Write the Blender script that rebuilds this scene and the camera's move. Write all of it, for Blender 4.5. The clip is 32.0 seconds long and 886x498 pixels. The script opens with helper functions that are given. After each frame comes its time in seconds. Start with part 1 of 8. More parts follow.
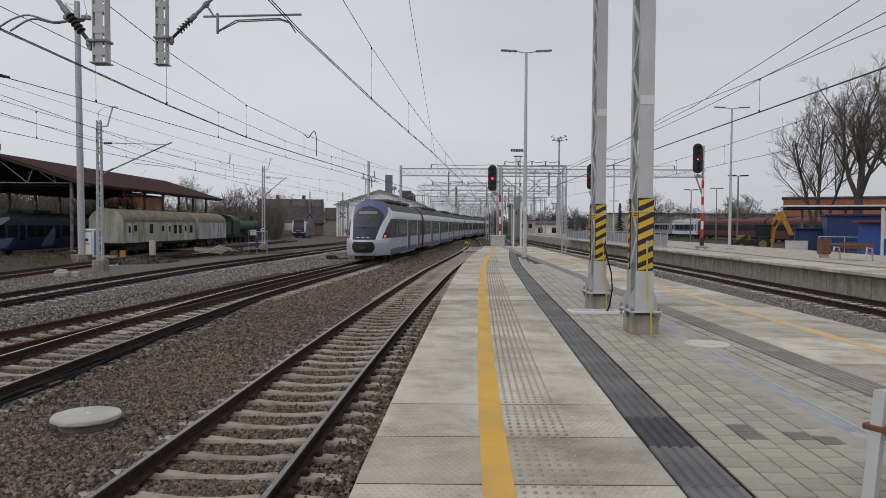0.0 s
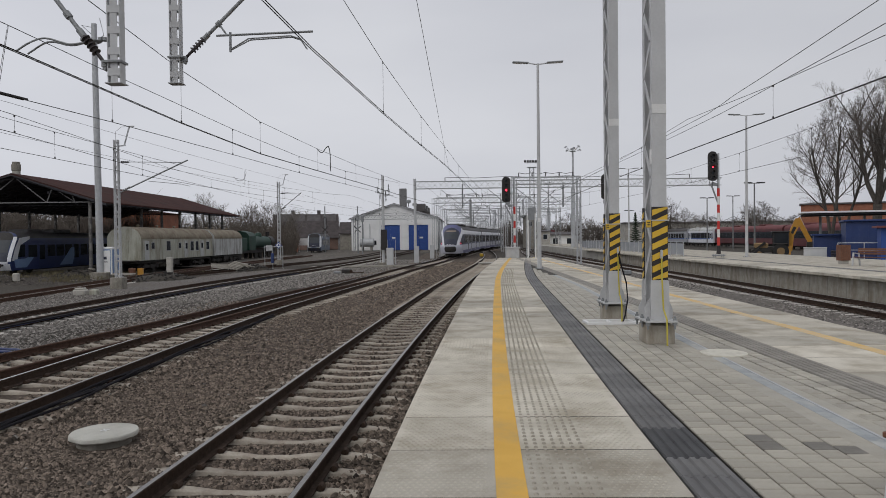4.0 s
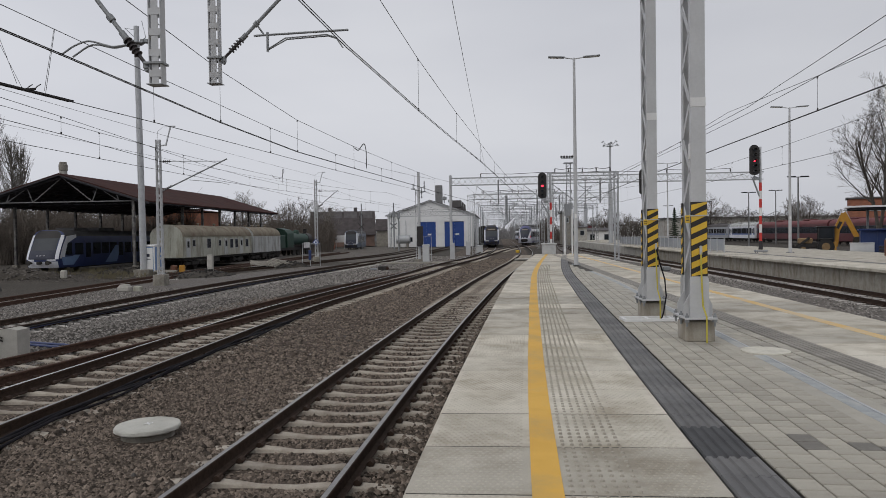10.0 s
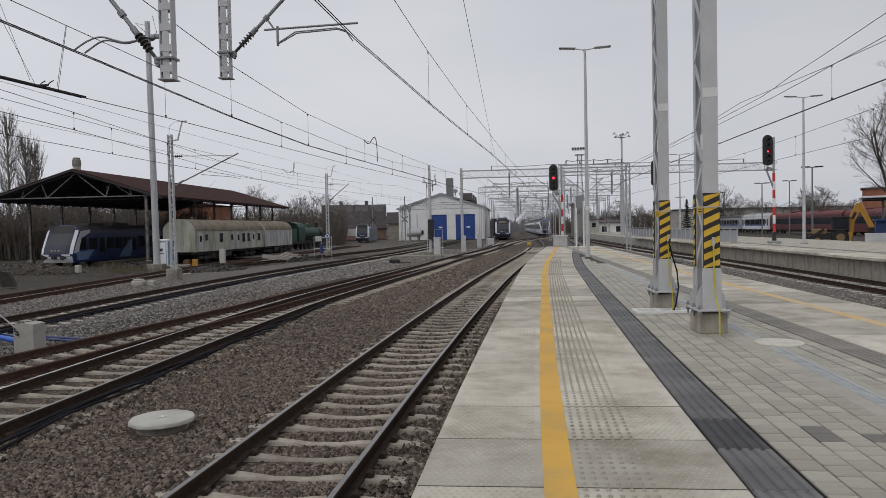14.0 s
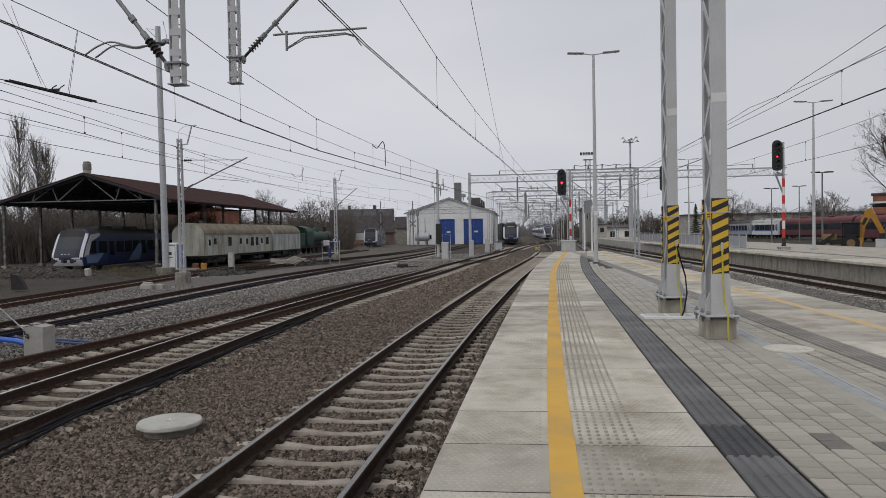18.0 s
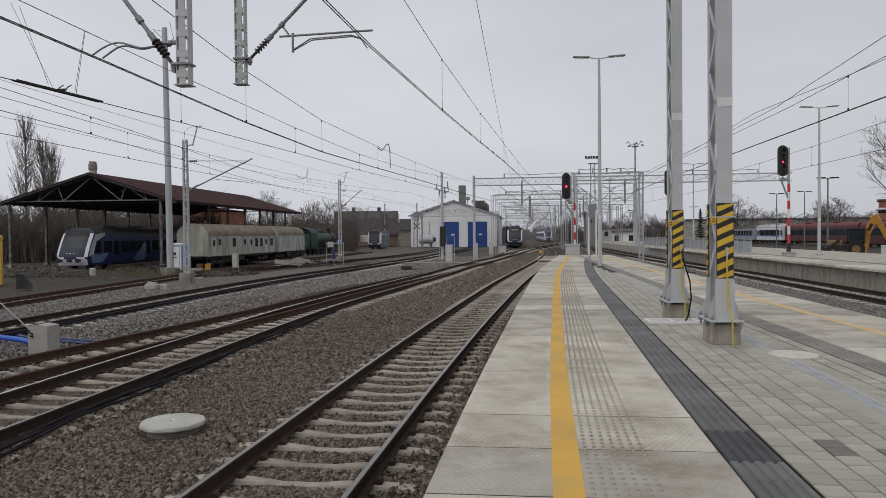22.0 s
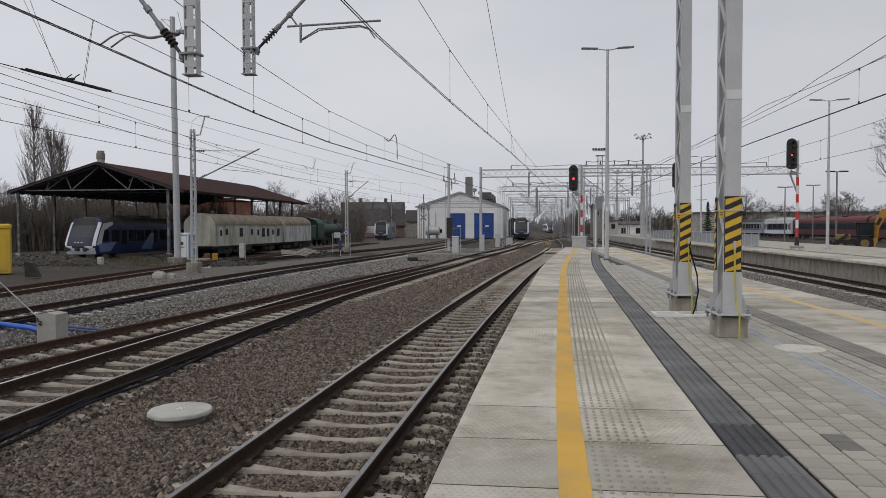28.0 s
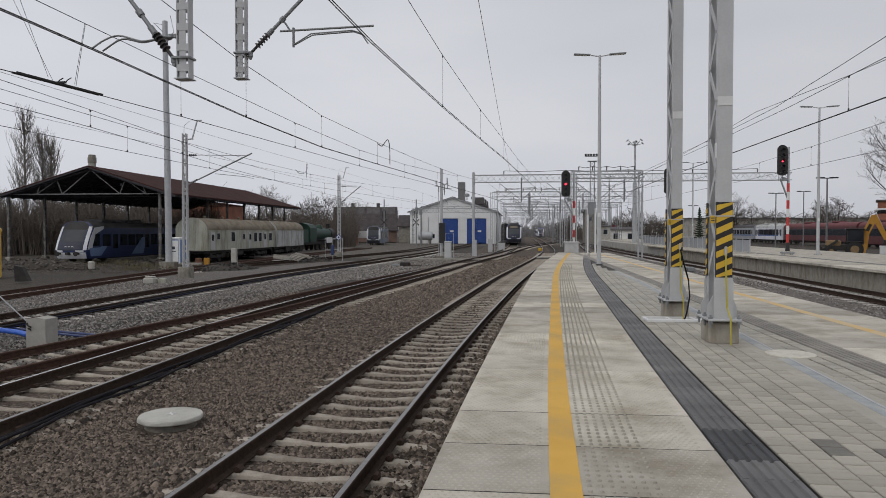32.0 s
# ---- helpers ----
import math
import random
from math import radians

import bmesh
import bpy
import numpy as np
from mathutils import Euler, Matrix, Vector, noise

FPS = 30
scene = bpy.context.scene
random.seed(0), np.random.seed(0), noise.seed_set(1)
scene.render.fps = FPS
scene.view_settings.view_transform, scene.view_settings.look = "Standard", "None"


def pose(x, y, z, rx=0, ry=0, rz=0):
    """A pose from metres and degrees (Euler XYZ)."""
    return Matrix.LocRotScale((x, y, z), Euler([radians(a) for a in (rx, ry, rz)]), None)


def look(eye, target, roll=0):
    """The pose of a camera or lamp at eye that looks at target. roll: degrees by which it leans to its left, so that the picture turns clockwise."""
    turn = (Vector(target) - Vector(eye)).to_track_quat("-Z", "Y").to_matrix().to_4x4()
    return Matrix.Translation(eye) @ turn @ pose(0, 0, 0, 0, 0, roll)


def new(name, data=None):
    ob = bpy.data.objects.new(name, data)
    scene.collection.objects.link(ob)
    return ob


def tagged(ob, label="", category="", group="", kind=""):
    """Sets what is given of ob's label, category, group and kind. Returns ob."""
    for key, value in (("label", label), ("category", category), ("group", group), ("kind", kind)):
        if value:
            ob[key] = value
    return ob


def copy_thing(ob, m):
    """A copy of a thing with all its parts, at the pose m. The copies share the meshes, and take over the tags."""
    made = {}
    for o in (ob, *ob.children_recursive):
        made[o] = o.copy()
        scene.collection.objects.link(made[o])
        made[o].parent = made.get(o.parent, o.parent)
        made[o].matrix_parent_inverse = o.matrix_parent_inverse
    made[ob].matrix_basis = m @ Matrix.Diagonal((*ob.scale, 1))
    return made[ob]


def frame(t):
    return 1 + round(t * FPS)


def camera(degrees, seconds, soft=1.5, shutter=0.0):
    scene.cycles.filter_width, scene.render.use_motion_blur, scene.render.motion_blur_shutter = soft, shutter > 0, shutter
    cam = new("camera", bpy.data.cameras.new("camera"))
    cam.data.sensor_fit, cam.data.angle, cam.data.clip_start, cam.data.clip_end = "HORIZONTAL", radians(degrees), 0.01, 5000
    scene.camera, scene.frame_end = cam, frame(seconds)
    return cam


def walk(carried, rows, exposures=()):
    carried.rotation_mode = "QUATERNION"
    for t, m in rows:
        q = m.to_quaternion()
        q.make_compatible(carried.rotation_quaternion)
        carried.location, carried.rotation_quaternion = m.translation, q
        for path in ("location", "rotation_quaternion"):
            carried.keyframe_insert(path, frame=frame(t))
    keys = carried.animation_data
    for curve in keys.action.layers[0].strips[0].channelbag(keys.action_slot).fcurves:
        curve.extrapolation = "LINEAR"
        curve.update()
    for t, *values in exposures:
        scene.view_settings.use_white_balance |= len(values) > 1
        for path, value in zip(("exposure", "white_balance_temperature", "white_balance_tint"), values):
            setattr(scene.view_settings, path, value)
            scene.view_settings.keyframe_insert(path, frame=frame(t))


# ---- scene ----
cam = camera(63.9, 32.0, soft=0.7)
# seconds, sideways sway, yaw, pitch, roll of the hand-held camera
turns = (
    (0.0, -0.040, 0.251, -1.934, -0.327), (0.5, -0.035, 0.021, -1.901, -0.101), (1.0, -0.030, 0.254, -1.700, 0.061), (1.5, -0.026, 0.213, -1.511, 0.145),
    (2.0, -0.022, 0.217, -1.307, 0.281), (2.5, -0.018, 0.300, -0.994, 0.452), (3.0, -0.016, 0.599, -0.960, 0.372), (3.5, -0.014, 0.953, -1.019, 0.389),
    (4.0, -0.009, 1.453, -0.918, 0.625), (4.5, -0.005, 2.411, -0.618, 0.715), (6.5, -0.002, 2.784, -1.167, 0.985), (7.0, -0.001, 3.061, -1.360, 1.043),
    (7.5, 0.000, 3.397, -1.468, 0.750), (8.0, 0.001, 3.600, -1.159, 0.886), (8.5, 0.001, 3.842, -0.989, 1.000), (9.0, -0.000, 3.944, -1.165, 0.760),
    (9.5, -0.000, 4.131, -1.306, 0.755), (10.0, -0.000, 4.349, -1.158, 0.857), (10.5, 0.000, 4.122, -1.149, 0.966), (11.0, 0.001, 4.239, -1.324, 1.080),
    (11.5, 0.001, 4.655, -1.413, 1.051), (12.0, 0.002, 4.891, -1.621, 0.853), (12.5, 0.002, 4.955, -1.619, 0.979), (13.0, 0.003, 4.732, -1.588, 1.089),
    (13.5, 0.003, 4.978, -1.681, 1.147), (14.0, 0.004, 5.247, -1.715, 1.195), (14.5, 0.006, 5.161, -1.644, 1.072), (16.5, 0.006, 5.543, -1.151, 1.134),
    (17.0, 0.009, 5.530, -1.168, 1.191), (17.5, 0.011, 5.521, -1.362, 1.085), (18.0, 0.009, 5.888, -1.339, 1.027), (18.5, 0.011, 5.932, -1.317, 1.028),
    (19.0, 0.014, 6.028, -1.301, 1.007), (19.5, 0.015, 5.897, -1.127, 0.981), (20.0, 0.015, 6.064, -1.071, 0.928), (20.5, 0.014, 6.132, -1.128, 0.828),
    (21.0, 0.011, 6.227, -1.122, 0.643), (21.5, 0.008, 6.397, -1.061, 0.579), (22.0, 0.006, 6.217, -1.123, 0.553), (22.5, 0.005, 6.224, -1.174, 0.537),
    (23.0, 0.004, 6.379, -1.226, 0.542), (23.5, 0.003, 6.608, -1.252, 0.521), (24.0, 0.001, 6.724, -1.259, 0.355), (24.5, -0.001, 6.729, -1.346, 0.407),
    (25.0, -0.006, 6.920, -1.181, 0.291), (25.5, -0.008, 6.950, -1.292, 0.205), (27.5, -0.003, 6.752, -1.655, 0.296), (28.0, -0.001, 6.734, -1.814, 0.169),
    (28.5, 0.000, 6.758, -1.886, 0.173), (29.0, 0.001, 6.898, -1.912, 0.237), (29.5, 0.001, 7.026, -1.724, 0.241), (30.0, 0.002, 6.945, -1.617, 0.288),
    (30.5, 0.004, 6.738, -1.590, 0.148), (31.0, 0.006, 6.493, -1.317, 0.208), (31.5, 0.005, 6.113, -1.355, 0.046), (32.0, 0.003, 6.141, -1.407, 0.030),
)
EYE = 2.38
walk(cam, [(t, pose(x, 0, EYE, 90 + p, r, w)) for t, x, w, p, r in turns])

# ---- sky and light: an overcast afternoon ----
world = bpy.data.worlds.new("overcast_sky")
scene.world = world
world.use_nodes = True
wn = world.node_tree.nodes
wl = world.node_tree.links
sky = wn.new("ShaderNodeTexSky")
sky.sky_type = "NISHITA"
sky.sun_disc = False
sky.sun_elevation = radians(32)
sky.sun_rotation = radians(200)
sky_tone = wn.new("ShaderNodeHueSaturation")
sky_tone.inputs["Saturation"].default_value = 0.12
sky_tone.inputs["Value"].default_value = 0.1
wl.new(sky.outputs[0], sky_tone.inputs["Color"])
coord = wn.new("ShaderNodeTexCoord")
squash = wn.new("ShaderNodeMapping")
squash.inputs["Scale"].default_value = (1.0, 1.0, 3.2)
wl.new(coord.outputs["Generated"], squash.inputs["Vector"])
clouds = wn.new("ShaderNodeTexNoise")
clouds.inputs["Scale"].default_value = 1.6
clouds.inputs["Detail"].default_value = 5.0
clouds.inputs["Roughness"].default_value = 0.45
wl.new(squash.outputs[0], clouds.inputs["Vector"])
cloud_ramp = wn.new("ShaderNodeValToRGB")
cloud_ramp.color_ramp.elements[0].position = 0.3
cloud_ramp.color_ramp.elements[0].color = (0.52, 0.535, 0.595, 1)
cloud_ramp.color_ramp.elements[1].position = 0.72
cloud_ramp.color_ramp.elements[1].color = (0.655, 0.668, 0.715, 1)
wl.new(clouds.outputs["Fac"], cloud_ramp.inputs[0])
deck = wn.new("ShaderNodeMixRGB")
deck.inputs[0].default_value = 0.93
wl.new(sky_tone.outputs[0], deck.inputs[1])
wl.new(cloud_ramp.outputs[0], deck.inputs[2])
axes = wn.new("ShaderNodeSeparateXYZ")
wl.new(coord.outputs["Generated"], axes.inputs[0])
fade = wn.new("ShaderNodeMapRange")
fade.inputs["From Min"].default_value = -1.0
fade.inputs["To Min"].default_value = 1.16
fade.inputs["To Max"].default_value = 0.79
wl.new(axes.outputs["X"], fade.inputs["Value"])
thin = wn.new("ShaderNodeVectorMath")
thin.operation = "SCALE"
wl.new(deck.outputs[0], thin.inputs[0])
wl.new(fade.outputs[0], thin.inputs["Scale"])
wl.new(thin.outputs[0], wn["Background"].inputs[0])
wn["Background"].inputs[1].default_value = 1.0
sun = new("sun", bpy.data.lights.new("sun", "SUN"))
sun.data.energy = 0.7
sun.data.angle = radians(40)
sun.data.color = (1.0, 0.97, 0.92)
sun.matrix_world = look((0, 0, 60), (20, 35, 10))
scene.view_settings.exposure = 0.0


# ---- materials ----
def mat(name, rough=0.7, metal=0.0):
    m = bpy.data.materials.new(name)
    m.use_nodes = True
    b = m.node_tree.nodes["Principled BSDF"]
    b.inputs["Roughness"].default_value = rough
    b.inputs["Metallic"].default_value = metal
    return m, m.node_tree.nodes, m.node_tree.links, b


def surface(name, c1, c2, scale=6.0, rough=0.7, metal=0.0, fine=60.0, bump=0.15, stain=None, stain_amount=0.5, stain_scale=0.6, vary=0.0, per_island=0.0, spec=0.5, streak=1.0):
    """A worn surface: two tones mixed at two scales, optional stains, relief and piece-to-piece variation."""
    m, n, l, b = mat(name, rough, metal)
    b.inputs["Specular IOR Level"].default_value = spec
    tc = n.new("ShaderNodeTexCoord")
    big = n.new("ShaderNodeTexNoise")
    big.inputs["Scale"].default_value = scale
    big.inputs["Detail"].default_value = 6
    l.new(tc.outputs["Object"], big.inputs["Vector"])
    grain = n.new("ShaderNodeTexNoise")
    grain.inputs["Scale"].default_value = fine
    grain.inputs["Detail"].default_value = 4
    l.new(tc.outputs["Object"], grain.inputs["Vector"])
    add = n.new("ShaderNodeMath")
    add.operation = "MULTIPLY_ADD"
    add.inputs[1].default_value = 0.6
    l.new(big.outputs["Fac"], add.inputs[0])
    half = n.new("ShaderNodeMath")
    half.operation = "MULTIPLY"
    half.inputs[1].default_value = 0.4
    l.new(grain.outputs["Fac"], half.inputs[0])
    l.new(half.outputs[0], add.inputs[2])
    ramp = n.new("ShaderNodeValToRGB")
    ramp.color_ramp.elements[0].position = 0.33
    ramp.color_ramp.elements[0].color = (*c1, 1)
    ramp.color_ramp.elements[1].position = 0.67
    ramp.color_ramp.elements[1].color = (*c2, 1)
    l.new(add.outputs[0], ramp.inputs[0])
    out = ramp.outputs[0]
    if stain:
        sn = n.new("ShaderNodeTexNoise")
        sn.inputs["Scale"].default_value = stain_scale
        sn.inputs["Detail"].default_value = 8
        sn.inputs["Roughness"].default_value = 0.65
        run = n.new("ShaderNodeMapping")
        run.inputs["Scale"].default_value = (1, 1, streak)
        l.new(tc.outputs["Object"], run.inputs["Vector"])
        l.new(run.outputs[0], sn.inputs["Vector"])
        sr = n.new("ShaderNodeValToRGB")
        sr.color_ramp.elements[0].position = 0.45
        sr.color_ramp.elements[0].color = (0, 0, 0, 1)
        sr.color_ramp.elements[1].position = 0.68
        sr.color_ramp.elements[1].color = (stain_amount, stain_amount, stain_amount, 1)
        l.new(sn.outputs["Fac"], sr.inputs[0])
        mx = n.new("ShaderNodeMixRGB")
        l.new(sr.outputs[0], mx.inputs[0])
        l.new(out, mx.inputs[1])
        mx.inputs[2].default_value = (*stain, 1)
        out = mx.outputs[0]
    if vary or per_island:
        hs = n.new("ShaderNodeHueSaturation")
        src = n.new("ShaderNodeObjectInfo").outputs["Random"] if vary else n.new("ShaderNodeNewGeometry").outputs["Random Per Island"]
        rg = n.new("ShaderNodeMapRange")
        k = vary or per_island
        rg.inputs["To Min"].default_value = 1 - k
        rg.inputs["To Max"].default_value = 1 + k
        l.new(src, rg.inputs["Value"])
        l.new(rg.outputs[0], hs.inputs["Value"])
        l.new(out, hs.inputs["Color"])
        out = hs.outputs[0]
    l.new(out, b.inputs["Base Color"])
    if bump:
        bp = n.new("ShaderNodeBump")
        bp.inputs["Strength"].default_value = bump
        bp.inputs["Distance"].default_value = 0.02
        l.new(add.outputs[0], bp.inputs["Height"])
        l.new(bp.outputs[0], b.inputs["Normal"])
    return m


def ballast_material(name, tones, scale, dirt, dirt_scale=0.25, dirt_pos=(0.42, 0.62)):
    """Crushed stone: one tone for each stone cell, dark gaps, patches of dirt."""
    m, n, l, b = mat(name, 0.95)
    b.inputs["Specular IOR Level"].default_value = 0.25
    tc = n.new("ShaderNodeTexCoord")
    v = n.new("ShaderNodeTexVoronoi")
    v.inputs["Scale"].default_value = scale
    l.new(tc.outputs["Object"], v.inputs["Vector"])
    sep = n.new("ShaderNodeSeparateColor")
    l.new(v.outputs["Color"], sep.inputs[0])
    ramp = n.new("ShaderNodeValToRGB")
    ramp.color_ramp.elements[0].color = (*tones[0], 1)
    ramp.color_ramp.elements[1].color = (*tones[-1], 1)
    for i, c in enumerate(tones[1:-1]):
        ramp.color_ramp.elements.new((i + 1) / (len(tones) - 1)).color = (*c, 1)
    l.new(sep.outputs[0], ramp.inputs[0])
    gap = n.new("ShaderNodeValToRGB")
    gap.color_ramp.elements[0].position = 0.25
    gap.color_ramp.elements[0].color = (1, 1, 1, 1)
    gap.color_ramp.elements[1].position = 0.75
    gap.color_ramp.elements[1].color = (0.3, 0.28, 0.26, 1)
    l.new(v.outputs["Distance"], gap.inputs[0])
    mul = n.new("ShaderNodeMixRGB")
    mul.blend_type = "MULTIPLY"
    mul.inputs[0].default_value = 0.7
    l.new(ramp.outputs[0], mul.inputs[1])
    l.new(gap.outputs[0], mul.inputs[2])
    big = n.new("ShaderNodeTexNoise")
    big.inputs["Scale"].default_value = dirt_scale
    big.inputs["Detail"].default_value = 7
    big.inputs["Roughness"].default_value = 0.6
    l.new(tc.outputs["Object"], big.inputs["Vector"])
    br = n.new("ShaderNodeValToRGB")
    br.color_ramp.elements[0].position = dirt_pos[0]
    br.color_ramp.elements[1].position = dirt_pos[1]
    l.new(big.outputs["Fac"], br.inputs[0])
    fac = n.new("ShaderNodeMath")
    fac.operation = "MULTIPLY"
    fac.inputs[1].default_value = 0.75
    l.new(br.outputs[0], fac.inputs[0])
    mx = n.new("ShaderNodeMixRGB")
    l.new(fac.outputs[0], mx.inputs[0])
    l.new(mul.outputs[0], mx.inputs[1])
    mx.inputs[2].default_value = (*dirt, 1)
    l.new(mx.outputs[0], b.inputs["Base Color"])
    bp = n.new("ShaderNodeBump")
    bp.invert = True
    bp.inputs["Strength"].default_value = 0.9
    bp.inputs["Distance"].default_value = 0.03
    l.new(v.outputs["Distance"], bp.inputs["Height"])
    l.new(bp.outputs[0], b.inputs["Normal"])
    return m


M = {}
M["ballast"] = ballast_material("ballast", [(0.06, 0.046, 0.036), (0.165, 0.131, 0.106), (0.11, 0.087, 0.07), (0.26, 0.215, 0.178)], 19, (0.1, 0.078, 0.06))
M["ballast_grey"] = ballast_material("ballast_grey", [(0.12, 0.108, 0.098), (0.22, 0.205, 0.19), (0.165, 0.152, 0.14), (0.29, 0.27, 0.25)], 17, (0.13, 0.112, 0.095), 0.2)
M["yard"] = ballast_material("yard_dirt", [(0.055, 0.047, 0.039), (0.1, 0.087, 0.073), (0.075, 0.066, 0.055), (0.135, 0.118, 0.1)], 9, (0.052, 0.046, 0.037), 0.12, (0.4, 0.6))
M["yard_gravel"] = ballast_material("yard_gravel", [(0.1, 0.09, 0.078), (0.19, 0.172, 0.152), (0.14, 0.127, 0.11), (0.24, 0.22, 0.195)], 8, (0.1, 0.088, 0.073), 0.15, (0.4, 0.62))
M["stone"] = surface("ballast_stone", (0.093, 0.0735, 0.058), (0.215, 0.175, 0.142), 8, 0.95, bump=0.3, per_island=0.8, spec=0.25)
M["stone_grey"] = surface("grey_ballast_stone", (0.13, 0.118, 0.107), (0.26, 0.243, 0.222), 8, 0.95, bump=0.3, per_island=0.7, spec=0.25)
M["sleeper"] = surface("sleeper_concrete", (0.31, 0.276, 0.23), (0.49, 0.44, 0.372), 5, 0.92, bump=0.3, stain=(0.2, 0.155, 0.115), stain_amount=0.6, stain_scale=3.0, vary=0.2, spec=0.25)
M["sleeper_pale"] = surface("pale_sleeper_concrete", (0.38, 0.36, 0.33), (0.55, 0.52, 0.48), 5, 0.92, bump=0.3, stain=(0.2, 0.17, 0.14), stain_amount=0.6, stain_scale=3.0, vary=0.2, spec=0.25)
M["wood_sleeper"] = surface("tarred_sleeper_wood", (0.06, 0.05, 0.04), (0.15, 0.13, 0.11), 8, 0.9, bump=0.4, vary=0.3)
M["rust"] = surface("rail_rust", (0.032, 0.02, 0.014), (0.075, 0.048, 0.034), 14, 0.85, 0.2, bump=0.3, spec=0.3)
M["rust_warm"] = surface("orange_rail_rust", (0.055, 0.03, 0.021), (0.105, 0.06, 0.042), 14, 0.85, 0.1, bump=0.3, spec=0.3)
M["railtop"] = surface("worn_rail_head", (0.17, 0.16, 0.15), (0.29, 0.28, 0.27), 20, 0.32, 0.9, bump=0.05)
M["railtop_bright"] = surface("polished_rail_head", (0.55, 0.55, 0.54), (0.7, 0.7, 0.69), 20, 0.22, 1.0, bump=0.02)
M["rubble"] = surface("broken_rubble", (0.035, 0.03, 0.027), (0.13, 0.115, 0.1), 1.2, 0.95, bump=0.4, per_island=0.45)
M["concrete"] = surface("platform_concrete", (0.45, 0.415, 0.345), (0.62, 0.58, 0.495), 2.2, 0.85, fine=120, bump=0.25, stain=(0.3, 0.26, 0.195), stain_amount=0.8, stain_scale=1.6, vary=0.2, spec=0.3)
M["plain_concrete"] = surface("plain_concrete", (0.36, 0.345, 0.31), (0.52, 0.5, 0.455), 3, 0.9, bump=0.2, stain=(0.25, 0.23, 0.2), stain_amount=0.7, spec=0.3)
M["plinth_concrete"] = surface("stained_plinth_concrete", (0.3, 0.275, 0.23), (0.46, 0.43, 0.37), 4, 0.92, bump=0.25, stain=(0.19, 0.15, 0.1), stain_amount=0.7, stain_scale=3.0, streak=0.3, spec=0.25)
M["old_concrete"] = surface("old_concrete", (0.2, 0.185, 0.155), (0.36, 0.335, 0.29), 5, 0.95, bump=0.4, stain=(0.1, 0.09, 0.075), stain_amount=0.7, stain_scale=2.0, spec=0.25)
M["yellow_line"] = surface("yellow_line_paint", (0.66, 0.37, 0.055), (0.78, 0.47, 0.09), 3, 0.75, fine=200, bump=0.15, stain=(0.42, 0.29, 0.12), stain_amount=0.7, stain_scale=1.5)
M["yellow_worn"] = surface("worn_yellow_line_paint", (0.68, 0.42, 0.1), (0.66, 0.5, 0.27), 1.5, 0.8, fine=100, bump=0.15, stain=(0.55, 0.49, 0.38), stain_amount=0.9, stain_scale=1.2)
M["tactile"] = surface("grey_tactile_concrete", (0.105, 0.103, 0.103), (0.18, 0.177, 0.175), 3, 0.75, fine=100, bump=0.15, vary=0.14, stain=(0.27, 0.26, 0.245), stain_amount=0.4)
M["tactile_dark"] = surface("new_dark_tactile", (0.04, 0.04, 0.042), (0.075, 0.075, 0.078), 4, 0.7, bump=0.1)
M["tactile_pale"] = surface("pale_ribbed_concrete", (0.22, 0.205, 0.18), (0.32, 0.3, 0.265), 3, 0.85, bump=0.15, vary=0.08)
M["paver"] = surface("grey_paver", (0.33, 0.305, 0.255), (0.5, 0.47, 0.4), 6, 0.85, fine=150, bump=0.25, vary=0.13, stain=(0.24, 0.22, 0.18), stain_amount=0.6, stain_scale=2.2, spec=0.35)
M["paver_far"] = surface("grey_paver_far", (0.33, 0.305, 0.255), (0.5, 0.47, 0.4), 6, 0.85, fine=150, bump=0.2, per_island=0.13, stain=(0.3, 0.285, 0.255), stain_amount=0.6, stain_scale=1.5, spec=0.35)
M["paver_dark"] = surface("damp_dark_paver", (0.13, 0.12, 0.1), (0.2, 0.185, 0.16), 6, 0.6, bump=0.2)
M["stud"] = surface("grimy_tactile_studs", (0.3, 0.275, 0.225), (0.46, 0.43, 0.365), 2.5, 0.9, fine=60, bump=0.1, spec=0.2)
M["pale_cover"] = surface("pale_cover_concrete", (0.58, 0.55, 0.47), (0.72, 0.69, 0.6), 5, 0.9, bump=0.15, stain=(0.36, 0.34, 0.28), stain_amount=0.6, stain_scale=4)
M["lid_concrete"] = surface("chipped_lid_concrete", (0.44, 0.43, 0.39), (0.6, 0.59, 0.53), 6, 0.92, bump=0.35, stain=(0.28, 0.27, 0.235), stain_amount=0.6, stain_scale=3.0, spec=0.25)
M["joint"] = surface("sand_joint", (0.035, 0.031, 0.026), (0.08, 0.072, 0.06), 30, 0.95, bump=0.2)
M["galv"] = surface("galvanised_steel", (0.40, 0.41, 0.42), (0.54, 0.55, 0.56), 4, 0.55, 0.25, fine=30, bump=0.03, stain=(0.33, 0.34, 0.34), stain_amount=0.4)
M["galv_pale"] = surface("pale_grey_steel_paint", (0.47, 0.475, 0.48), (0.55, 0.555, 0.56), 2, 0.5, 0.0, fine=30, bump=0.02, stain=(0.4, 0.4, 0.39), stain_amount=0.5)
M["galv_dark"] = surface("weathered_steel", (0.22, 0.23, 0.235), (0.33, 0.34, 0.345), 5, 0.6, 0.3, bump=0.05)
M["white"] = surface("white_paint", (0.68, 0.68, 0.67), (0.8, 0.8, 0.79), 3, 0.55, bump=0.03, stain=(0.5, 0.49, 0.46), stain_amount=0.4)
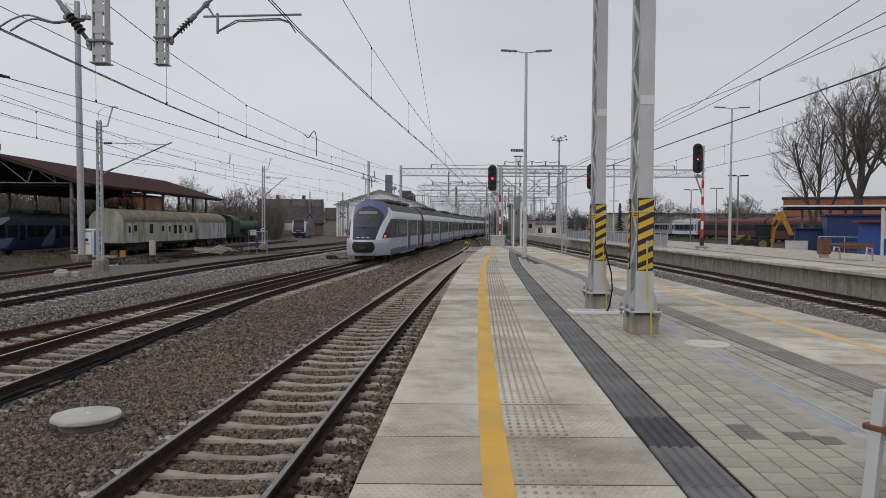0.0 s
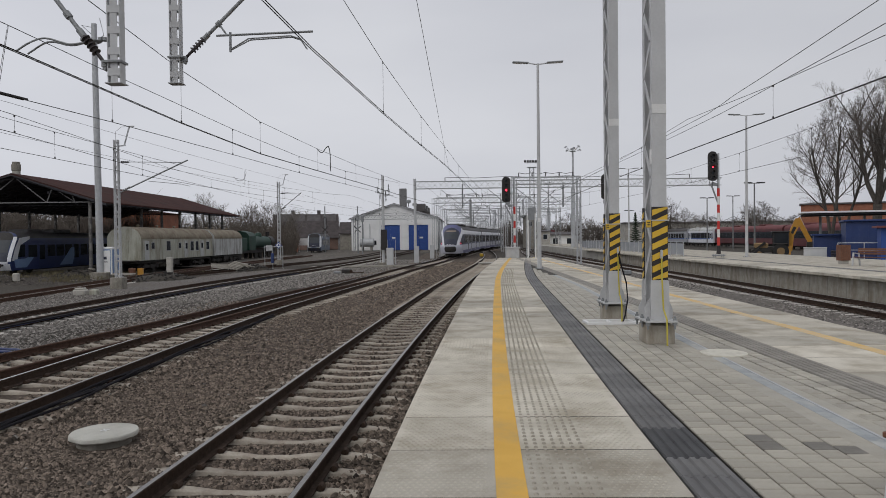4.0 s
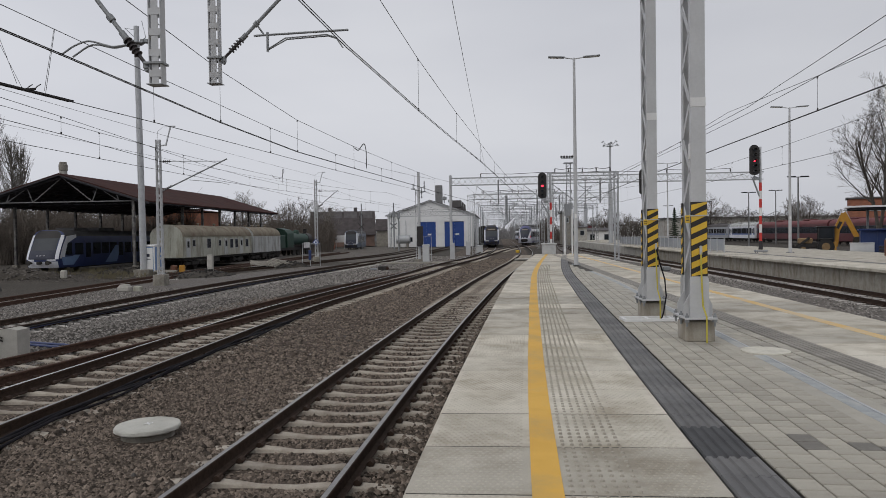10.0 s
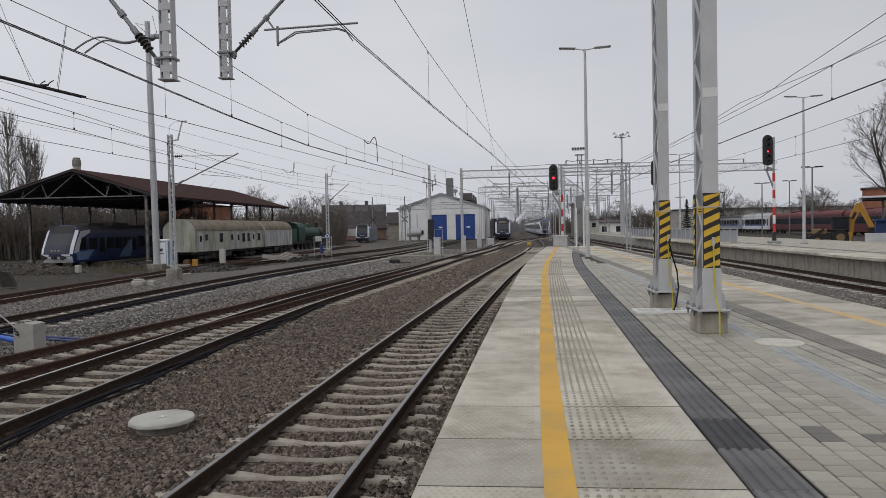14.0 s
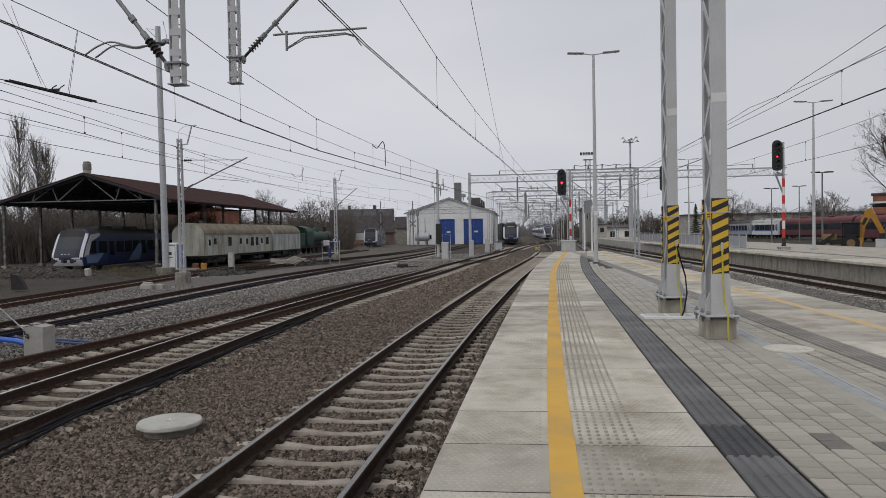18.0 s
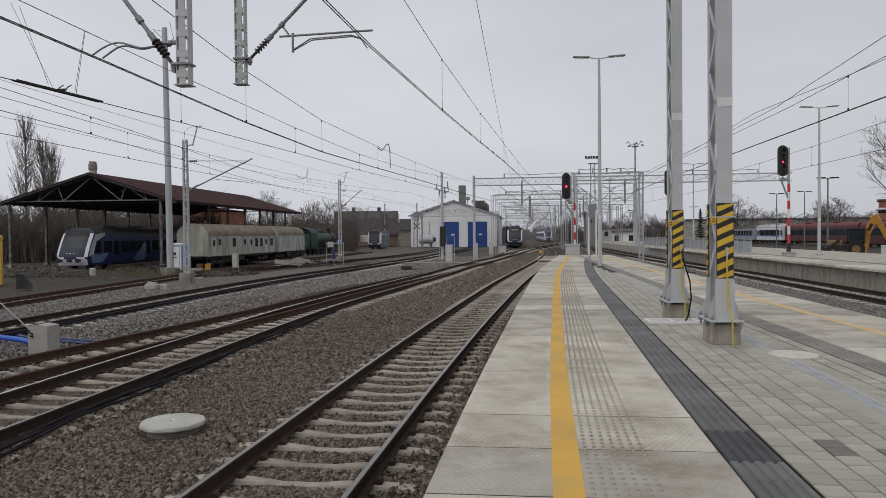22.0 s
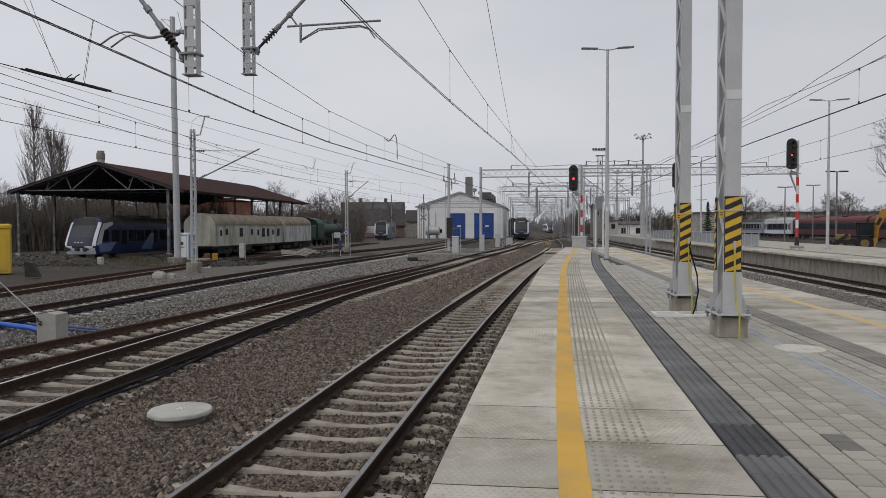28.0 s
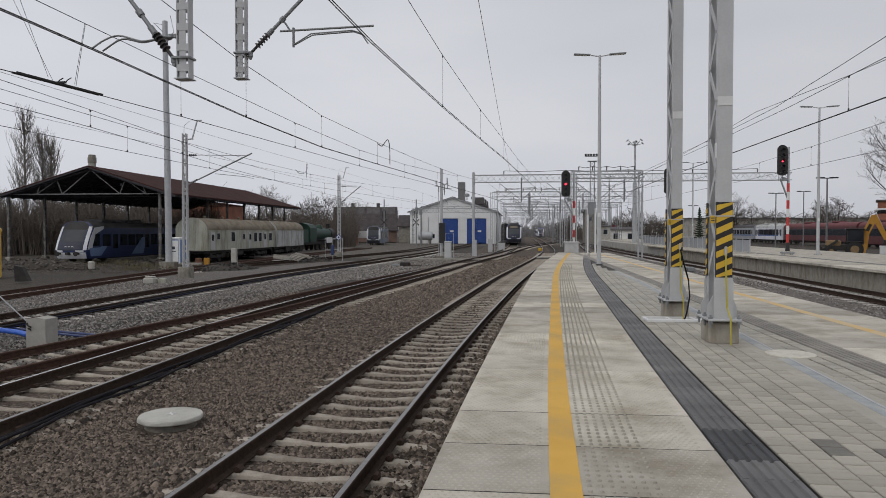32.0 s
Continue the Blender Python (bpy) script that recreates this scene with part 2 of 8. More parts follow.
M["white_wall"] = surface("white_render", (0.78, 0.78, 0.77), (0.86, 0.86, 0.855), 0.6, 0.9, fine=12, bump=0.1, stain=(0.55, 0.54, 0.51), stain_amount=0.4, stain_scale=0.25)
M["black"] = surface("black_paint", (0.014, 0.012, 0.012), (0.032, 0.028, 0.027), 10, 0.6, bump=0.05)
M["rubber"] = surface("black_rubber", (0.012, 0.012, 0.012), (0.026, 0.025, 0.024), 10, 0.75, bump=0.1)
M["yellow"] = surface("yellow_paint", (0.64, 0.4, 0.03), (0.74, 0.48, 0.05), 5, 0.5, bump=0.03, stain=(0.4, 0.3, 0.08), stain_amount=0.5)
M["red"] = surface("red_paint", (0.5, 0.03, 0.025), (0.6, 0.05, 0.04), 5, 0.5, bump=0.02)
M["blue_door"] = surface("blue_gate_paint", (0.02, 0.06, 0.25), (0.03, 0.085, 0.32), 1.5, 0.6, bump=0.03)
M["blue_hut"] = surface("blue_sheet_paint", (0.012, 0.03, 0.115), (0.02, 0.045, 0.16), 1.5, 0.55, bump=0.03, stain=(0.05, 0.07, 0.15), stain_amount=0.5)
M["blue_pipe"] = surface("blue_plastic_pipe", (0.015, 0.08, 0.45), (0.02, 0.12, 0.55), 4, 0.45, bump=0.02)
M["wire"] = surface("dark_copper_wire", (0.03, 0.03, 0.03), (0.06, 0.055, 0.05), 4, 0.7, 0.3, bump=0)
M["porcelain"] = surface("brown_insulator", (0.03, 0.025, 0.025), (0.06, 0.05, 0.05), 6, 0.3, bump=0)
M["roof_brown"] = surface("rusty_roof_sheet", (0.045, 0.022, 0.02), (0.078, 0.04, 0.036), 0.8, 0.95, fine=9, bump=0.1, stain=(0.05, 0.04, 0.038), stain_amount=0.6, stain_scale=0.3, spec=0.06)
M["timber_dark"] = surface("dark_timber", (0.042, 0.041, 0.046), (0.082, 0.08, 0.086), 5, 0.95, bump=0.2, spec=0.1)
M["post_steel"] = surface("peeling_post_paint", (0.06, 0.055, 0.055), (0.12, 0.115, 0.11), 3, 0.85, bump=0.2, stain=(0.3, 0.29, 0.27), stain_amount=0.8, stain_scale=2.5)
M["truss"] = surface("grey_truss_steel", (0.15, 0.15, 0.15), (0.25, 0.25, 0.25), 4, 0.7, 0.2, bump=0.05)
M["brick"] = surface("red_brickwork", (0.26, 0.1, 0.06), (0.36, 0.15, 0.09), 2, 0.9, fine=14, bump=0.2, stain=(0.16, 0.08, 0.06), stain_amount=0.6)
M["brick_dull"] = surface("dull_brickwork", (0.16, 0.1, 0.08), (0.24, 0.16, 0.13), 2, 0.9, fine=14, bump=0.2, stain=(0.1, 0.08, 0.07), stain_amount=0.6)
M["roof_grey"] = surface("grey_roofing", (0.085, 0.08, 0.08), (0.15, 0.14, 0.14), 1, 0.95, bump=0.1, spec=0.08)
M["bark"] = surface("bare_bark", (0.06, 0.052, 0.045), (0.12, 0.105, 0.09), 4, 0.95, fine=25, bump=0.4)
M["twig"] = surface("bare_twigs", (0.085, 0.072, 0.063), (0.15, 0.128, 0.11), 1, 0.95, bump=0)
M["twig_pale"] = surface("pale_bare_twigs", (0.14, 0.125, 0.11), (0.22, 0.2, 0.175), 0.3, 0.95, bump=0)
# distance haze put into the colour: paler and greyer than the near twigs
M["twig_haze"] = surface("haze_grey_twigs", (0.2, 0.195, 0.195), (0.28, 0.272, 0.27), 0.3, 0.95, bump=0)
M["scrub"] = surface("dry_scrub", (0.085, 0.07, 0.058), (0.16, 0.135, 0.112), 0.3, 0.95, bump=0)
M["conifer"] = surface("conifer_needles", (0.012, 0.022, 0.012), (0.03, 0.045, 0.024), 2, 0.9, bump=0)
M["glass_dark"] = surface("tinted_window_glass", (0.015, 0.018, 0.022), (0.03, 0.034, 0.04), 1, 0.15, bump=0, spec=0.25)
M["wood_slat"] = surface("brown_bench_slat", (0.12, 0.05, 0.03), (0.2, 0.09, 0.05), 6, 0.6, bump=0.1)
M["cable"] = surface("black_cable", (0.012, 0.011, 0.013), (0.028, 0.026, 0.03), 6, 0.8, bump=0.05, spec=0.1)


def glow(name, colour, strength):
    m, n, l, b = mat(name, 0.3)
    b.inputs["Base Color"].default_value = (*colour, 1)
    b.inputs["Emission Color"].default_value = (*colour, 1)
    b.inputs["Emission Strength"].default_value = strength
    return m


M["red_lamp"] = glow("lit_red_lamp", (1.0, 0.03, 0.06), 3.5)
M["tail_lamp"] = glow("lit_tail_lamp", (1.0, 0.05, 0.1), 1.6)
M["display"] = glow("lit_amber_display", (0.25, 0.2, 0.15), 0.03)


# ---- mesh helpers ----
class Shape:
    """Collects faces for one mesh."""

    def __init__(self):
        self.v, self.f, self.mi = [], [], []

    def add(self, verts, faces, slot=0):
        n = len(self.v)
        self.v += [tuple(p) for p in verts]
        self.f += [tuple(i + n for i in q) for q in faces]
        self.mi += [slot] * len(faces)
        return self

    def box(self, c, s, ch=0.0, m=None, slot=0):
        """A box with centre c and size s, its edges chamfered by ch."""
        hx, hy, hz = s[0] / 2, s[1] / 2, s[2] / 2
        if ch <= 0:
            vs = [Vector((x * hx, y * hy, z * hz)) for x in (-1, 1) for y in (-1, 1) for z in (-1, 1)]
            fs = [(0, 1, 3, 2), (4, 6, 7, 5), (0, 4, 5, 1), (2, 3, 7, 6), (0, 2, 6, 4), (1, 5, 7, 3)]
        else:
            vs, fs = [], []
            idx = {}
            for x in (-1, 1):
                for y in (-1, 1):
                    for z in (-1, 1):
                        for a in range(3):
                            q = [x * (hx - ch), y * (hy - ch), z * (hz - ch)]
                            q[a] = (x * hx, y * hy, z * hz)[a]
                            idx[(x, y, z, a)] = len(vs)
                            vs.append(Vector(q))
            for a in range(3):
                b, d = (a + 1) % 3, (a + 2) % 3
                for s0 in (-1, 1):
                    ring = []
                    for p, q in ((-1, -1), (1, -1), (1, 1), (-1, 1)):
                        k = [0, 0, 0]
                        k[a], k[b], k[d] = s0, p, q
                        ring.append(idx[(*k, a)])
                    fs.append(tuple(ring if s0 > 0 else ring[::-1]))
                for p in (-1, 1):
                    for q in (-1, 1):
                        k0, k1 = [0, 0, 0], [0, 0, 0]
                        k0[a], k0[b], k0[d] = -1, p, q
                        k1[a], k1[b], k1[d] = 1, p, q
                        ring = [idx[(*k0, b)], idx[(*k1, b)], idx[(*k1, d)], idx[(*k0, d)]]
                        fs.append(tuple(ring if p * q < 0 else ring[::-1]))
            for x in (-1, 1):
                for y in (-1, 1):
                    for z in (-1, 1):
                        ring = [idx[(x, y, z, 0)], idx[(x, y, z, 1)], idx[(x, y, z, 2)]]
                        fs.append(tuple(ring if x * y * z > 0 else ring[::-1]))
        c = Vector(c)
        vs = [(m @ p if m else p) + c for p in vs]
        return self.add(vs, fs, slot)

    def bar(self, p, q, w, h=None, slot=0):
        """A straight bar of rectangular section from p to q."""
        p, q = Vector(p), Vector(q)
        d = q - p
        h = w if h is None else h
        r = d.to_track_quat("Y", "Z").to_matrix()
        return self.box((p + q) / 2, (w, d.length, h), 0, r, slot)

    def tube(self, p, q, r0, r1=None, n=8, slot=0, caps=True):
        p, q = Vector(p), Vector(q)
        r1 = r0 if r1 is None else r1
        r = (q - p).to_track_quat("Z", "Y").to_matrix()
        vs = []
        for c, rad in ((p, r0), (q, r1)):
            for i in range(n):
                a = 2 * math.pi * i / n
                vs.append(c + r @ Vector((rad * math.cos(a), rad * math.sin(a), 0)))
        fs = [(i, (i + 1) % n, n + (i + 1) % n, n + i) for i in range(n)]
        if caps:
            fs += [tuple(range(n))[::-1], tuple(range(n, 2 * n))]
        return self.add(vs, fs, slot)

    def pipe(self, pts, r, n=8, slot=0):
        """A bent tube through the points, in one piece."""
        pts = [Vector(p) for p in pts]
        vs, fs = [], []
        for i, p in enumerate(pts):
            d = (pts[min(i + 1, len(pts) - 1)] - pts[max(i - 1, 0)])
            q = d.to_track_quat("Z", "Y").to_matrix()
            for k in range(n):
                a = 2 * math.pi * k / n
                vs.append(p + q @ Vector((r * math.cos(a), r * math.sin(a), 0)))
        for i in range(len(pts) - 1):
            for k in range(n):
                j = (k + 1) % n
                fs.append((i * n + k, i * n + j, (i + 1) * n + j, (i + 1) * n + k))
        fs += [tuple(range(n))[::-1], tuple(range((len(pts) - 1) * n, len(pts) * n))]
        return self.add(vs, fs, slot)

    def lathe(self, c, prof, n=16, slot=0):
        """Turn a list of (radius, height) about the upright axis through c."""
        c = Vector(c)
        vs, fs = [], []
        for rad, z in prof:
            for i in range(n):
                a = 2 * math.pi * i / n
                vs.append(c + Vector((rad * math.cos(a), rad * math.sin(a), z)))
        for k in range(len(prof) - 1):
            for i in range(n):
                j = (i + 1) % n
                fs.append((k * n + i, k * n + j, (k + 1) * n + j, (k + 1) * n + i))
        fs.append(tuple(range(n))[::-1])
        fs.append(tuple(range((len(prof) - 1) * n, len(prof) * n)))
        return self.add(vs, fs, slot)

    def prism(self, poly, y0, y1, slot=0, axis="y"):
        """Extrude a polygon of (a, b) along an axis; x: (a, b) are y and z; y: x and z; z: x and y."""
        n = len(poly)
        put = {"y": lambda a, b, t: (a, t, b), "x": lambda a, b, t: (t, a, b), "z": lambda a, b, t: (a, b, t)}[axis]
        vs = [put(a, b, y0) for a, b in poly] + [put(a, b, y1) for a, b in poly]
        fs = [(i, (i + 1) % n, n + (i + 1) % n, n + i) for i in range(n)]
        fs += [tuple(range(n))[::-1], tuple(range(n, 2 * n))]
        return self.add(vs, fs, slot)

    def sweep(self, pts, prof, slots=None):
        """Sweep an upright profile of (side, height) along points, in plan."""
        n = len(prof)
        vs, fs, ms = [], [], []
        for i, p in enumerate(pts):
            a, b = Vector(pts[max(i - 1, 0)]), Vector(pts[min(i + 1, len(pts) - 1)])
            d = (b - a)
            d.z = 0
            d.normalize()
            side = Vector((d.y, -d.x, 0))
            for s, h in prof:
                vs.append(Vector(p) + side * s + Vector((0, 0, h)))
        base = len(self.v)
        for i in range(len(pts) - 1):
            for k in range(n):
                j = (k + 1) % n
                fs.append((i * n + k, (i + 1) * n + k, (i + 1) * n + j, i * n + j))
                ms.append(slots[k] if slots else 0)
        fs += [tuple(range(n)), tuple(range((len(pts) - 1) * n, len(pts) * n))[::-1]]
        ms += [0, 0]
        self.v += [tuple(p) for p in vs]
        self.f += [tuple(i + base for i in q) for q in fs]
        self.mi += ms
        return self

    def mesh(self, name, mats, smooth=False):
        me = bpy.data.meshes.new(name)
        me.from_pydata(self.v, [], self.f)
        for m in mats if isinstance(mats, (list, tuple)) else [mats]:
            me.materials.append(m)
        if any(self.mi):
            me.polygons.foreach_set("material_index", self.mi)
        bm = bmesh.new()
        bm.from_mesh(me)
        bmesh.ops.recalc_face_normals(bm, faces=bm.faces)
        bm.to_mesh(me)
        bm.free()
        if smooth:
            me.shade_smooth()
            me.set_sharp_from_angle(angle=radians(38))
        me.update()
        return me


def bend(pts, k=6):
    """More points along a smooth curve through the given ones."""
    p = [Vector(q) for q in pts]
    p = [p[0] * 2 - p[1]] + p + [p[-1] * 2 - p[-2]]
    out = []
    for i in range(1, len(p) - 2):
        for j in range(k):
            t = j / k
            a, b, c, d = p[i - 1], p[i], p[i + 1], p[i + 2]
            out.append(0.5 * (2 * b + (c - a) * t + (2 * a - 5 * b + 4 * c - d) * t * t + (3 * b - a - 3 * c + d) * t ** 3))
    return out + [p[-2]]


def part(name, shape, material, parent, label="", smooth=False, at=None):
    """One mesh object under a thing or a part."""
    me = shape if isinstance(shape, bpy.types.Mesh) else shape.mesh(name, material, smooth)
    ob = new(name, me)
    ob.parent = parent
    if at is not None:
        ob.matrix_basis = at
    if label:
        ob["label"] = label
    return ob


def thing(name, at, label, category, group="", kind=""):
    ob = new(name)
    ob.empty_display_size = 0.2
    ob.matrix_basis = at if isinstance(at, Matrix) else Matrix.Translation(at)
    return tagged(ob, label, category, group, kind)


def solid(name, shape, material, label, category, group="", kind="", smooth=False, at=None):
    """A thing that is one mesh."""
    ob = new(name, shape.mesh(name, material, smooth))
    if at is not None:
        ob.matrix_basis = at if isinstance(at, Matrix) else Matrix.Translation(at)
    return tagged(ob, label, category, group, kind)


def line(pts):
    """A smooth plan line x(y) through (y, x) points."""
    ys = [p[0] for p in pts]
    xs = [p[1] for p in pts]
    sl = []
    for i in range(len(pts)):
        a, b = max(i - 1, 0), min(i + 1, len(pts) - 1)
        sl.append((xs[b] - xs[a]) / (ys[b] - ys[a]))

    def x(y):
        if y <= ys[0]:
            return xs[0] + sl[0] * (y - ys[0])
        if y >= ys[-1]:
            return xs[-1] + sl[-1] * (y - ys[-1])
        i = max(k for k in range(len(ys) - 1) if ys[k] <= y)
        h = ys[i + 1] - ys[i]
        t = (y - ys[i]) / h
        return ((2 * t**3 - 3 * t**2 + 1) * xs[i] + (t**3 - 2 * t**2 + t) * h * sl[i]
                + (-2 * t**3 + 3 * t**2) * xs[i + 1] + (t**3 - t**2) * h * sl[i + 1])
    return x


def heading(f, y):
    """The turn about the upright axis of a plan line at y, in degrees."""
    return -math.degrees(math.atan2(f(y + 0.5) - f(y - 0.5), 1.0))


# ---- the plan: track centre lines, x over y; rail heads at height 0 ----
TOP = 0.76
T1 = line([(-12, -3.2), (6.2, -2.37), (12.5, -2.09), (21.7, -1.57), (37.6, -0.43), (59.5, 1.6), (75, 2.85), (90, 3.65), (105, 4.1), (150, 4.75), (250, 5.2), (600, 7.5)])
T2 = line([(-12, -7.4), (6, -7.25), (18, -7.22), (24, -7.08), (31, -6.5), (43.6, -5.3), (55.7, -4.35), (75, -2.3), (96, -0.5), (119, 1.65), (150, 5.9), (160, 7.4), (168, 8.5), (178, 8.9), (190, 8.8), (205, 8.75), (228, 8.68), (250, 8.6), (300, 8.9), (600, 10.5)])
T2B = line([(-12, -12.6), (6, -10.3), (12.7, -9.4), (16, -8.93), (20.7, -8.3), (24.9, -7.9), (31, -7.3), (38, -6.4), (46, -5.25), (56, -4.33)])
T3 = line([(-12, -14.3), (17, -14.2), (32, -14.2), (42, -13.7), (57, -12.2), (66, -11.4), (83, -10.3), (126, -9.1), (150, -9.1)])
T4 = line([(-12, -16.6), (25, -20.3), (33, -21.0), (47, -22.1), (54, -22.6), (70, -23.2), (110, -23.5)])
T7 = line([(40, -21.5), (50, -21.3), (60, -19.6), (74, -17.2), (84, -15.5), (103, -14.2), (126, -14.2), (150, -14.3)])
T5 = line([(62, -3.7), (75, -2.45), (90, -1.75), (105, -1.2), (140, -1.0), (300, -0.8)])
TX = line([(95, -0.6), (119, 1.6), (140, 4.9), (170, 9.4), (198, 12.9), (300, 15.0)])
TR = line([(-12, 13.3), (30, 13.3), (48, 13.2), (68, 12.6), (106, 12.5), (250, 12.6)])
TS = line([(-12, 8.45), (30, 8.45), (60, 8.6), (100, 9.6), (140, 12.4)])


EDGE = line([(-12, -1.05), (4.4, -0.605), (7.75, -0.485), (11.8, -0.3), (20, 0.1), (29.2, 0.62), (40, 1.5), (56, 3.0)])


def edge(y):
    """The platform's edge beside the first track."""
    return EDGE(y)


# ---- the ground: one sheet out to the horizon, lower in the old yard ----
def ground_height(x, y):
    z = -0.26
    if x < -17:
        z -= 0.2 * min(1.0, (-17 - x) / 6.0)
    return z


gs = Shape()
xs = [-4000, -1500, -500, -200, -100] + [-60 + 2.0 * i for i in range(20)] + [-20, -17.5, -15, -10, 0, 7, 12, 20, 30, 60, 120, 400, 1500, 4000]
ys = [-400, -100, -30] + [-12 + 6 * i for i in range(20)] + [120, 150, 200, 300, 600, 1500, 4500]
gv = [(x, y, ground_height(x, y) + (0 if abs(x) > 70 or y > 120 else 0.02 * noise.noise((x * 0.3, y * 0.3, 0)))) for y in ys for x in xs]
nx = len(xs)
gs.add(gv, [(j * nx + i, j * nx + i + 1, (j + 1) * nx + i + 1, (j + 1) * nx + i) for j in range(len(ys) - 1) for i in range(nx - 1)])
solid("ground", gs, M["yard"], "dark trodden yard earth with scattered gravel", "ground", kind="structure")


def bed(name, left, right, y0, y1, z, material, label):
    s = Shape()
    n = max(2, int((y1 - y0) / 3))
    vs, fs = [], []
    for i in range(n + 1):
        y = y0 + (y1 - y0) * i / n
        a, b = left(y), right(y)
        for k in range(7):
            u = k / 6
            drop = -0.2 if k in (0, 6) else 0.018 * noise.noise((u * 9, y * 0.5, 3))
            vs.append((a + (b - a) * u, y, z + drop))
    for i in range(n):
        for k in range(6):
            fs.append((i * 7 + k, i * 7 + k + 1, (i + 1) * 7 + k + 1, (i + 1) * 7 + k))
    s.add(vs, fs)
    return solid(name, s, material, label, "ballast", kind="structure")


bed("ballast_bed_1", lambda y: -11.6 + min(max(y, 0), 60) * 0.06, lambda y: edge(y) + 0.03 if y < 56 else T1(y) + 2.2, -12, 130, -0.232, M["ballast"], "brown crushed-stone ballast between the rails")
bed("ballast_bed_2", lambda y: T4(y) - 1.7 if y < 40 else -23.4 + (y - 40) * 0.25, lambda y: -11.7 + min(max(y, 0), 60) * 0.06, -12, 62, -0.224, M["ballast_grey"], "clean grey crushed-stone ballast beside the tracks")
bed("ballast_bed_3", lambda y: 6.6 if y < 56 else T1(y) + 2.3, lambda y: 15.1, -12, 300, -0.208, M["ballast_grey"], "grey crushed-stone ballast between the platforms")
bed("ballast_bed_5", lambda y: -34, lambda y: -8.05 if y < 128 else T1(y) - 5.7, 70, 165, -0.238, M["yard_gravel"], "trodden grey gravel between the yard tracks")
bed("ballast_bed_4", lambda y: T1(y) - 5.5, lambda y: 15.2, 130.1, 600, -0.21, M["ballast"], "brown crushed-stone ballast of the far tracks")

# ---- tracks ----
RAIL = [(-0.075, -0.172), (0.075, -0.172), (0.075, -0.16), (0.012, -0.142), (0.009, -0.052), (0.036, -0.038), (0.036, -0.008), (0.027, 0.0), (-0.027, 0.0), (-0.036, -0.008), (-0.036, -0.038), (-0.009, -0.052), (-0.012, -0.142), (-0.075, -0.16)]
RSLOT = [0, 0, 0, 0, 0, 0, 0, 1, 0, 0, 0, 0, 0, 0]


def sleeper_mesh(material):
    s = Shape()
    st = [(-1.3, -0.215, 0.07), (-1.22, -0.192, 0.074), (-0.95, -0.174, 0.08), (-0.62, -0.172, 0.078), (-0.42, -0.184, 0.066), (-0.2, -0.208, 0.058), (0.2, -0.208, 0.058), (0.42, -0.184, 0.066), (0.62, -0.172, 0.078), (0.95, -0.174, 0.08), (1.22, -0.192, 0.074), (1.3, -0.215, 0.07)]
    vs, fs = [], []
    for x, z, w in st:
        vs += [(x, -w - 0.035, -0.33), (x, -w, z - 0.012), (x, -w + 0.014, z), (x, w - 0.014, z), (x, w, z - 0.012), (x, w + 0.035, -0.33)]
    for i in range(len(st) - 1):
        for k in range(5):
            fs.append((i * 6 + k, i * 6 + k + 1, i * 6 + 7 + k, i * 6 + 6 + k))
    fs += [(0, 1, 2, 3, 4, 5), tuple(range(66, 72))[::-1]]
    s.add(vs, fs)
    return s.mesh("sleeper", material)


SLEEPER = sleeper_mesh(M["sleeper"])
SLEEPER_PALE = sleeper_mesh(M["sleeper_pale"])
SLEEPER_WOOD = sleeper_mesh(M["wood_sleeper"])
late = []


def track(name, f, y0, y1, label, rail="rust", sleeper=SLEEPER, near=-12, far=60, gauge=0.7525, z=0.0, head="railtop", head_right=None):
    t = thing(name, (0, 0, z), label, "railway track", kind="structure")
    n = max(2, int((y1 - y0) / 2.0))
    for sgn in (-1, 1):
        pts = []
        for i in range(n + 1):
            y = y0 + (y1 - y0) * i / n
            a = radians(heading(f, y))
            pts.append((f(y) + sgn * gauge * math.cos(a), y + sgn * gauge * math.sin(a), 0))
        part("rail", Shape().sweep(pts, RAIL, RSLOT), [M[rail], M[head_right if head_right and sgn > 0 else head]], t, smooth=False)
    late.append((t, f, max(y0, near), min(y1, far), sleeper))
    return t


def lay_sleepers():
    """Each sleeper is a piece of its track; the clips on it are joined."""
    for t, f, a, b, me in late:
        clips = Shape()
        i = 0
        y = a
        while y < b:
            m = pose(f(y), y, 0, 0, 0, heading(f, y) + random.uniform(-0.4, 0.4))
            part("sleeper", me, None, t, at=m)
            if y < 34:
                for sx in (-0.7525, 0.7525):
                    for o in (-0.115, 0.115):
                        p = m @ Vector((sx + o, 0, -0.15))
                        clips.box(p, (0.085, 0.11, 0.05), 0.014)
                        clips.tube(p + Vector((0, -0.06, 0.01)), p + Vector((0, 0.06, 0.01)), 0.034, 0.034, 8)
            y += 0.6
            i += 1
        if clips.v:
            tagged(part("rail_clips", clips, M["rust"], t), kind="stuff")


track("track_1", T1, -12, 320, "running rails on dished concrete sleepers beside the platform edge", far=85)
track("track_2", T2, -12, 330, "brown rails with a bright worn head on grey sleepers", far=58, head="railtop_bright", head_right="railtop")
track("track_3", T2B, -12, 54, "rusty turnout rails joining the neighbouring track", rail="rust_warm", head="rust_warm", far=30)
track("track_4", T3, -12, 150, "dark rails on pale new concrete sleepers", sleeper=SLEEPER_PALE, far=95, head="rust")
track("track_5", T4, -12, 108, "rusty rails on pale sleepers along the old yard", rail="rust_warm", sleeper=SLEEPER_PALE, far=75, head="rust_warm", z=-0.06)
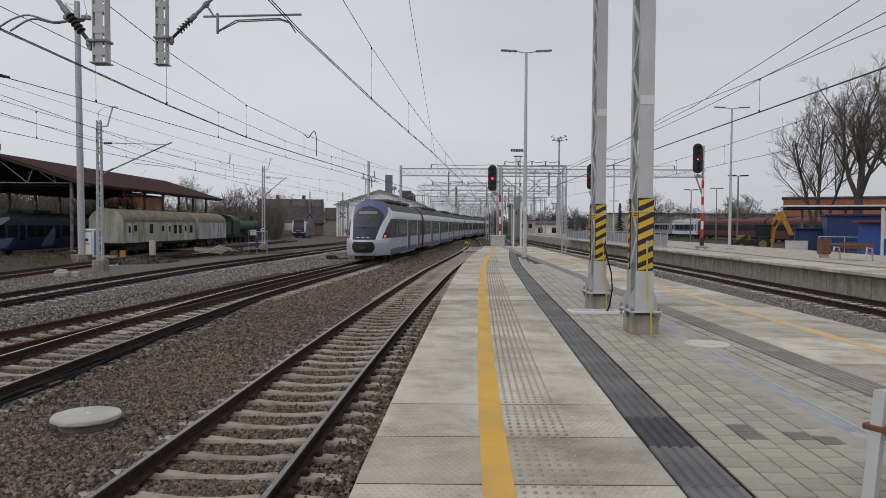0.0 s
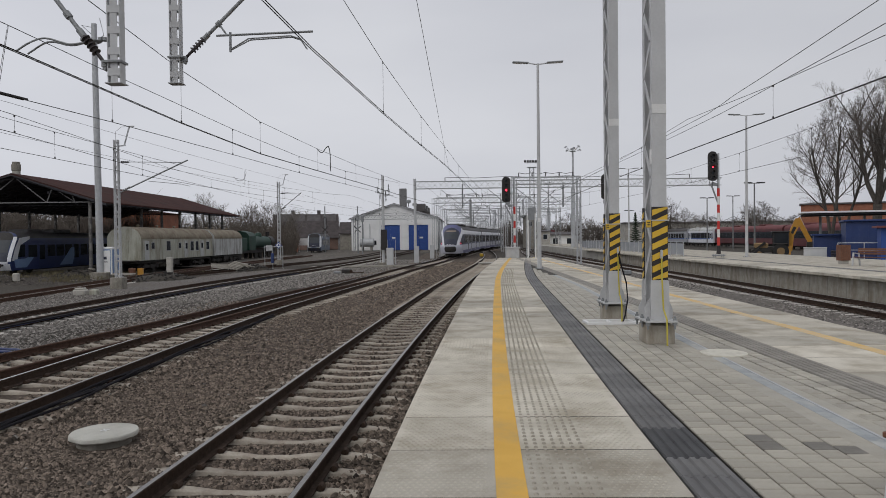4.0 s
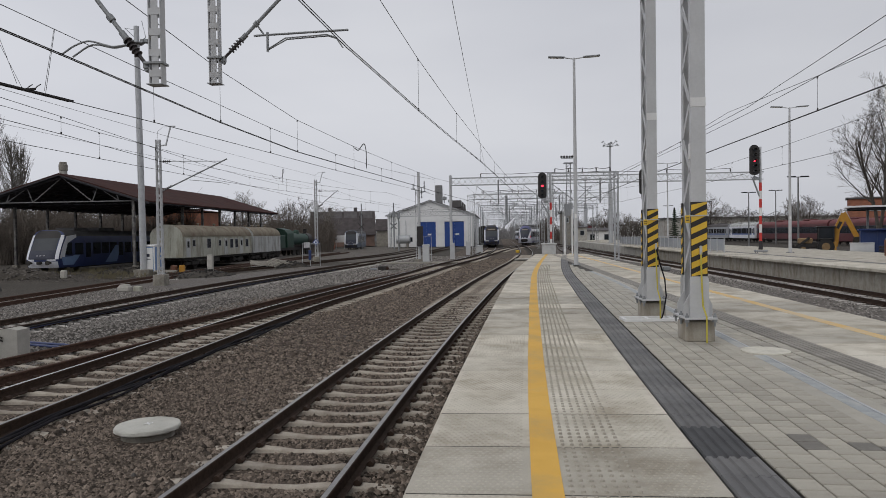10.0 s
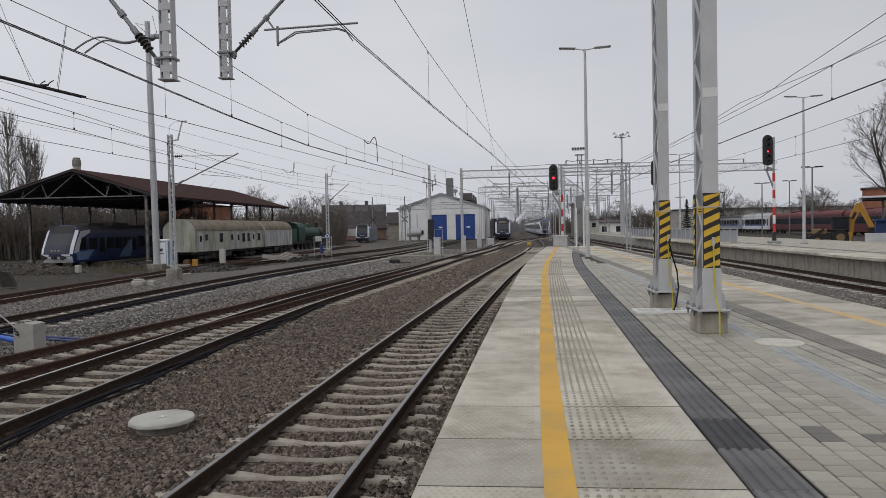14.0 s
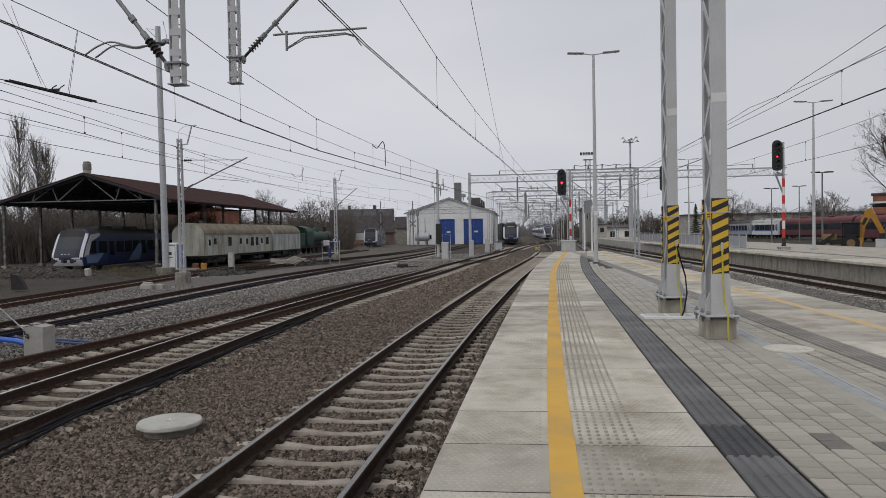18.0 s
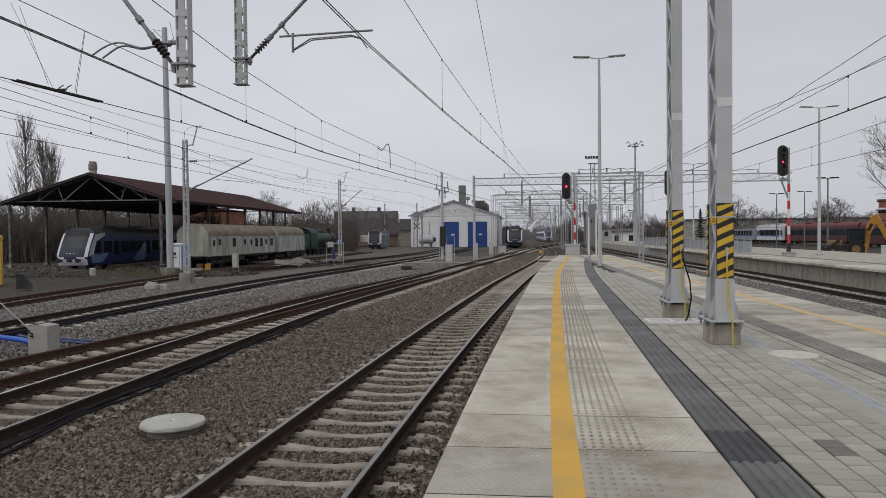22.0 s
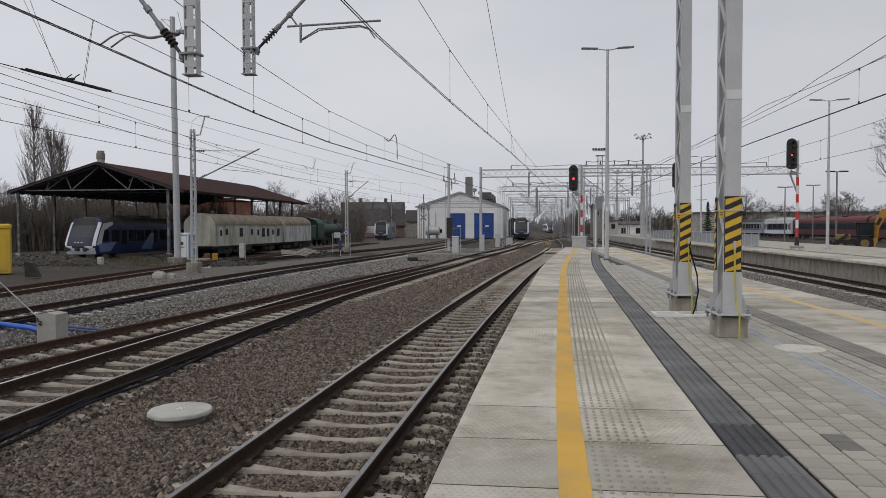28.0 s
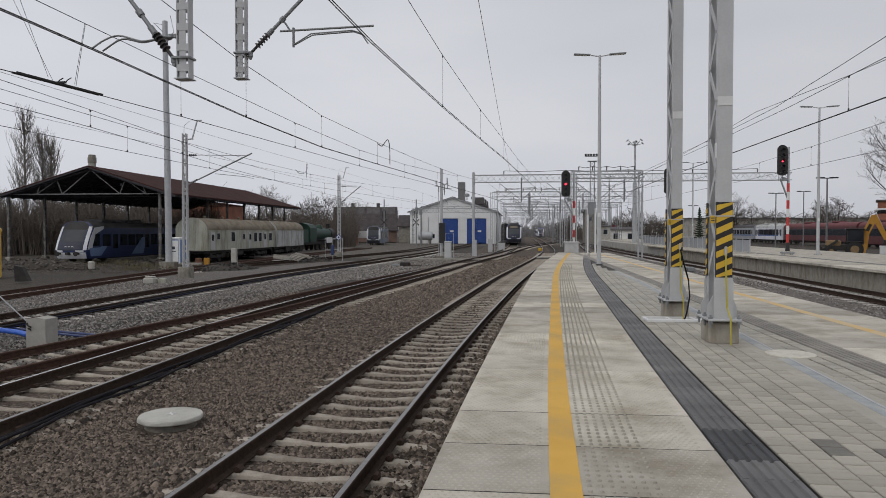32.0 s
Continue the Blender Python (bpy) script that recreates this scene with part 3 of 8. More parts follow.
track("track_6", T7, 47, 150, "old rails curving to the engine shed", sleeper=SLEEPER_WOOD, near=55, far=110, z=-0.1, head="rust")
track("track_7", T5, 62, 300, "rails towards the sidings behind the shed", sleeper=SLEEPER, near=66, far=115)
track("track_8", TX, 97, 300, "crossing rails of the station throat", near=100, far=160)
track("track_9", TR, -12, 250, "dark rails on concrete sleepers below the second platform", far=80, sleeper=SLEEPER_PALE)
track("track_10", TS, -12, 140, "rails below the edge of the island platform", far=70)


# ---- the island platform ----
P_END = 56.0
plat = thing("platform_1", (0, 0, 0), "long island platform of pale concrete slabs and grey pavers", "platform", kind="structure")
base = Shape()
n = 48
vs, fs = [], []
for i in range(n + 1):
    y = -12 + (P_END + 12) * i / n
    for x, z in ((edge(y) + 0.06, -0.3), (edge(y) + 0.06, TOP - 0.11), (6.64, TOP - 0.11), (6.64, -0.3)):
        vs.append((x, y, z))
for i in range(n):
    for k in range(3):
        fs.append((i * 4 + k, i * 4 + k + 1, i * 4 + 5 + k, i * 4 + 4 + k))
fs += [(0, 1, 2, 3), tuple(range(n * 4, n * 4 + 4))[::-1]]
base.add(vs, fs)
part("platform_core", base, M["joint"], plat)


def strip(name, x0, x1, y0, y1, z0, z1, material, parent, label="", step=2.0):
    """A long low body that follows two plan lines."""
    s = Shape()
    k = max(2, int((y1 - y0) / step))
    v, f = [], []
    for i in range(k + 1):
        y = y0 + (y1 - y0) * i / k
        a, b = x0(y), x1(y)
        v += [(a, y, z0), (a, y, z1), (b, y, z1), (b, y, z0)]
    for i in range(k):
        for q in range(4):
            f.append((i * 4 + q, i * 4 + (q + 1) % 4, i * 4 + 4 + (q + 1) % 4, i * 4 + 4 + q))
    f += [(0, 1, 2, 3), (k * 4 + 3, k * 4 + 2, k * 4 + 1, k * 4)]
    s.add(v, f)
    return part(name, s, material, parent, label)


def right_edge(y):
    return 6.7


def slot_line(y):
    return 3.3 + 0.035 * (min(y, 24) - 6.6)


def platform_slabs():
    """Edge slabs of one metre, studs, ribbed strips, pavers."""
    g = 0.008
    for i in range(68):
        y0, y1 = -11.6 + i, -10.6 + i
        for f0, f1, nm in ((edge, lambda y: edge(y) + 2.035, "edge_slab"), (lambda y: 4.47, right_edge, "edge_slab")):
            if y1 > P_END:
                continue
            s = Shape()
            dz = random.uniform(-0.0025, 0.0025)
            a, b, c, d = f0(y0 + g), f1(y0 + g) - g, f1(y1 - g) - g, f0(y1 - g)
            e = 0.006
            z1 = TOP + dz
            s.add([(a, y0 + g, TOP - 0.12), (b, y0 + g, TOP - 0.12), (c, y1 - g, TOP - 0.12), (d, y1 - g, TOP - 0.12),
                   (a, y0 + g, z1 - e), (b, y0 + g, z1 - e), (c, y1 - g, z1 - e), (d, y1 - g, z1 - e),
                   (a + e, y0 + g + e, z1), (b - e, y0 + g + e, z1), (c - e, y1 - g - e, z1), (d + e, y1 - g - e, z1)],
                  [(0, 3, 2, 1), (8, 9, 10, 11)] + [(k, (k + 1) % 4, 4 + (k + 1) % 4, 4 + k) for k in range(4)] + [(4 + k, 4 + (k + 1) % 4, 8 + (k + 1) % 4, 8 + k) for k in range(4)])
            part(nm, s, M["concrete"], plat)
    studs = Shape()
    for i in range(68):
        for r in range(10):
            y = -11.6 + i + 0.05 + r * 0.1
            if y < -2 or y > 36:
                continue
            for c in range(7):
                x = edge(y) + 1.05 + c * 0.07
                n6 = 6
                vs = [(x + 0.017 * math.cos(k * math.pi / 3), y + 0.017 * math.sin(k * math.pi / 3), TOP - 0.001) for k in range(n6)] + [(x + 0.011 * math.cos(k * math.pi / 3), y + 0.011 * math.sin(k * math.pi / 3), TOP + 0.012) for k in range(n6)]
                studs.add(vs, [(k, (k + 1) % 6, 6 + (k + 1) % 6, 6 + k) for k in range(6)] + [tuple(range(6, 12))])
    tagged(part("tactile_studs", studs, M["stud"], plat, "rows of small raised warning studs"), kind="stuff")
    nubs = Shape()
    for i in range(68):
        for r in range(20):
            y = -11.6 + i + 0.03 + r * 0.049
            if y < 3.0 or y > 12.5:
                continue
            for c in range(22):
                x = edge(y) + (0.06 if c < 14 else 0.84) + (c + 0.5 * (r % 2)) * 0.05
                nubs.add([(x - 0.016, y, TOP - 0.001), (x, y - 0.011, TOP - 0.001), (x + 0.016, y, TOP - 0.001), (x, y + 0.011, TOP - 0.001), (x, y, TOP + 0.007)], [(0, 1, 4), (1, 2, 4), (2, 3, 4), (3, 0, 4)])
    tagged(part("grip_nubs", nubs, M["concrete"], plat, "fine raised anti-slip pattern on the slabs"), kind="stuff")
    strip("yellow_line", lambda y: edge(y) + 0.80, lambda y: edge(y) + 1.0, -11.6, P_END, TOP - 0.02, TOP + 0.0045, M["yellow_line"], plat, "solid yellow safety line")
    strip("yellow_line", lambda y: 5.58, lambda y: 5.78, -11.6, P_END, TOP - 0.02, TOP + 0.0045, M["yellow_worn"], plat, "faded yellow safety line")
    for x0, mname, nm in ((lambda y: edge(y) + 2.04, "tactile", "guide_strip"), (lambda y: 4.06, "tactile_pale", "guide_strip")):
        for i in range(170):
            y0 = -11.6 + i * 0.4
            y1 = y0 + 0.393
            if y1 > P_END - 2:
                break
            a, b = x0(y0), x0(y1)
            w = 0.4
            prof = []
            for r in range(5):
                u = r * 0.08
                prof += [(u + 0.006, -0.012), (u + 0.014, 0.007), (u + 0.066, 0.007), (u + 0.074, -0.012)] if mname == "tactile_pale" else [(u + 0.008, -0.009), (u + 0.018, 0.006), (u + 0.054, 0.006), (u + 0.064, -0.009)]
            s = Shape()
            vs = [(a, y0, TOP - 0.1)] + [(a + u, y0, TOP - 0.003 + h) for u, h in prof] + [(a + w, y0, TOP - 0.1)]
            vs += [(b, y1, TOP - 0.1)] + [(b + u, y1, TOP - 0.003 + h) for u, h in prof] + [(b + w, y1, TOP - 0.1)]
            k = len(prof) + 2
            s.add(vs, [(j, (j + 1) % k, k + (j + 1) % k, k + j) for j in range(k)] + [tuple(range(k))[::-1], tuple(range(k, 2 * k))])
            dark = mname == "tactile" and 5.1 <= y0 + 0.2 <= 6.0
            part("guide_tile", s, M["tactile_dark" if dark else mname], plat, "new darker ribbed tile" if dark else "")
    # pavers, each a piece of its own near by
    rest = Shape()
    single = 0
    for side in (0, 1):
        for c in range(13):
            r = -64
            y = 1.63 - 64 * 0.208 - (0.104 if c % 2 else 0.0)
            while y < 50:
                yc = y + 0.104
                x = edge(yc) + 2.447 + (c + 0.5) * 0.186 if side == 0 else 4.04 - (c + 0.5) * 0.186
                lim = slot_line(yc)
                if (side == 0 and x + 0.09 < lim - 0.1) or (side == 1 and x - 0.09 > lim + 0.04):
                    slope = heading(edge, yc) if side == 0 else 0
                    dz = random.uniform(-0.002, 0.002)
                    tilt = pose(0, 0, 0, random.uniform(-0.25, 0.25), random.uniform(-0.4, 0.4), slope)
                    if 3.6 < y < 9.6 and side == 0 and single < 295:
                        ob = part("paver", PAVER, None, plat, at=pose(x, yc, TOP - 0.04 + dz) @ tilt)
                        if (side, c, r) in DARK:
                            ob.material_slots[0].link = "OBJECT"
                            ob.material_slots[0].material = M["paver_dark"]
                        single += 1
                    else:
                        rest.box((x, yc, TOP - 0.04 + dz), (0.175 if side == 0 else 0.162, 0.195 if side == 0 else 0.184, 0.08), 0.005, tilt.to_3x3())
                y += 0.208
                r += 1
    tagged(part("paving", rest, M["paver_far"], plat, "grey paving blocks in rows"), kind="stuff")
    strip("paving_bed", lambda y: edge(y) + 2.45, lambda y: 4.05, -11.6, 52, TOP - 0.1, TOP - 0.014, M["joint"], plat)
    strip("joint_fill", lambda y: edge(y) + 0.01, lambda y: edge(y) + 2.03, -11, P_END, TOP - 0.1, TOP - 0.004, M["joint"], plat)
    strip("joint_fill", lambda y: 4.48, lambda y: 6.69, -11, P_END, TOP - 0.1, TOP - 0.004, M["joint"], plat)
    strip("cut_pavers", lambda y: slot_line(y) - 0.32, lambda y: slot_line(y) + 0.24, -11, 30, TOP - 0.1, TOP - 0.003, M["paver_far"], plat, "narrow cut paving blocks beside the drain")
    for a, b in ((-11, 9.45), (10.1, 30)):
        strip("slot_drain", lambda y: slot_line(y) - 0.11, lambda y: slot_line(y) + 0.02, a, b, TOP - 0.09, TOP - 0.001, M["drain"], plat, "bluish pale drain stones in the paving")
        strip("drain_slot", lambda y: slot_line(y) + 0.022, lambda y: slot_line(y) + 0.05, a, b, TOP - 0.09, TOP + 0.003, M["galv"], plat, "narrow metal slot of the drain")


M["drain"] = surface("bluish_drain_stone", (0.25, 0.27, 0.28), (0.4, 0.42, 0.425), 4, 0.8, bump=0.1, stain=(0.5, 0.49, 0.45), stain_amount=0.8, stain_scale=2.5)
PAVER = Shape().box((0, 0, 0), (0.175, 0.195, 0.08), 0.005).mesh("paver", M["paver"])
DARK = {(0, 2, 19), (0, 2, 18), (0, 4, 18), (0, 5, 18)}


# ---- overhead line structures ----
def lattice(s, p, q, w, h, step, t=0.05, up=Vector((0, 0, 1)), taper=1.0):
    """Four chords with zigzag lacing from p to q."""
    p, q = Vector(p), Vector(q)
    d = (q - p).normalized()
    a = d.cross(up)
    if a.length < 0.01:
        a = Vector((1, 0, 0))
    a.normalize()
    b = a.cross(d).normalized()
    c = [a * (i * w / 2) + b * (j * h / 2) for i, j in ((-1, -1), (1, -1), (1, 1), (-1, 1))]
    for o in c:
        s.bar(p + o, q + o * taper, t)
    n = max(2, int((q - p).length / step))
    for f in range(4):
        o0, o1 = c[f], c[(f + 1) % 4]
        for i in range(n):
            u, v = p + (q - p) * (i / n), p + (q - p) * ((i + 1) / n)
            ka, kb = 1 + (taper - 1) * i / n, 1 + (taper - 1) * (i + 1) / n
            s.bar(u + (o0 if i % 2 else o1) * ka, v + (o1 if i % 2 else o0) * kb, t * 0.55)


def insulator(s, p, q, r=0.07, n=5):
    p, q = Vector(p), Vector(q)
    s.tube(p, q, r * 0.45, n=8)
    for i in range(n):
        c = p + (q - p) * ((i + 0.5) / n)
        d = (q - p).normalized() * 0.018
        s.tube(c - d, c + d, r, r * 0.7, 10)


def hazard_sleeve(y_face, x0, x1, z0, z1, parent, turn=False):
    """Slanted yellow stripes on a black sleeve round a column's flange."""
    s = Shape().box(((x0 + x1) / 2, y_face + 0.012, (z0 + z1) / 2), (x1 - x0 + 0.012, 0.034, z1 - z0), 0.003)
    black = part("hazard_sleeve", s, M["black"], parent, "black sleeve with slanted yellow stripes")
    w = x1 - x0
    z = z0 - 0.06
    while z < z1:
        a, b = z, z + 0.09
        lift = 0.1
        poly = [(x0, a), (x1, a + lift), (x1, b + lift), (x0, b)]
        poly = [(x, min(max(v, z0 + 0.002), z1 - 0.002)) for x, v in poly]
        if max(v for _, v in poly) - min(v for _, v in poly) > 0.03:
            st = Shape().prism([(x, v) for x, v in poly], y_face - 0.0085, y_face - 0.003)
            part("stripe", st, M["yellow"], black)
        z += 0.168
    return black


def portal(yc, drop_x, drop_z, band, x0, flange):
    """A portal over the tracks: a laced column on the platform, a lattice beam, a far leg and a drop post."""
    p = thing("portal", (0, yc, 0), "pale grey steel portal with laced column, hazard stripes and hanging post", "overhead portal", "portals over the tracks")
    x1 = x0 + flange
    ya, yb = -0.27, 0.23
    for y, o in ((ya, 1), (yb, -1)):
        f, b, w = y - o * 0.007, y + o * 0.087, 0.014
        poly = [(x0, f), (x1, f), (x1, b), (x1 - w, b), (x1 - w, f + o * w), (x0 + w, f + o * w), (x0 + w, b), (x0, b)]
        part("column_channel", Shape().prism(poly, 1.2, 8.1, axis="z"), M["galv_pale"], p)
    z = 1.75
    k = 0
    while z < 7.9:
        for x in (x0 + 0.004, x1 - 0.004):
            lace = Shape().bar((x, ya + 0.05, z + (0.0 if k % 2 else 0.5)), (x, yb - 0.05, z + (0.5 if k % 2 else 0.0)), 0.012, 0.085)
            part("lacing_bar", lace, M["galv_pale"], p)
        z += 0.5
        k += 1
    hazard_sleeve(ya - 0.02, x0 - 0.006, x1 + 0.006, 1.72, 2.80, p)
    side = Shape().box((x0 - 0.012, yb - 0.045, 2.26), (0.012, 0.09, 1.08))
    sb = part("hazard_sleeve", side, M["black"], p)
    for i in range(7):
        part("stripe", Shape().prism([(yb - 0.087, 1.76 + i * 0.15), (yb - 0.003, 1.72 + i * 0.15), (yb - 0.003, 1.795 + i * 0.15), (yb - 0.087, 1.835 + i * 0.15)], x0 - 0.0225, x0 - 0.0185, axis="x"), M["yellow"], sb)
    part("reflective_band", Shape().box(((x0 + x1) / 2, ya - 0.010, band), (x1 - x0 + 0.004, 0.006, 0.13)), M["white"], p, "white band round the column")
    part("reflective_band", Shape().box((x0 - 0.006, ya + 0.045, band - 0.7), (0.006, 0.1, 0.22)), M["white"], p)
    # the shoe: gussets, base plate, bolts on a concrete plinth
    for y in (ya - 0.012, yb + 0.012):
        part("foot_plate", Shape().prism([(x0 - 0.03, 1.13), (x1 + 0.03, 1.13), (x1 + 0.03, 1.66), (x1 + 0.012, 1.72), (x0 - 0.012, 1.72), (x0 - 0.03, 1.66)], y - 0.008, y + 0.008), M["galv_pale"], p)
    for y in (ya + 0.07, yb - 0.07):
        for sg, x in ((-1, x0), (1, x1)):
            part("gusset", Shape().prism([(x, 1.13), (x + sg * 0.08, 1.13), (x + sg * 0.1, 1.17), (x + sg * 0.1, 1.29), (x + sg * 0.06, 1.38), (x, 1.48)], y - 0.008, y + 0.008), M["galv_pale"], p)
    for x in (x0 - 0.012, x1 + 0.012):
        part("side_plate", Shape().box((x, (ya + yb) / 2, 1.2), (0.012, yb - ya, 0.14)), M["galv_pale"], p)
    plate = Shape().box(((x0 + x1) / 2, -0.02, 1.115), (0.46, 0.74, 0.03), 0.004)
    part("base_plate", plate, M["galv_pale"], p)
    for x in (x0 - 0.09, x1 + 0.09):
        for y in (ya - 0.08, -0.02, yb + 0.08):
            b = Shape().tube((x, y, 1.0), (x, y, 1.19), 0.016, n=8)
            b.tube((x, y, 1.13), (x, y, 1.16), 0.03, n=6)
            b.tube((x, y, 1.06), (x, y, 1.098), 0.036, n=6)
            part("anchor_bolt", b, M["galv_dark"], p)
    part("plinth", Shape().box(((x0 + x1) / 2 + 0.03, 0.02, 0.9), (0.42, 0.48, 0.3), 0.02), M["plinth_concrete"], p, "stained concrete plinth")
    part("clamp_strap", Shape().box(((x0 + x1) / 2, -0.02, 2.60), (x1 - x0 + 0.06, 0.58, 0.018)), M["galv"], p)
    # beam, far leg, drop post
    beam = Shape()
    lattice(beam, (3.1, -0.02, 8.35), (-12.4, -0.02, 8.35), 0.5, 0.6, 0.6, 0.06)
    part("beam", beam, M["galv_pale"], p, "lattice cross beam")
    leg = Shape()
    lattice(leg, (-12.2, -0.02, -0.2), (-12.2, -0.02, 8.6), 0.3, 0.5, 0.5, 0.05, Vector((0, 1, 0)))
    part("far_leg", leg, M["galv"], p)
    d = Shape()
    w = 0.1
    for sx in (-1, 1):
        d.box((drop_x + sx * (w - 0.006), 0, (drop_z + 8.1) / 2), (0.012, 0.17, 8.1 - drop_z))
    for k in range(int((8.1 - drop_z) / 0.32)):
        z = drop_z + 0.16 + k * 0.32
        d.box((drop_x, -0.078, z), (2 * w - 0.02, 0.012, 0.11))
        d.box((drop_x, 0.078, z), (2 * w - 0.02, 0.012, 0.11))
    d.box((drop_x, -0.074, (drop_z + 8.1) / 2), (0.11, 0.01, 8.1 - drop_z))
    post = part("drop_post", d, M["galv_pale"], p, "hanging box post with slotted sides")
    part("end_plate", Shape().box((drop_x, 0, drop_z - 0.008), (0.26, 0.23, 0.016)), M["galv"], post)
    return p


PA = portal(10.82, -5.27, 4.80, 4.24, 2.81, 0.21)
PB = portal(13.72, -5.50, 5.43, 4.51, 2.79, 0.18)


def cantilever(parent, x0, z0, sgn, reach, lift, cx, cz, z_steady, curved=()):
    """A bracket arm on a drop post: strut with insulator, registration tube, steady arms to the contact wire."""
    a = Shape()
    a.box((x0 + sgn * 0.02, 0, z0), (0.3, 0.24, 0.035), 0.004)
    a.box((x0 + sgn * 0.17, 0, z0 - 0.02), (0.09, 0.1, 0.11), 0.01)
    a.tube((x0 + sgn * 0.17, -0.04, z0 - 0.09), (x0 + sgn * 0.17, 0.04, z0 - 0.09), 0.03, n=8)
    arm = part("bracket", a, M["galv_dark"], parent)
    ins = Shape()
    d = Vector((sgn * reach, 0, lift)).normalized()
    p0 = Vector((x0 + sgn * 0.2, 0, z0 + 0.02))
    ins.tube(p0, p0 + d * 0.18, 0.03)
    insulator(ins, p0 + d * 0.16, p0 + d * 0.5, 0.075, 5)
    part("insulator", ins, M["porcelain"], parent, "dark ribbed insulator")
    s = Shape().tube(p0 + d * 0.48, p0 + d * 2.6, 0.034, n=10)
    s.tube(p0 + d * 0.48, p0 + d * 0.62, 0.05, n=10)
    s.tube(p0 + d * 0.85, p0 + d * 0.95, 0.055, n=10)
    part("strut", s, M["galv_dark"], parent)
    e = p0 + d * 0.9
    for j, pts in enumerate(curved):
        part("steady_arm", Shape().pipe(bend([(x, (j - 0.5) * 0.1, z) for x, z in pts], 4), 0.015, 8), M["galv_dark"], parent, "curved steady arm")
    if curved:
        return
    r = Shape()
    r.tube((e.x - sgn * 0.05, 0, z_steady), (cx + sgn * 0.12, 0, z_steady + 0.05), 0.022, n=8)
    r.tube((e.x, 0, e.z), (e.x + sgn * 0.16, 0, z_steady), 0.018, n=8)
    r.tube((e.x + sgn * 0.22, 0, z_steady - 0.32), (e.x + sgn * 0.22, 0, z_steady + 0.06), 0.026, n=8)
    part("registration_tube", r, M["galv_dark"], parent)
    k = Shape()
    x1 = e.x + sgn * 0.22
    for dy in (-0.05, 0.05):
        pts = [(x1, dy * 0.4, z_steady - 0.28), (x1 + (cx - x1) * 0.25, dy, z_steady - 0.08), (x1 + (cx - x1) * 0.8, dy, z_steady - 0.04), (x1 + (cx - x1) * 0.92, dy, z_steady - 0.1), (cx, dy, cz)]
        k.pipe(pts, 0.013, 6)
    part("steady_arm", k, M["galv_dark"], parent, "curved steady arm")


cantilever(PA, -5.27, 5.12, -1, 0.75, 1.0, -6.75, 5.29, 5.45, (((-5.75, 5.42), (-5.95, 5.4), (-6.08, 5.43), (-6.35, 5.5), (-6.58, 5.44), (-6.8, 5.31)), ((-5.75, 5.45), (-6.0, 5.41), (-6.35, 5.47), (-6.68, 5.29))))
cantilever(PB, -5.50, 5.92, 1, 1.0, 0.98, -2.95, 6.06, 6.34)


def catenary(name, f, spans, mid_sag, label, y_min=-12, twin=False, stagger=0.2, dropper_step=6.5):
    """Contact wire, sagging messenger wire and droppers over one track. spans: (y, contact height, messenger height) at the supports."""
    t = thing(name, (0, 0, 0), label, "overhead line", kind="structure")
    c, m, dr = Shape(), Shape(), Shape()
    for i in range(len(spans) - 1):
        (ya, ca, ma), (yb, cb, mb) = spans[i], spans[i + 1]
        n = max(2, int((yb - ya) / dropper_step))
        last = None
        for k in range(n + 1):
            u = k / n
            y = ya + (yb - ya) * u
            x = f(y) + stagger * (1 if i % 2 else -1) * (1 - 2 * u)
            zc = ca + (cb - ca) * u
            zm = ma + (mb - ma) * u - 4 * mid_sag * u * (1 - u)
            if last:
                for dx in ((-0.025, 0.025) if twin else (0,)):
                    c.tube((last[0] + dx, last[1], last[2]), (x + dx, y, zc), 0.0095, n=5, caps=False)
                m.tube((last[0], last[1], last[3]), (x, y, zm), 0.0085, n=5, caps=False)
            if 0 < k < n and zm - zc > 0.06:
                dr.tube((x, y, zc), (x, y, zm), 0.0045, n=4, caps=False)
                dr.box((x, y, zc + 0.03), (0.03, 0.04, 0.07))
                dr.box((x, y, zm - 0.03), (0.03, 0.04, 0.06))
            last = (x, y, zc, zm)
    part("contact_wire", c, M["wire"], t)
    part("messenger_wire", m, M["wire"], t)
    tagged(part("droppers", dr, M["wire"], t, "thin dropper wires with clamps"), kind="stuff")
    return t


catenary("overhead_line_1", lambda y: T1(y) - (0.83 if y < 14 else max(0.0, 0.83 - (y - 14) * 0.037)), [(-40, 5.7, 8.0), (13.72, 6.06, 8.0), (76, 5.6, 7.0), (110, 5.6, 6.9), (150, 5.6, 6.9), (195, 5.6, 6.9), (240, 5.6, 6.9), (300, 5.6, 6.9)], 1.0, "twin contact wire with sagging messenger over the platform track", twin=True, stagger=0.0)
catenary("overhead_line_2", lambda y: T2(y) + (0.45 if y < 11 else max(0, 0.45 - (y - 11) * 0.04)), [(-45, 5.6, 7.2), (10.82, 5.30, 6.93), (67, 5.7, 7.1), (110, 5.6, 6.9), (150, 5.6, 6.9), (195, 5.6, 6.9), (300, 5.6, 6.9)], 0.6, "twin contact wire with droppers over the middle track", twin=True, stagger=0.0)
catenary("overhead_line_3", lambda y: T2B(y) - 0.25, [(-45, 5.6, 7.2), (10.82, 5.43, 7.15), (54, 5.42, 6.6)], 0.71, "contact wire over the turnout", twin=False, stagger=0.0)
catenary("overhead_line_4", T3, [(-30, 5.3, 7.4), (38.3, 5.3, 6.15), (71, 5.4, 6.7), (149, 5.4, 6.6)], 0.25, "contact wire over the siding", stagger=0.0)
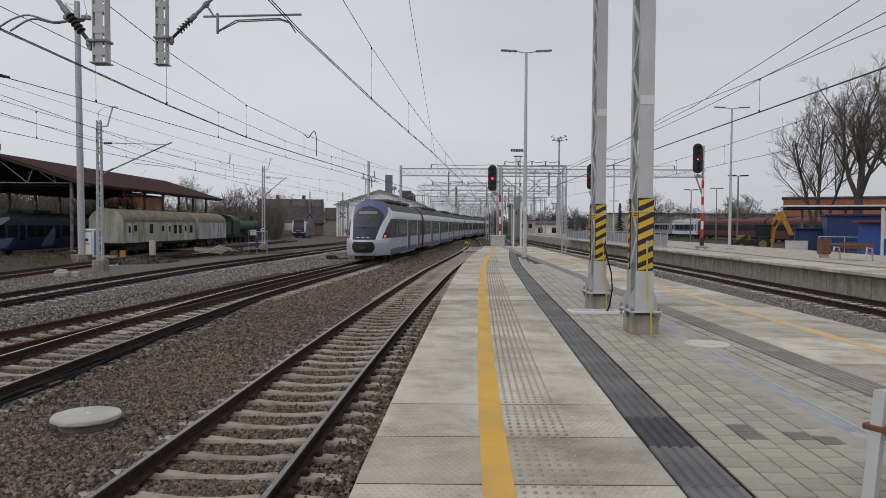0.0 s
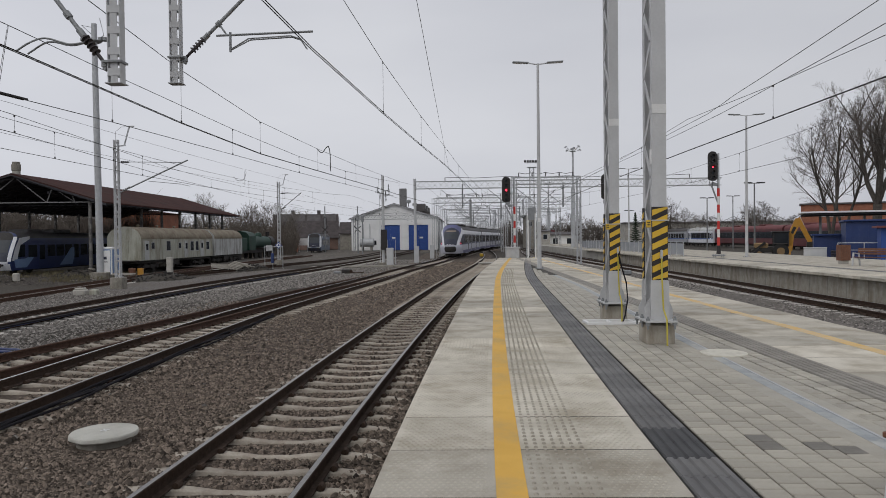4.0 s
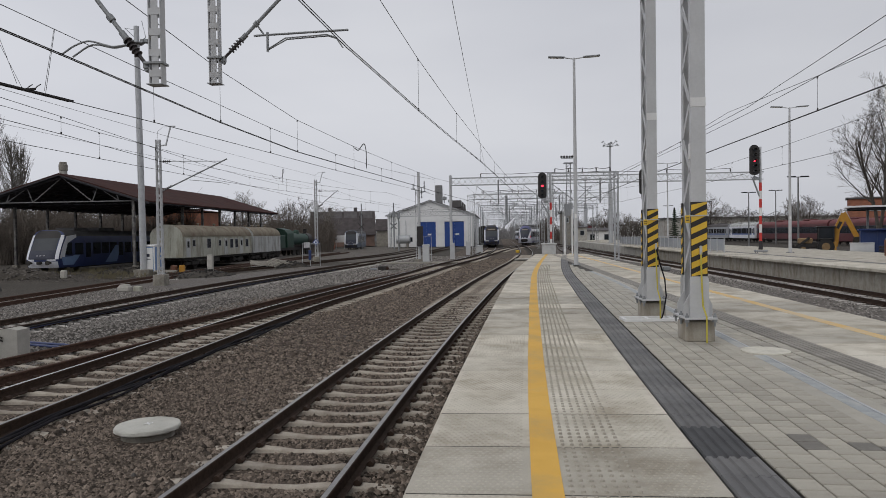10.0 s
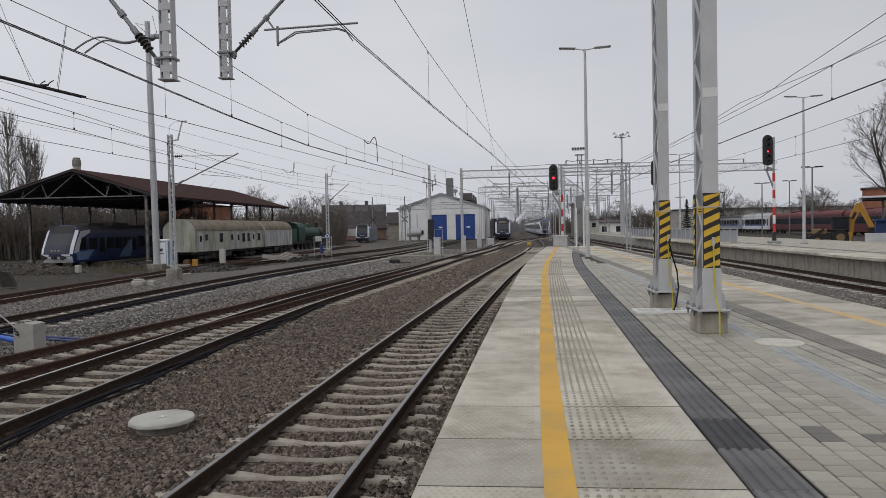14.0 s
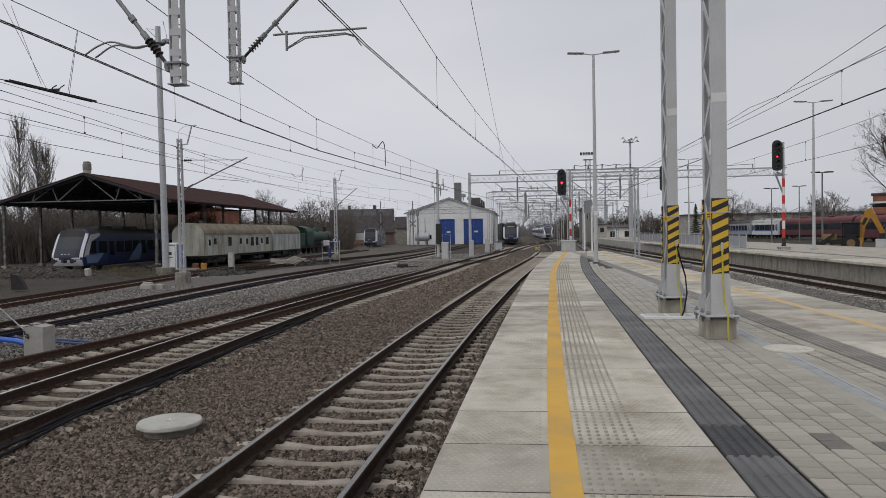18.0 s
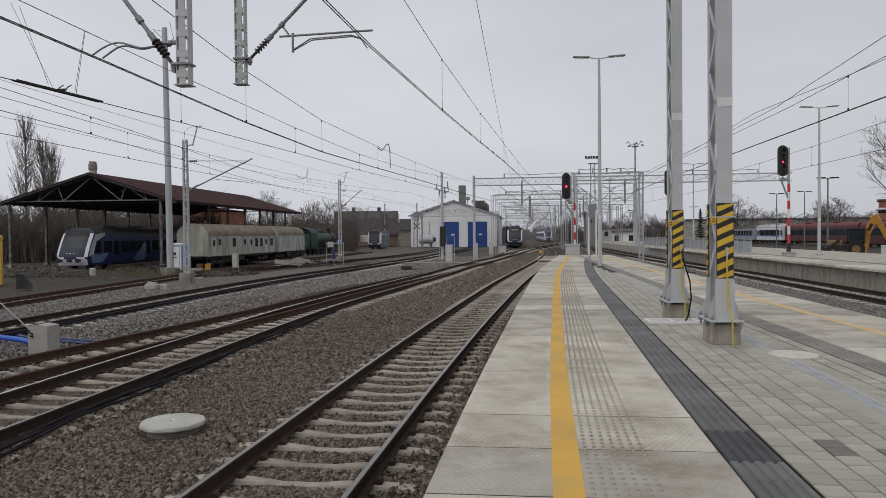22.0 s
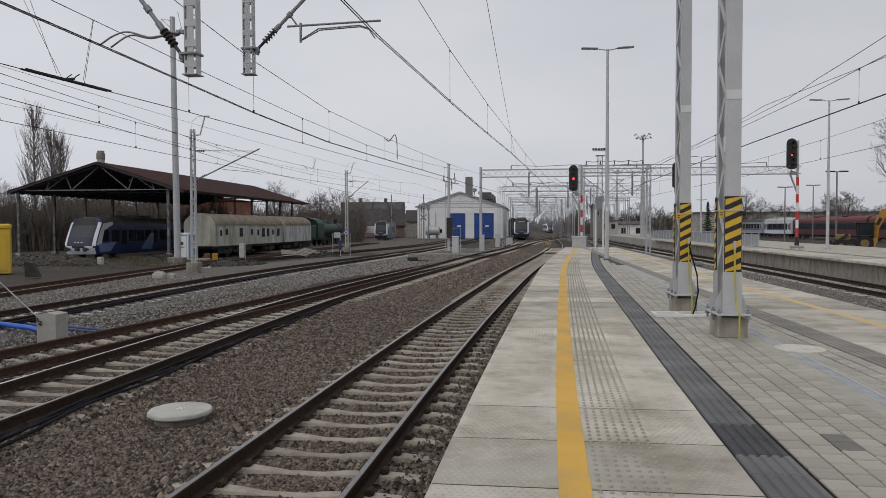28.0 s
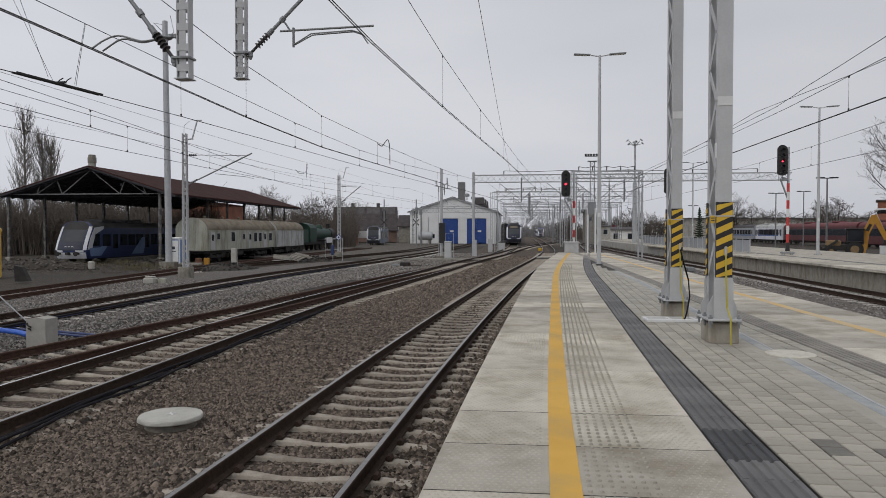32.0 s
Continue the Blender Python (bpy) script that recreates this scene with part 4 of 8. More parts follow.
catenary("overhead_line_5", line([(-30, -10.0), (17.3, -12.4), (25.5, -13.1), (34, -14.1), (71, -16.2), (105, -14.4)]), [(-30, 5.5, 7.0), (34, 5.45, 5.9), (71, 5.5, 7.0), (105, 5.5, 6.9)], 0.25, "contact wire crossing from the siding to the turnout", stagger=0.0)
catenary("overhead_line_6", lambda y: TS(y) + 0.25, [(-60, 5.5, 6.8), (-10, 5.5, 6.8), (27.5, 5.6, 6.8), (76, 5.6, 7.0), (140, 5.6, 7.0)], 0.45, "twin contact wire over the track beyond the platform", twin=True, stagger=0.0)
catenary("overhead_line_7", TR, [(-50, 5.4, 7.0), (13.7, 5.4, 6.9), (76, 5.4, 6.9), (150, 5.6, 6.9), (240, 5.6, 6.9)], 0.7, "contact wire along the second platform")
catenary("overhead_line_8", TX, [(97, 5.6, 6.9), (150, 5.6, 6.9), (195, 5.6, 6.9), (300, 5.6, 6.9)], 0.6, "contact wires of the station throat")
for x, z in ((-17.2, 8.3), (-19.4, 7.6), (-1.0, 8.6)):
    feeder = Shape()
    for i in range(12):
        ya, yb = -20 + i * 9, -11 + i * 9
        sag = lambda y: -0.6 * (1 - ((y - 20) / 52) ** 2) if abs(y - 20) < 52 else 0
        feeder.tube((x, ya, z + sag(ya)), (x, yb, z + sag(yb)), 0.007, n=4, caps=False)
    solid("feeder_wire", feeder, M["wire"], "thin feeder wire strung along the tracks", "wire", kind="structure")

for pts in (((9.0, -10, 8.9), (9.0, 10, 7.7), (9.0, 16.9, 7.3), (9.0, 23.6, 6.95), (9.05, 31.7, 6.75), (9.2, 76, 6.95)), ((9.0, -10, 7.6), (9.0, 10, 6.98), (9.0, 16.9, 6.75), (9.0, 20.2, 6.66), (9.05, 31.7, 6.55), (9.2, 76, 6.75))):
    solid("feeder_wire", Shape().pipe(bend(pts, 3), 0.0095, 5), M["wire"], "messenger wire rising to the next support", "wire", kind="structure")

# section insulator on the turnout's wire
si = thing("section_insulator", (0, 0, 0), "long black section insulator hung on four thin wires", "section insulator")
fx = lambda y: T2B(y) - 0.25
for o in (-0.05, 0.05):
    part("skid", Shape().bar((fx(12.75) + o, 12.75, 5.44), (fx(15.05) + o, 15.05, 5.44), 0.026, 0.036), M["black"], si)
for o in (-0.09, 0.09):
    part("arcing_horn", Shape().pipe([(fx(13.9) + o, 13.9, 5.46), (fx(13.9) + o, 14.0, 5.55), (fx(13.9) + o, 14.12, 5.62)], 0.011, 6), M["black"], si)
part("spreader", Shape().bar((fx(13.9) - 0.12, 13.9, 5.48), (fx(13.9) + 0.12, 13.9, 5.48), 0.04), M["black"], si)
for y, yt in ((13.4, 12.9), (13.9, 12.7), (14.1, 14.6), (14.5, 14.62)):
    for o in (0.15 if y in (13.4, 14.1) else -0.15,):
        part("hanger", Shape().tube((fx(y) + o, y, 5.48), (fx(yt), yt, 6.9), 0.005, n=4), M["wire"], si)


def lattice_mast(x, y, z0, h, arm_to, arm_z, label, sign=False):
    t = thing("catenary_mast", (x, y, z0), label, "mast", "lattice masts of the yard")
    s = Shape()
    lattice(s, (0, 0, 0.3), (0, 0, h), 0.27, 0.2, 0.4, 0.055, Vector((0, 1, 0)), 0.75)
    part("mast", s, M["galv_pale"], t)
    part("footing", Shape().box((0, 0, 0.12), (0.66, 0.66, 0.75), 0.03), M["old_concrete"], t, "weathered concrete footing")
    dx = arm_to - x
    b = Shape().tube((0.2, 0, arm_z - 1.7), (dx, 0, arm_z), 0.04, n=8)
    b.tube((0.15, 0, arm_z - 0.05), (dx - 0.35, 0, arm_z - 0.12), 0.02, n=6)
    b.tube((dx * 0.45, 0, arm_z - 1.12), (dx * 0.9, 0, arm_z - 1.3), 0.018, n=6)
    b.tube((dx * 0.9, 0, arm_z - 1.3), (dx + 0.1, 0, arm_z - 1.42), 0.014, n=6)
    part("bracket_arm", b, M["galv_dark"], t)
    for a, b in (((0.25, 0, arm_z - 0.06), (0.7, 0, arm_z - 0.07)), ((0.35, 0, arm_z - 1.62), (0.75, 0, arm_z - 1.42))):
        i = Shape()
        insulator(i, a, b, 0.07, 4)
        part("insulator", i, M["porcelain"], t)
    top = Shape().bar((0, 0, h - 0.35), (0.5, 0, h - 0.3), 0.07).bar((0.45, 0, h - 0.3), (0.75, 0, h + 0.75), 0.06)
    top.pipe([(-0.05, 0, h - 0.05), (-0.02, 0, h + 0.45), (0.3, 0, h + 0.7), (0.75, 0, h + 0.72)], 0.012, 5)
    top.box((0.85, 0, h + 0.72), (0.3, 0.1, 0.06))
    part("feeder_bracket", top, M["galv"], t)
    if sign:
        q = part("sign_plate", Shape().box((0, -0.24, 1.95), (0.5, 0.02, 0.5), 0.004, pose(0, 0, 0, 0, 45, 0).to_3x3()), M["blue_door"], t, "blue and white diamond plate")
        part("plate_field", Shape().box((0, -0.256, 1.95), (0.36, 0.008, 0.36), 0, pose(0, 0, 0, 0, 45, 0).to_3x3()), M["white"], q)
        part("plate_field", Shape().box((0, -0.264, 1.95), (0.18, 0.008, 0.18), 0, pose(0, 0, 0, 0, 45, 0).to_3x3()), M["blue_door"], q)
    return t


lattice_mast(-18.75, 38.35, -0.1, 8.0, -14.83, 6.85, "galvanised lattice mast with bracket arm beside the sidings")
lattice_mast(-18.3, 71.0, -0.15, 8.3, -16.0, 7.2, "galvanised lattice mast with a blue diamond plate", True)


def round_mast(x, y, h, label):
    t = thing("catenary_mast", (x, y, -0.2), label, "mast")
    part("mast", Shape().tube((0, 0, 0.1), (0, 0, h), 0.15, 0.12, 14), M["galv_pale"], t, smooth=True)
    part("footing", Shape().box((0, 0, 0.1), (0.8, 0.8, 0.4), 0.03), M["old_concrete"], t)
    sw = Shape()
    for dz, dx in ((-1.5, 0.55), (-1.7, -0.5), (-1.95, 0.6)):
        sw.bar((0, 0, h + dz), (dx, -0.1, h + dz + 0.1), 0.06)
        insulator(sw, (dx, -0.1, h + dz + 0.1), (dx, -0.1, h + dz + 0.65), 0.08, 4)
        insulator(sw, (dx * 0.5, -0.1, h + dz), (dx * 0.5, -0.1, h + dz - 0.5), 0.08, 4)
    sw.bar((-0.7, -0.1, h - 1.6), (1.0, -0.1, h - 1.9), 0.05)
    part("switch_gear", sw, M["galv_dark"], t, "line disconnectors with insulators")
    return t


rm = round_mast(-7.35, 67.0, 8.5, "round grey mast with switch gear and black cabinet")
part("switch_cabinet", Shape().box((0.1, -0.32, 2.45), (0.56, 0.34, 1.9), 0.02), M["black"], rm, "black switch cabinet")
part("drive_rod", Shape().tube((-0.28, -0.2, 0.3), (-0.28, -0.2, 6.6), 0.025, n=6), M["galv"], rm)


def gantry(y, x0, x1, z, posts, drops, label, h=0.95, twist=0.0):
    t = thing("gantry", (0, y, 0), label, "gantry", "gantries over the station throat")
    b = Shape()
    lattice(b, (x0, 0, z), (x1, 0, z), 0.6, h * 0.85, 0.62 if y < 170 else 1.0, 0.075 if y < 90 else 0.055)
    part("beam", b, M["galv" if y < 130 else "galv_dark"], t)
    for x in posts:
        s = Shape()
        lattice(s, (x, 0, -0.3), (x, 0, z + h / 2), 0.34, 0.5, 0.55, 0.06 if y < 90 else 0.045, Vector((0, 1, 0)))
        part("post", s, M["galv" if y < 130 else "galv_dark"], t)
    for x in drops:
        s = Shape().box((x, 0, z - 1.2), (0.16, 0.16, 2.6))
        s.tube((x, 0, z - 2.3), (x + 1.5, 0, z - 0.9), 0.035, n=6)
        s.tube((x, 0, z - 1.0), (x + 1.5, 0, z - 0.95), 0.02, n=6)
        s.tube((x + 0.7, 0, z - 1.7), (x + 1.7, 0, z - 2.4), 0.02, n=5)
        s.tube((x, 0, z - 2.3), (x - 2.3, 0, z - 0.5), 0.035, n=6)
        s.tube((x - 1.1, 0, z - 1.45), (x - 2.5, 0, z - 2.5), 0.02, n=5)
        s.tube((x - 2.3, 0, z - 0.5), (x - 2.4, 0, z - 1.3), 0.012, n=4)
        part("drop_arm", s, M["galv_dark"], t)
    for k in range(5):
        x = x0 + (x1 - x0) * (k + 0.5) / 5
        ins = Shape()
        insulator(ins, (x, 0, z + h / 2), (x, 0, z + h / 2 + 0.35), 0.09, 3)
        part("insulator", ins, M["porcelain"], t)
    if y < 160:
        pts = [(x0 + (x1 - x0) * (k + 0.5) / 5 + dx, 0, z + h / 2 + 0.38 - (0.12 if dx else 0)) for k in range(5) for dx in ((0, (x1 - x0) / 10) if k < 4 else (0,))]
        part("top_wire", Shape().pipe(pts, 0.025, 5), M["wire"], t)
    return t


G1 = gantry(76, -4.9, 27.5, 8.0, (5.8, 19.8), (0.2, 5.2, 10.9), "long galvanised lattice gantry across the tracks", 0.9)
part("post", Shape().tube((-4.9, 0, -0.3), (-4.9, 0, 8.7), 0.16, 0.14, 12), M["galv_pale"], G1, "round grey end mast")
gantry(66, 4.75, 11.0, 7.55, (4.85, 10.9), (7.2,), "short galvanised lattice gantry beyond the platform end", 0.75)
FAR = [(92, -3.0, 8.6, 7.2, (-3.0, 8.6), (1.2, 5.2)), (137, -3.3, 19, 7.5, (-3.3, 7.4, 19), (2.4, 6.6, 10.4)), (168, -3.4, 21, 7.6, (-3.4, 12.4, 21), (3.0, 7.0, 14)), (205, -4, 23, 7.6, (-4, 11.5, 23), (3, 7, 15)), (250, -4, 25, 7.7, (-4, 11.6, 25), (3, 7, 16)), (300, -4, 27, 7.6, (-4, 11.8, 27), (3, 7, 16)), (103, -4.0, 17, 7.7, (-4, 6.6, 17), (1.5, 9.0)), (124, -3.4, 20, 7.6, (-3.4, 7.2, 20), (1.8, 10.2)), (150, -3.2, 20, 7.7, (-3.2, 7.0, 20), (2.6, 10.8)), (185, -3.5, 22, 7.6, (-3.5, 6.9, 22), (2.8, 11)), (225, -4, 24, 7.7, (-4, 7, 24), (3, 11)), (275, -4, 25, 7.6, (-4, 7, 25), (3, 12)), (330, -5, 28, 7.7, (-5, 7.4, 28), (3, 12)), (390, -5, 30, 7.7, (-5, 8, 30), (4, 12)), (460, -5, 32, 7.7, (-5, 9, 32), (5, 13))]
for y, a, b, z, ps, ds in FAR:
    gantry(y, a, b, z, ps, ds, "distant lattice gantry in the haze of the throat", 0.8)


# ---- lamps ----
def street_lamp(x, y, z0, h, reach, label, turn=0.0, material="galv_pale"):
    t = thing("platform_lamp", pose(x, y, z0, 0, 0, turn), label, "lamp post", "platform lamps")
    part("pole", Shape().tube((0, 0, 0.02), (0, 0, h), 0.11, 0.06, 14), M[material], t, smooth=True)
    f = Shape().box((0, 0, 0.012), (0.42, 0.42, 0.024), 0.004)
    for a in (-0.16, 0.16):
        for b in (-0.16, 0.16):
            f.tube((a, b, 0), (a, b, 0.075), 0.02, n=6)
    part("foot_plate", f, M["galv_dark"], t)
    part("service_door", Shape().box((0, -0.103, 1.05), (0.09, 0.02, 0.36), 0.006), M["galv"], t)
    part("number_plate", Shape().box((0, -0.1, 2.45), (0.13, 0.006, 0.2)), M["white"], t, "small white plate")
    for s in (-1, 1):
        part("arm", Shape().tube((0, 0, h - 0.05), (s * reach * 0.35, 0, h + 0.02), 0.03, n=8), M[material], t)
        hd = Shape().box((s * reach * 0.68, 0, h + 0.06), (reach * 0.64, 0.24, 0.07), 0.02, pose(0, 0, 0, 0, -s * 3.0, 0).to_3x3())
        head = part("lamp_head", hd, M["galv_dark"], t, "flat grey luminaire")
        part("lens", Shape().box((s * reach * 0.72, 0, h + 0.02), (reach * 0.4, 0.17, 0.012), 0, pose(0, 0, 0, 0, -s * 3.0, 0).to_3x3()), M["white"], head)
    return t


street_lamp(3.93, 35.9, TOP, 10.3, 1.27, "tall grey platform lamp with two flat heads")
street_lamp(20.4, 51.3, TOP, 10.1, 1.27, "tall grey lamp with two flat heads on the second platform")
street_lamp(21.6, 92, TOP, 10.2, 1.27, "tall grey lamp beyond the glazed fence")

# the high mast in the yard
hm = thing("lighting_mast", (-27.8, 54.0, -0.35), "tall tapering grey mast with brackets at its top", "mast")
part("pole", Shape().tube((0, 0, 0), (-0.15, 0, 19.4), 0.27, 0.2, 12), M["galv"], hm, smooth=True)
part("footing", Shape().box((0.1, 0, 0.1), (1.3, 1.3, 0.5), 0.04), M["old_concrete"], hm)
tp = Shape().lathe((-0.15, 0, 18.0), [(0.5, 0), (0.55, 0.06), (0.5, 0.12)], 12)
tp.pipe([(-0.15, 0, 18.4), (-1.1, 0, 19.3), (-0.2, 0, 19.1)], 0.03, 6)
tp.pipe([(-0.15, 0, 18.0), (0.6, 0, 18.5), (0.3, 0, 19.8)], 0.03, 6)
for dx in (-1.0, -0.5, 0.35, 0.7):
    tp.box((dx, 0, 18.2), (0.3, 0.4, 0.3), 0.04)
part("lamp_cluster", tp, M["galv_dark"], hm, "dark floodlight cluster")


# ---- signals ----
def signal(x, y, z0, mast_h, body_dx, body_z0, body_z1, red_z, banded, label, lit=1.0):
    t = thing("railway_signal", (x, y, z0), label, "railway signal", "colour-light signals")
    mh = mast_h - z0
    part("mast", Shape().tube((0, 0, 0.3), (0, 0, mh), 0.085, 0.08, 12), M["galv"], t, smooth=True)
    if banded:
        z = 0.85
        k = 0
        while z < 4.9:
            part("band", Shape().tube((0, 0, z), (0, 0, z + 0.58), 0.088 if lit == 1.0 else 0.095, n=14), M["red" if k % 2 == 0 else "white"], t, "red band" if k % 2 == 0 else "white band", True)
            z += 0.58
            k += 1
    b = Shape().tube((0, 0, 0.25), (0, 0, 0.85), 0.16, 0.1, 10)
    part("shoe", b, M["black"], t)
    f = Shape().box((0, 0, 0.15), (0.75, 0.6, 0.1), 0.01)
    for a in (-0.28, 0.28):
        f.tube((a, 0.2, 0), (a, 0.2, 0.24), 0.03, n=6)
        f.tube((a, -0.2, 0), (a, -0.2, 0.24), 0.03, n=6)
    part("foot_frame", f, M["galv_dark"], t)
    z0b, z1b = body_z0 - z0, body_z1 - z0
    w = 0.34
    poly = []
    for i in range(13):
        a = math.pi * i / 12
        poly.append((body_dx + w * math.cos(a), z1b - w + w * math.sin(a)))
    for i in range(13):
        a = math.pi + math.pi * i / 12
        poly.append((body_dx + w * math.cos(a), z0b + w + w * 0.6 * math.sin(a)))
    body = part("target_board", Shape().prism(poly, -0.2, -0.16), M["black"], t, "black rounded target board")
    part("lamp_case", Shape().box((body_dx, -0.02, (z0b + z1b) / 2), (0.42, 0.3, z1b - z0b - 0.5), 0.03), M["black"], t)
    n = 5
    for i in range(n):
        z = z0b + 0.36 + (z1b - z0b - 0.72) * i / (n - 1)
        hood = Shape()
        arc = [math.pi * (k / 9) * 1.1 - 0.15 for k in range(10)]
        hv = [(body_dx + r * math.cos(q), y, z + r * math.sin(q) + (0.02 if y < -0.3 else 0)) for q in arc for r, y in ((0.12, -0.2), (0.12, -0.44), (0.128, -0.44), (0.128, -0.2))]
        hood.add(hv, [(4 * k + m, 4 * k + (m + 1) % 4, 4 * k + 4 + (m + 1) % 4, 4 * k + 4 + m) for k in range(9) for m in range(4)] + [(0, 1, 2, 3), (39, 38, 37, 36)])
        part("hood", hood, M["black"], body)
        part("lens", Shape().tube((body_dx, -0.2, z), (body_dx, -0.215, z), 0.095, n=14), M["glass_dark"], body)
    part("lit_lens", Shape().tube((body_dx, -0.216, red_z - z0), (body_dx, -0.235, red_z - z0), 0.085 * lit, n=16), M["red_lamp"], body, "glowing red lens")
    br = Shape().bar((0, 0, z0b - 0.1), (body_dx, 0, z0b + 0.05), 0.09).bar((0, 0, z0b + 0.9), (body_dx, 0, z0b + 0.9), 0.07)
    br.bar((0, 0, z0b - 1.5), (body_dx * 1.15, 0, z0b - 0.05), 0.09)
    br.box((body_dx * 0.55, -0.05, z0b - 0.12), (0.35, 0.25, 0.2), 0.02)
    part("bracket", br, M["galv_dark"], t)
    lad = Shape()
    for dx in (-0.13, 0.13):
        lad.bar((body_dx * 0.9 + dx, 0.25, z0b - 0.2), (body_dx * 0.9 + dx, 0.25, z1b - 0.1), 0.03)
    for i in range(6):
        lad.bar((body_dx * 0.9 - 0.13, 0.25, z0b + i * 0.32), (body_dx * 0.9 + 0.13, 0.25, z0b + i * 0.32), 0.025)
    part("ladder", lad, M["galv_dark"], t)
    return t


signal(4.3, 57.2, -0.1, 7.2, -0.66, 5.0, 7.2, 6.12, True, "colour-light signal at red with a red and white mast")
signal(18.3, 51.0, TOP, 8.15, -0.46, 6.05, 8.28, 7.15, True, "colour-light signal with red and white mast on the second platform", 0.7)
signal(12.25, 58.0, -0.1, 7.4, -0.55, 5.2, 7.4, 6.4, True, "colour-light signal half hidden behind the portal column")


# ---- trains ----
M["silver"] = surface("silver_train_paint", (0.5, 0.51, 0.58), (0.58, 0.59, 0.66), 0.8, 0.4, 0.0, fine=8, bump=0.0, stain=(0.33, 0.32, 0.34), stain_amount=0.5, stain_scale=0.7)
M["train_white"] = surface("white_train_paint", (0.68, 0.69, 0.73), (0.78, 0.79, 0.82), 0.8, 0.4, 0.0, fine=8, bump=0.0, stain=(0.45, 0.44, 0.44), stain_amount=0.4, stain_scale=0.7)
M["violet"] = surface("violet_blue_train_paint", (0.1, 0.105, 0.22), (0.13, 0.138, 0.28), 0.8, 0.4, fine=8, bump=0.0)
M["graphite"] = surface("graphite_train_paint", (0.038, 0.041, 0.06), (0.06, 0.064, 0.09), 1, 0.45, fine=8, bump=0.0, spec=0.25)
M["train_roof"] = surface("dusty_train_roof", (0.07, 0.068, 0.07), (0.13, 0.125, 0.125), 1, 0.8, bump=0.1)
M["navy"] = surface("navy_train_paint", (0.017, 0.03, 0.105), (0.028, 0.046, 0.145), 0.8, 0.35, fine=8, bump=0.0)
M["sky_blue"] = surface("light_blue_train_paint", (0.16, 0.25, 0.44), (0.22, 0.32, 0.52), 0.8, 0.4, fine=8, bump=0.0)
M["maroon"] = surface("maroon_train_paint", (0.075, 0.012, 0.015), (0.11, 0.019, 0.022), 0.8, 0.5, fine=8, bump=0.0, stain=(0.1, 0.04, 0.04), stain_amount=0.5)
M["maroon_roof"] = surface("faded_red_train_roof", (0.13, 0.04, 0.042), (0.18, 0.062, 0.064), 0.8, 0.85, bump=0.0)
M["coach_grey"] = surface("grey_coach_paint", (0.3, 0.31, 0.33), (0.38, 0.39, 0.41), 0.8, 0.5, bump=0.0)
M["coach_blue"] = surface("blue_coach_stripe", (0.05, 0.1, 0.28), (0.07, 0.13, 0.34), 0.8, 0.5, bump=0.0)
M["rail_green"] = surface("green_engine_paint", (0.008, 0.038, 0.024), (0.015, 0.06, 0.04), 1.5, 0.6, bump=0.05, stain=(0.03, 0.04, 0.03), stain_amount=0.6)
M["cream"] = surface("dirty_cream_wagon_paint", (0.36, 0.36, 0.3), (0.5, 0.5, 0.43), 0.7, 0.8, fine=10, bump=0.05, stain=(0.17, 0.15, 0.1), stain_amount=0.85, stain_scale=1.6, streak=0.22)
M["wagon_grey"] = surface("dirty_grey_wagon_paint", (0.42, 0.43, 0.42), (0.55, 0.56, 0.55), 0.7, 0.8, fine=10, bump=0.05, stain=(0.16, 0.14, 0.1), stain_amount=0.85, stain_scale=1.8, streak=0.2)
M["wagon_roof"] = surface("mossy_wagon_roof", (0.18, 0.155, 0.11), (0.29, 0.255, 0.19), 0.9, 0.9, bump=0.1, stain=(0.12, 0.075, 0.048), stain_amount=0.85, stain_scale=1.1)
M["railbus_grey"] = surface("blue_grey_train_paint", (0.13, 0.16, 0.215), (0.18, 0.21, 0.27), 0.8, 0.5, fine=8, bump=0.0, stain=(0.1, 0.11, 0.13), stain_amount=0.6)
M["underframe"] = surface("dirty_underframe", (0.02, 0.018, 0.016), (0.05, 0.045, 0.04), 4, 0.85, bump=0.2)


def wheelset(parent, y, z=0.46, x=0.75, r=0.46):
    for s in (-1, 1):
        w = Shape().tube((s * (x - 0.06), y, z), (s * (x + 0.06), y, z), r, n=20)
        w.tube((s * (x - 0.09), y, z), (s * (x - 0.05), y, z), r + 0.03, n=20)
        part("wheel", w, M["underframe"], parent, smooth=True)


def bogie(parent, y, side=1.05, r=0.42):
    g = part("bogie", Shape().box((0, y, 0.55), (2 * side - 0.16, 0.5, 0.3), 0.04), M["underframe"], parent)
    for s in (-1, 1):
        b = Shape()
        b.prism([(y - 1.6, 0.5), (y - 1.3, 0.75), (y - 0.5, 0.6), (y + 0.5, 0.6), (y + 1.3, 0.75), (y + 1.6, 0.5), (y + 1.2, 0.38), (y - 1.2, 0.38)], s * side - 0.07, s * side + 0.07, axis="x")
        b.box((s * side, y, 0.5), (0.3, 0.5, 0.4), 0.05)
        for d in (-1.2, 1.2):
            b.box((s * side, y + d, 0.48), (0.26, 0.34, 0.34), 0.05)
        part("side_frame", b, M["underframe"], g)
    for d in (-1.2, 1.2):
        wheelset(g, y + d, r, 0.75, r)


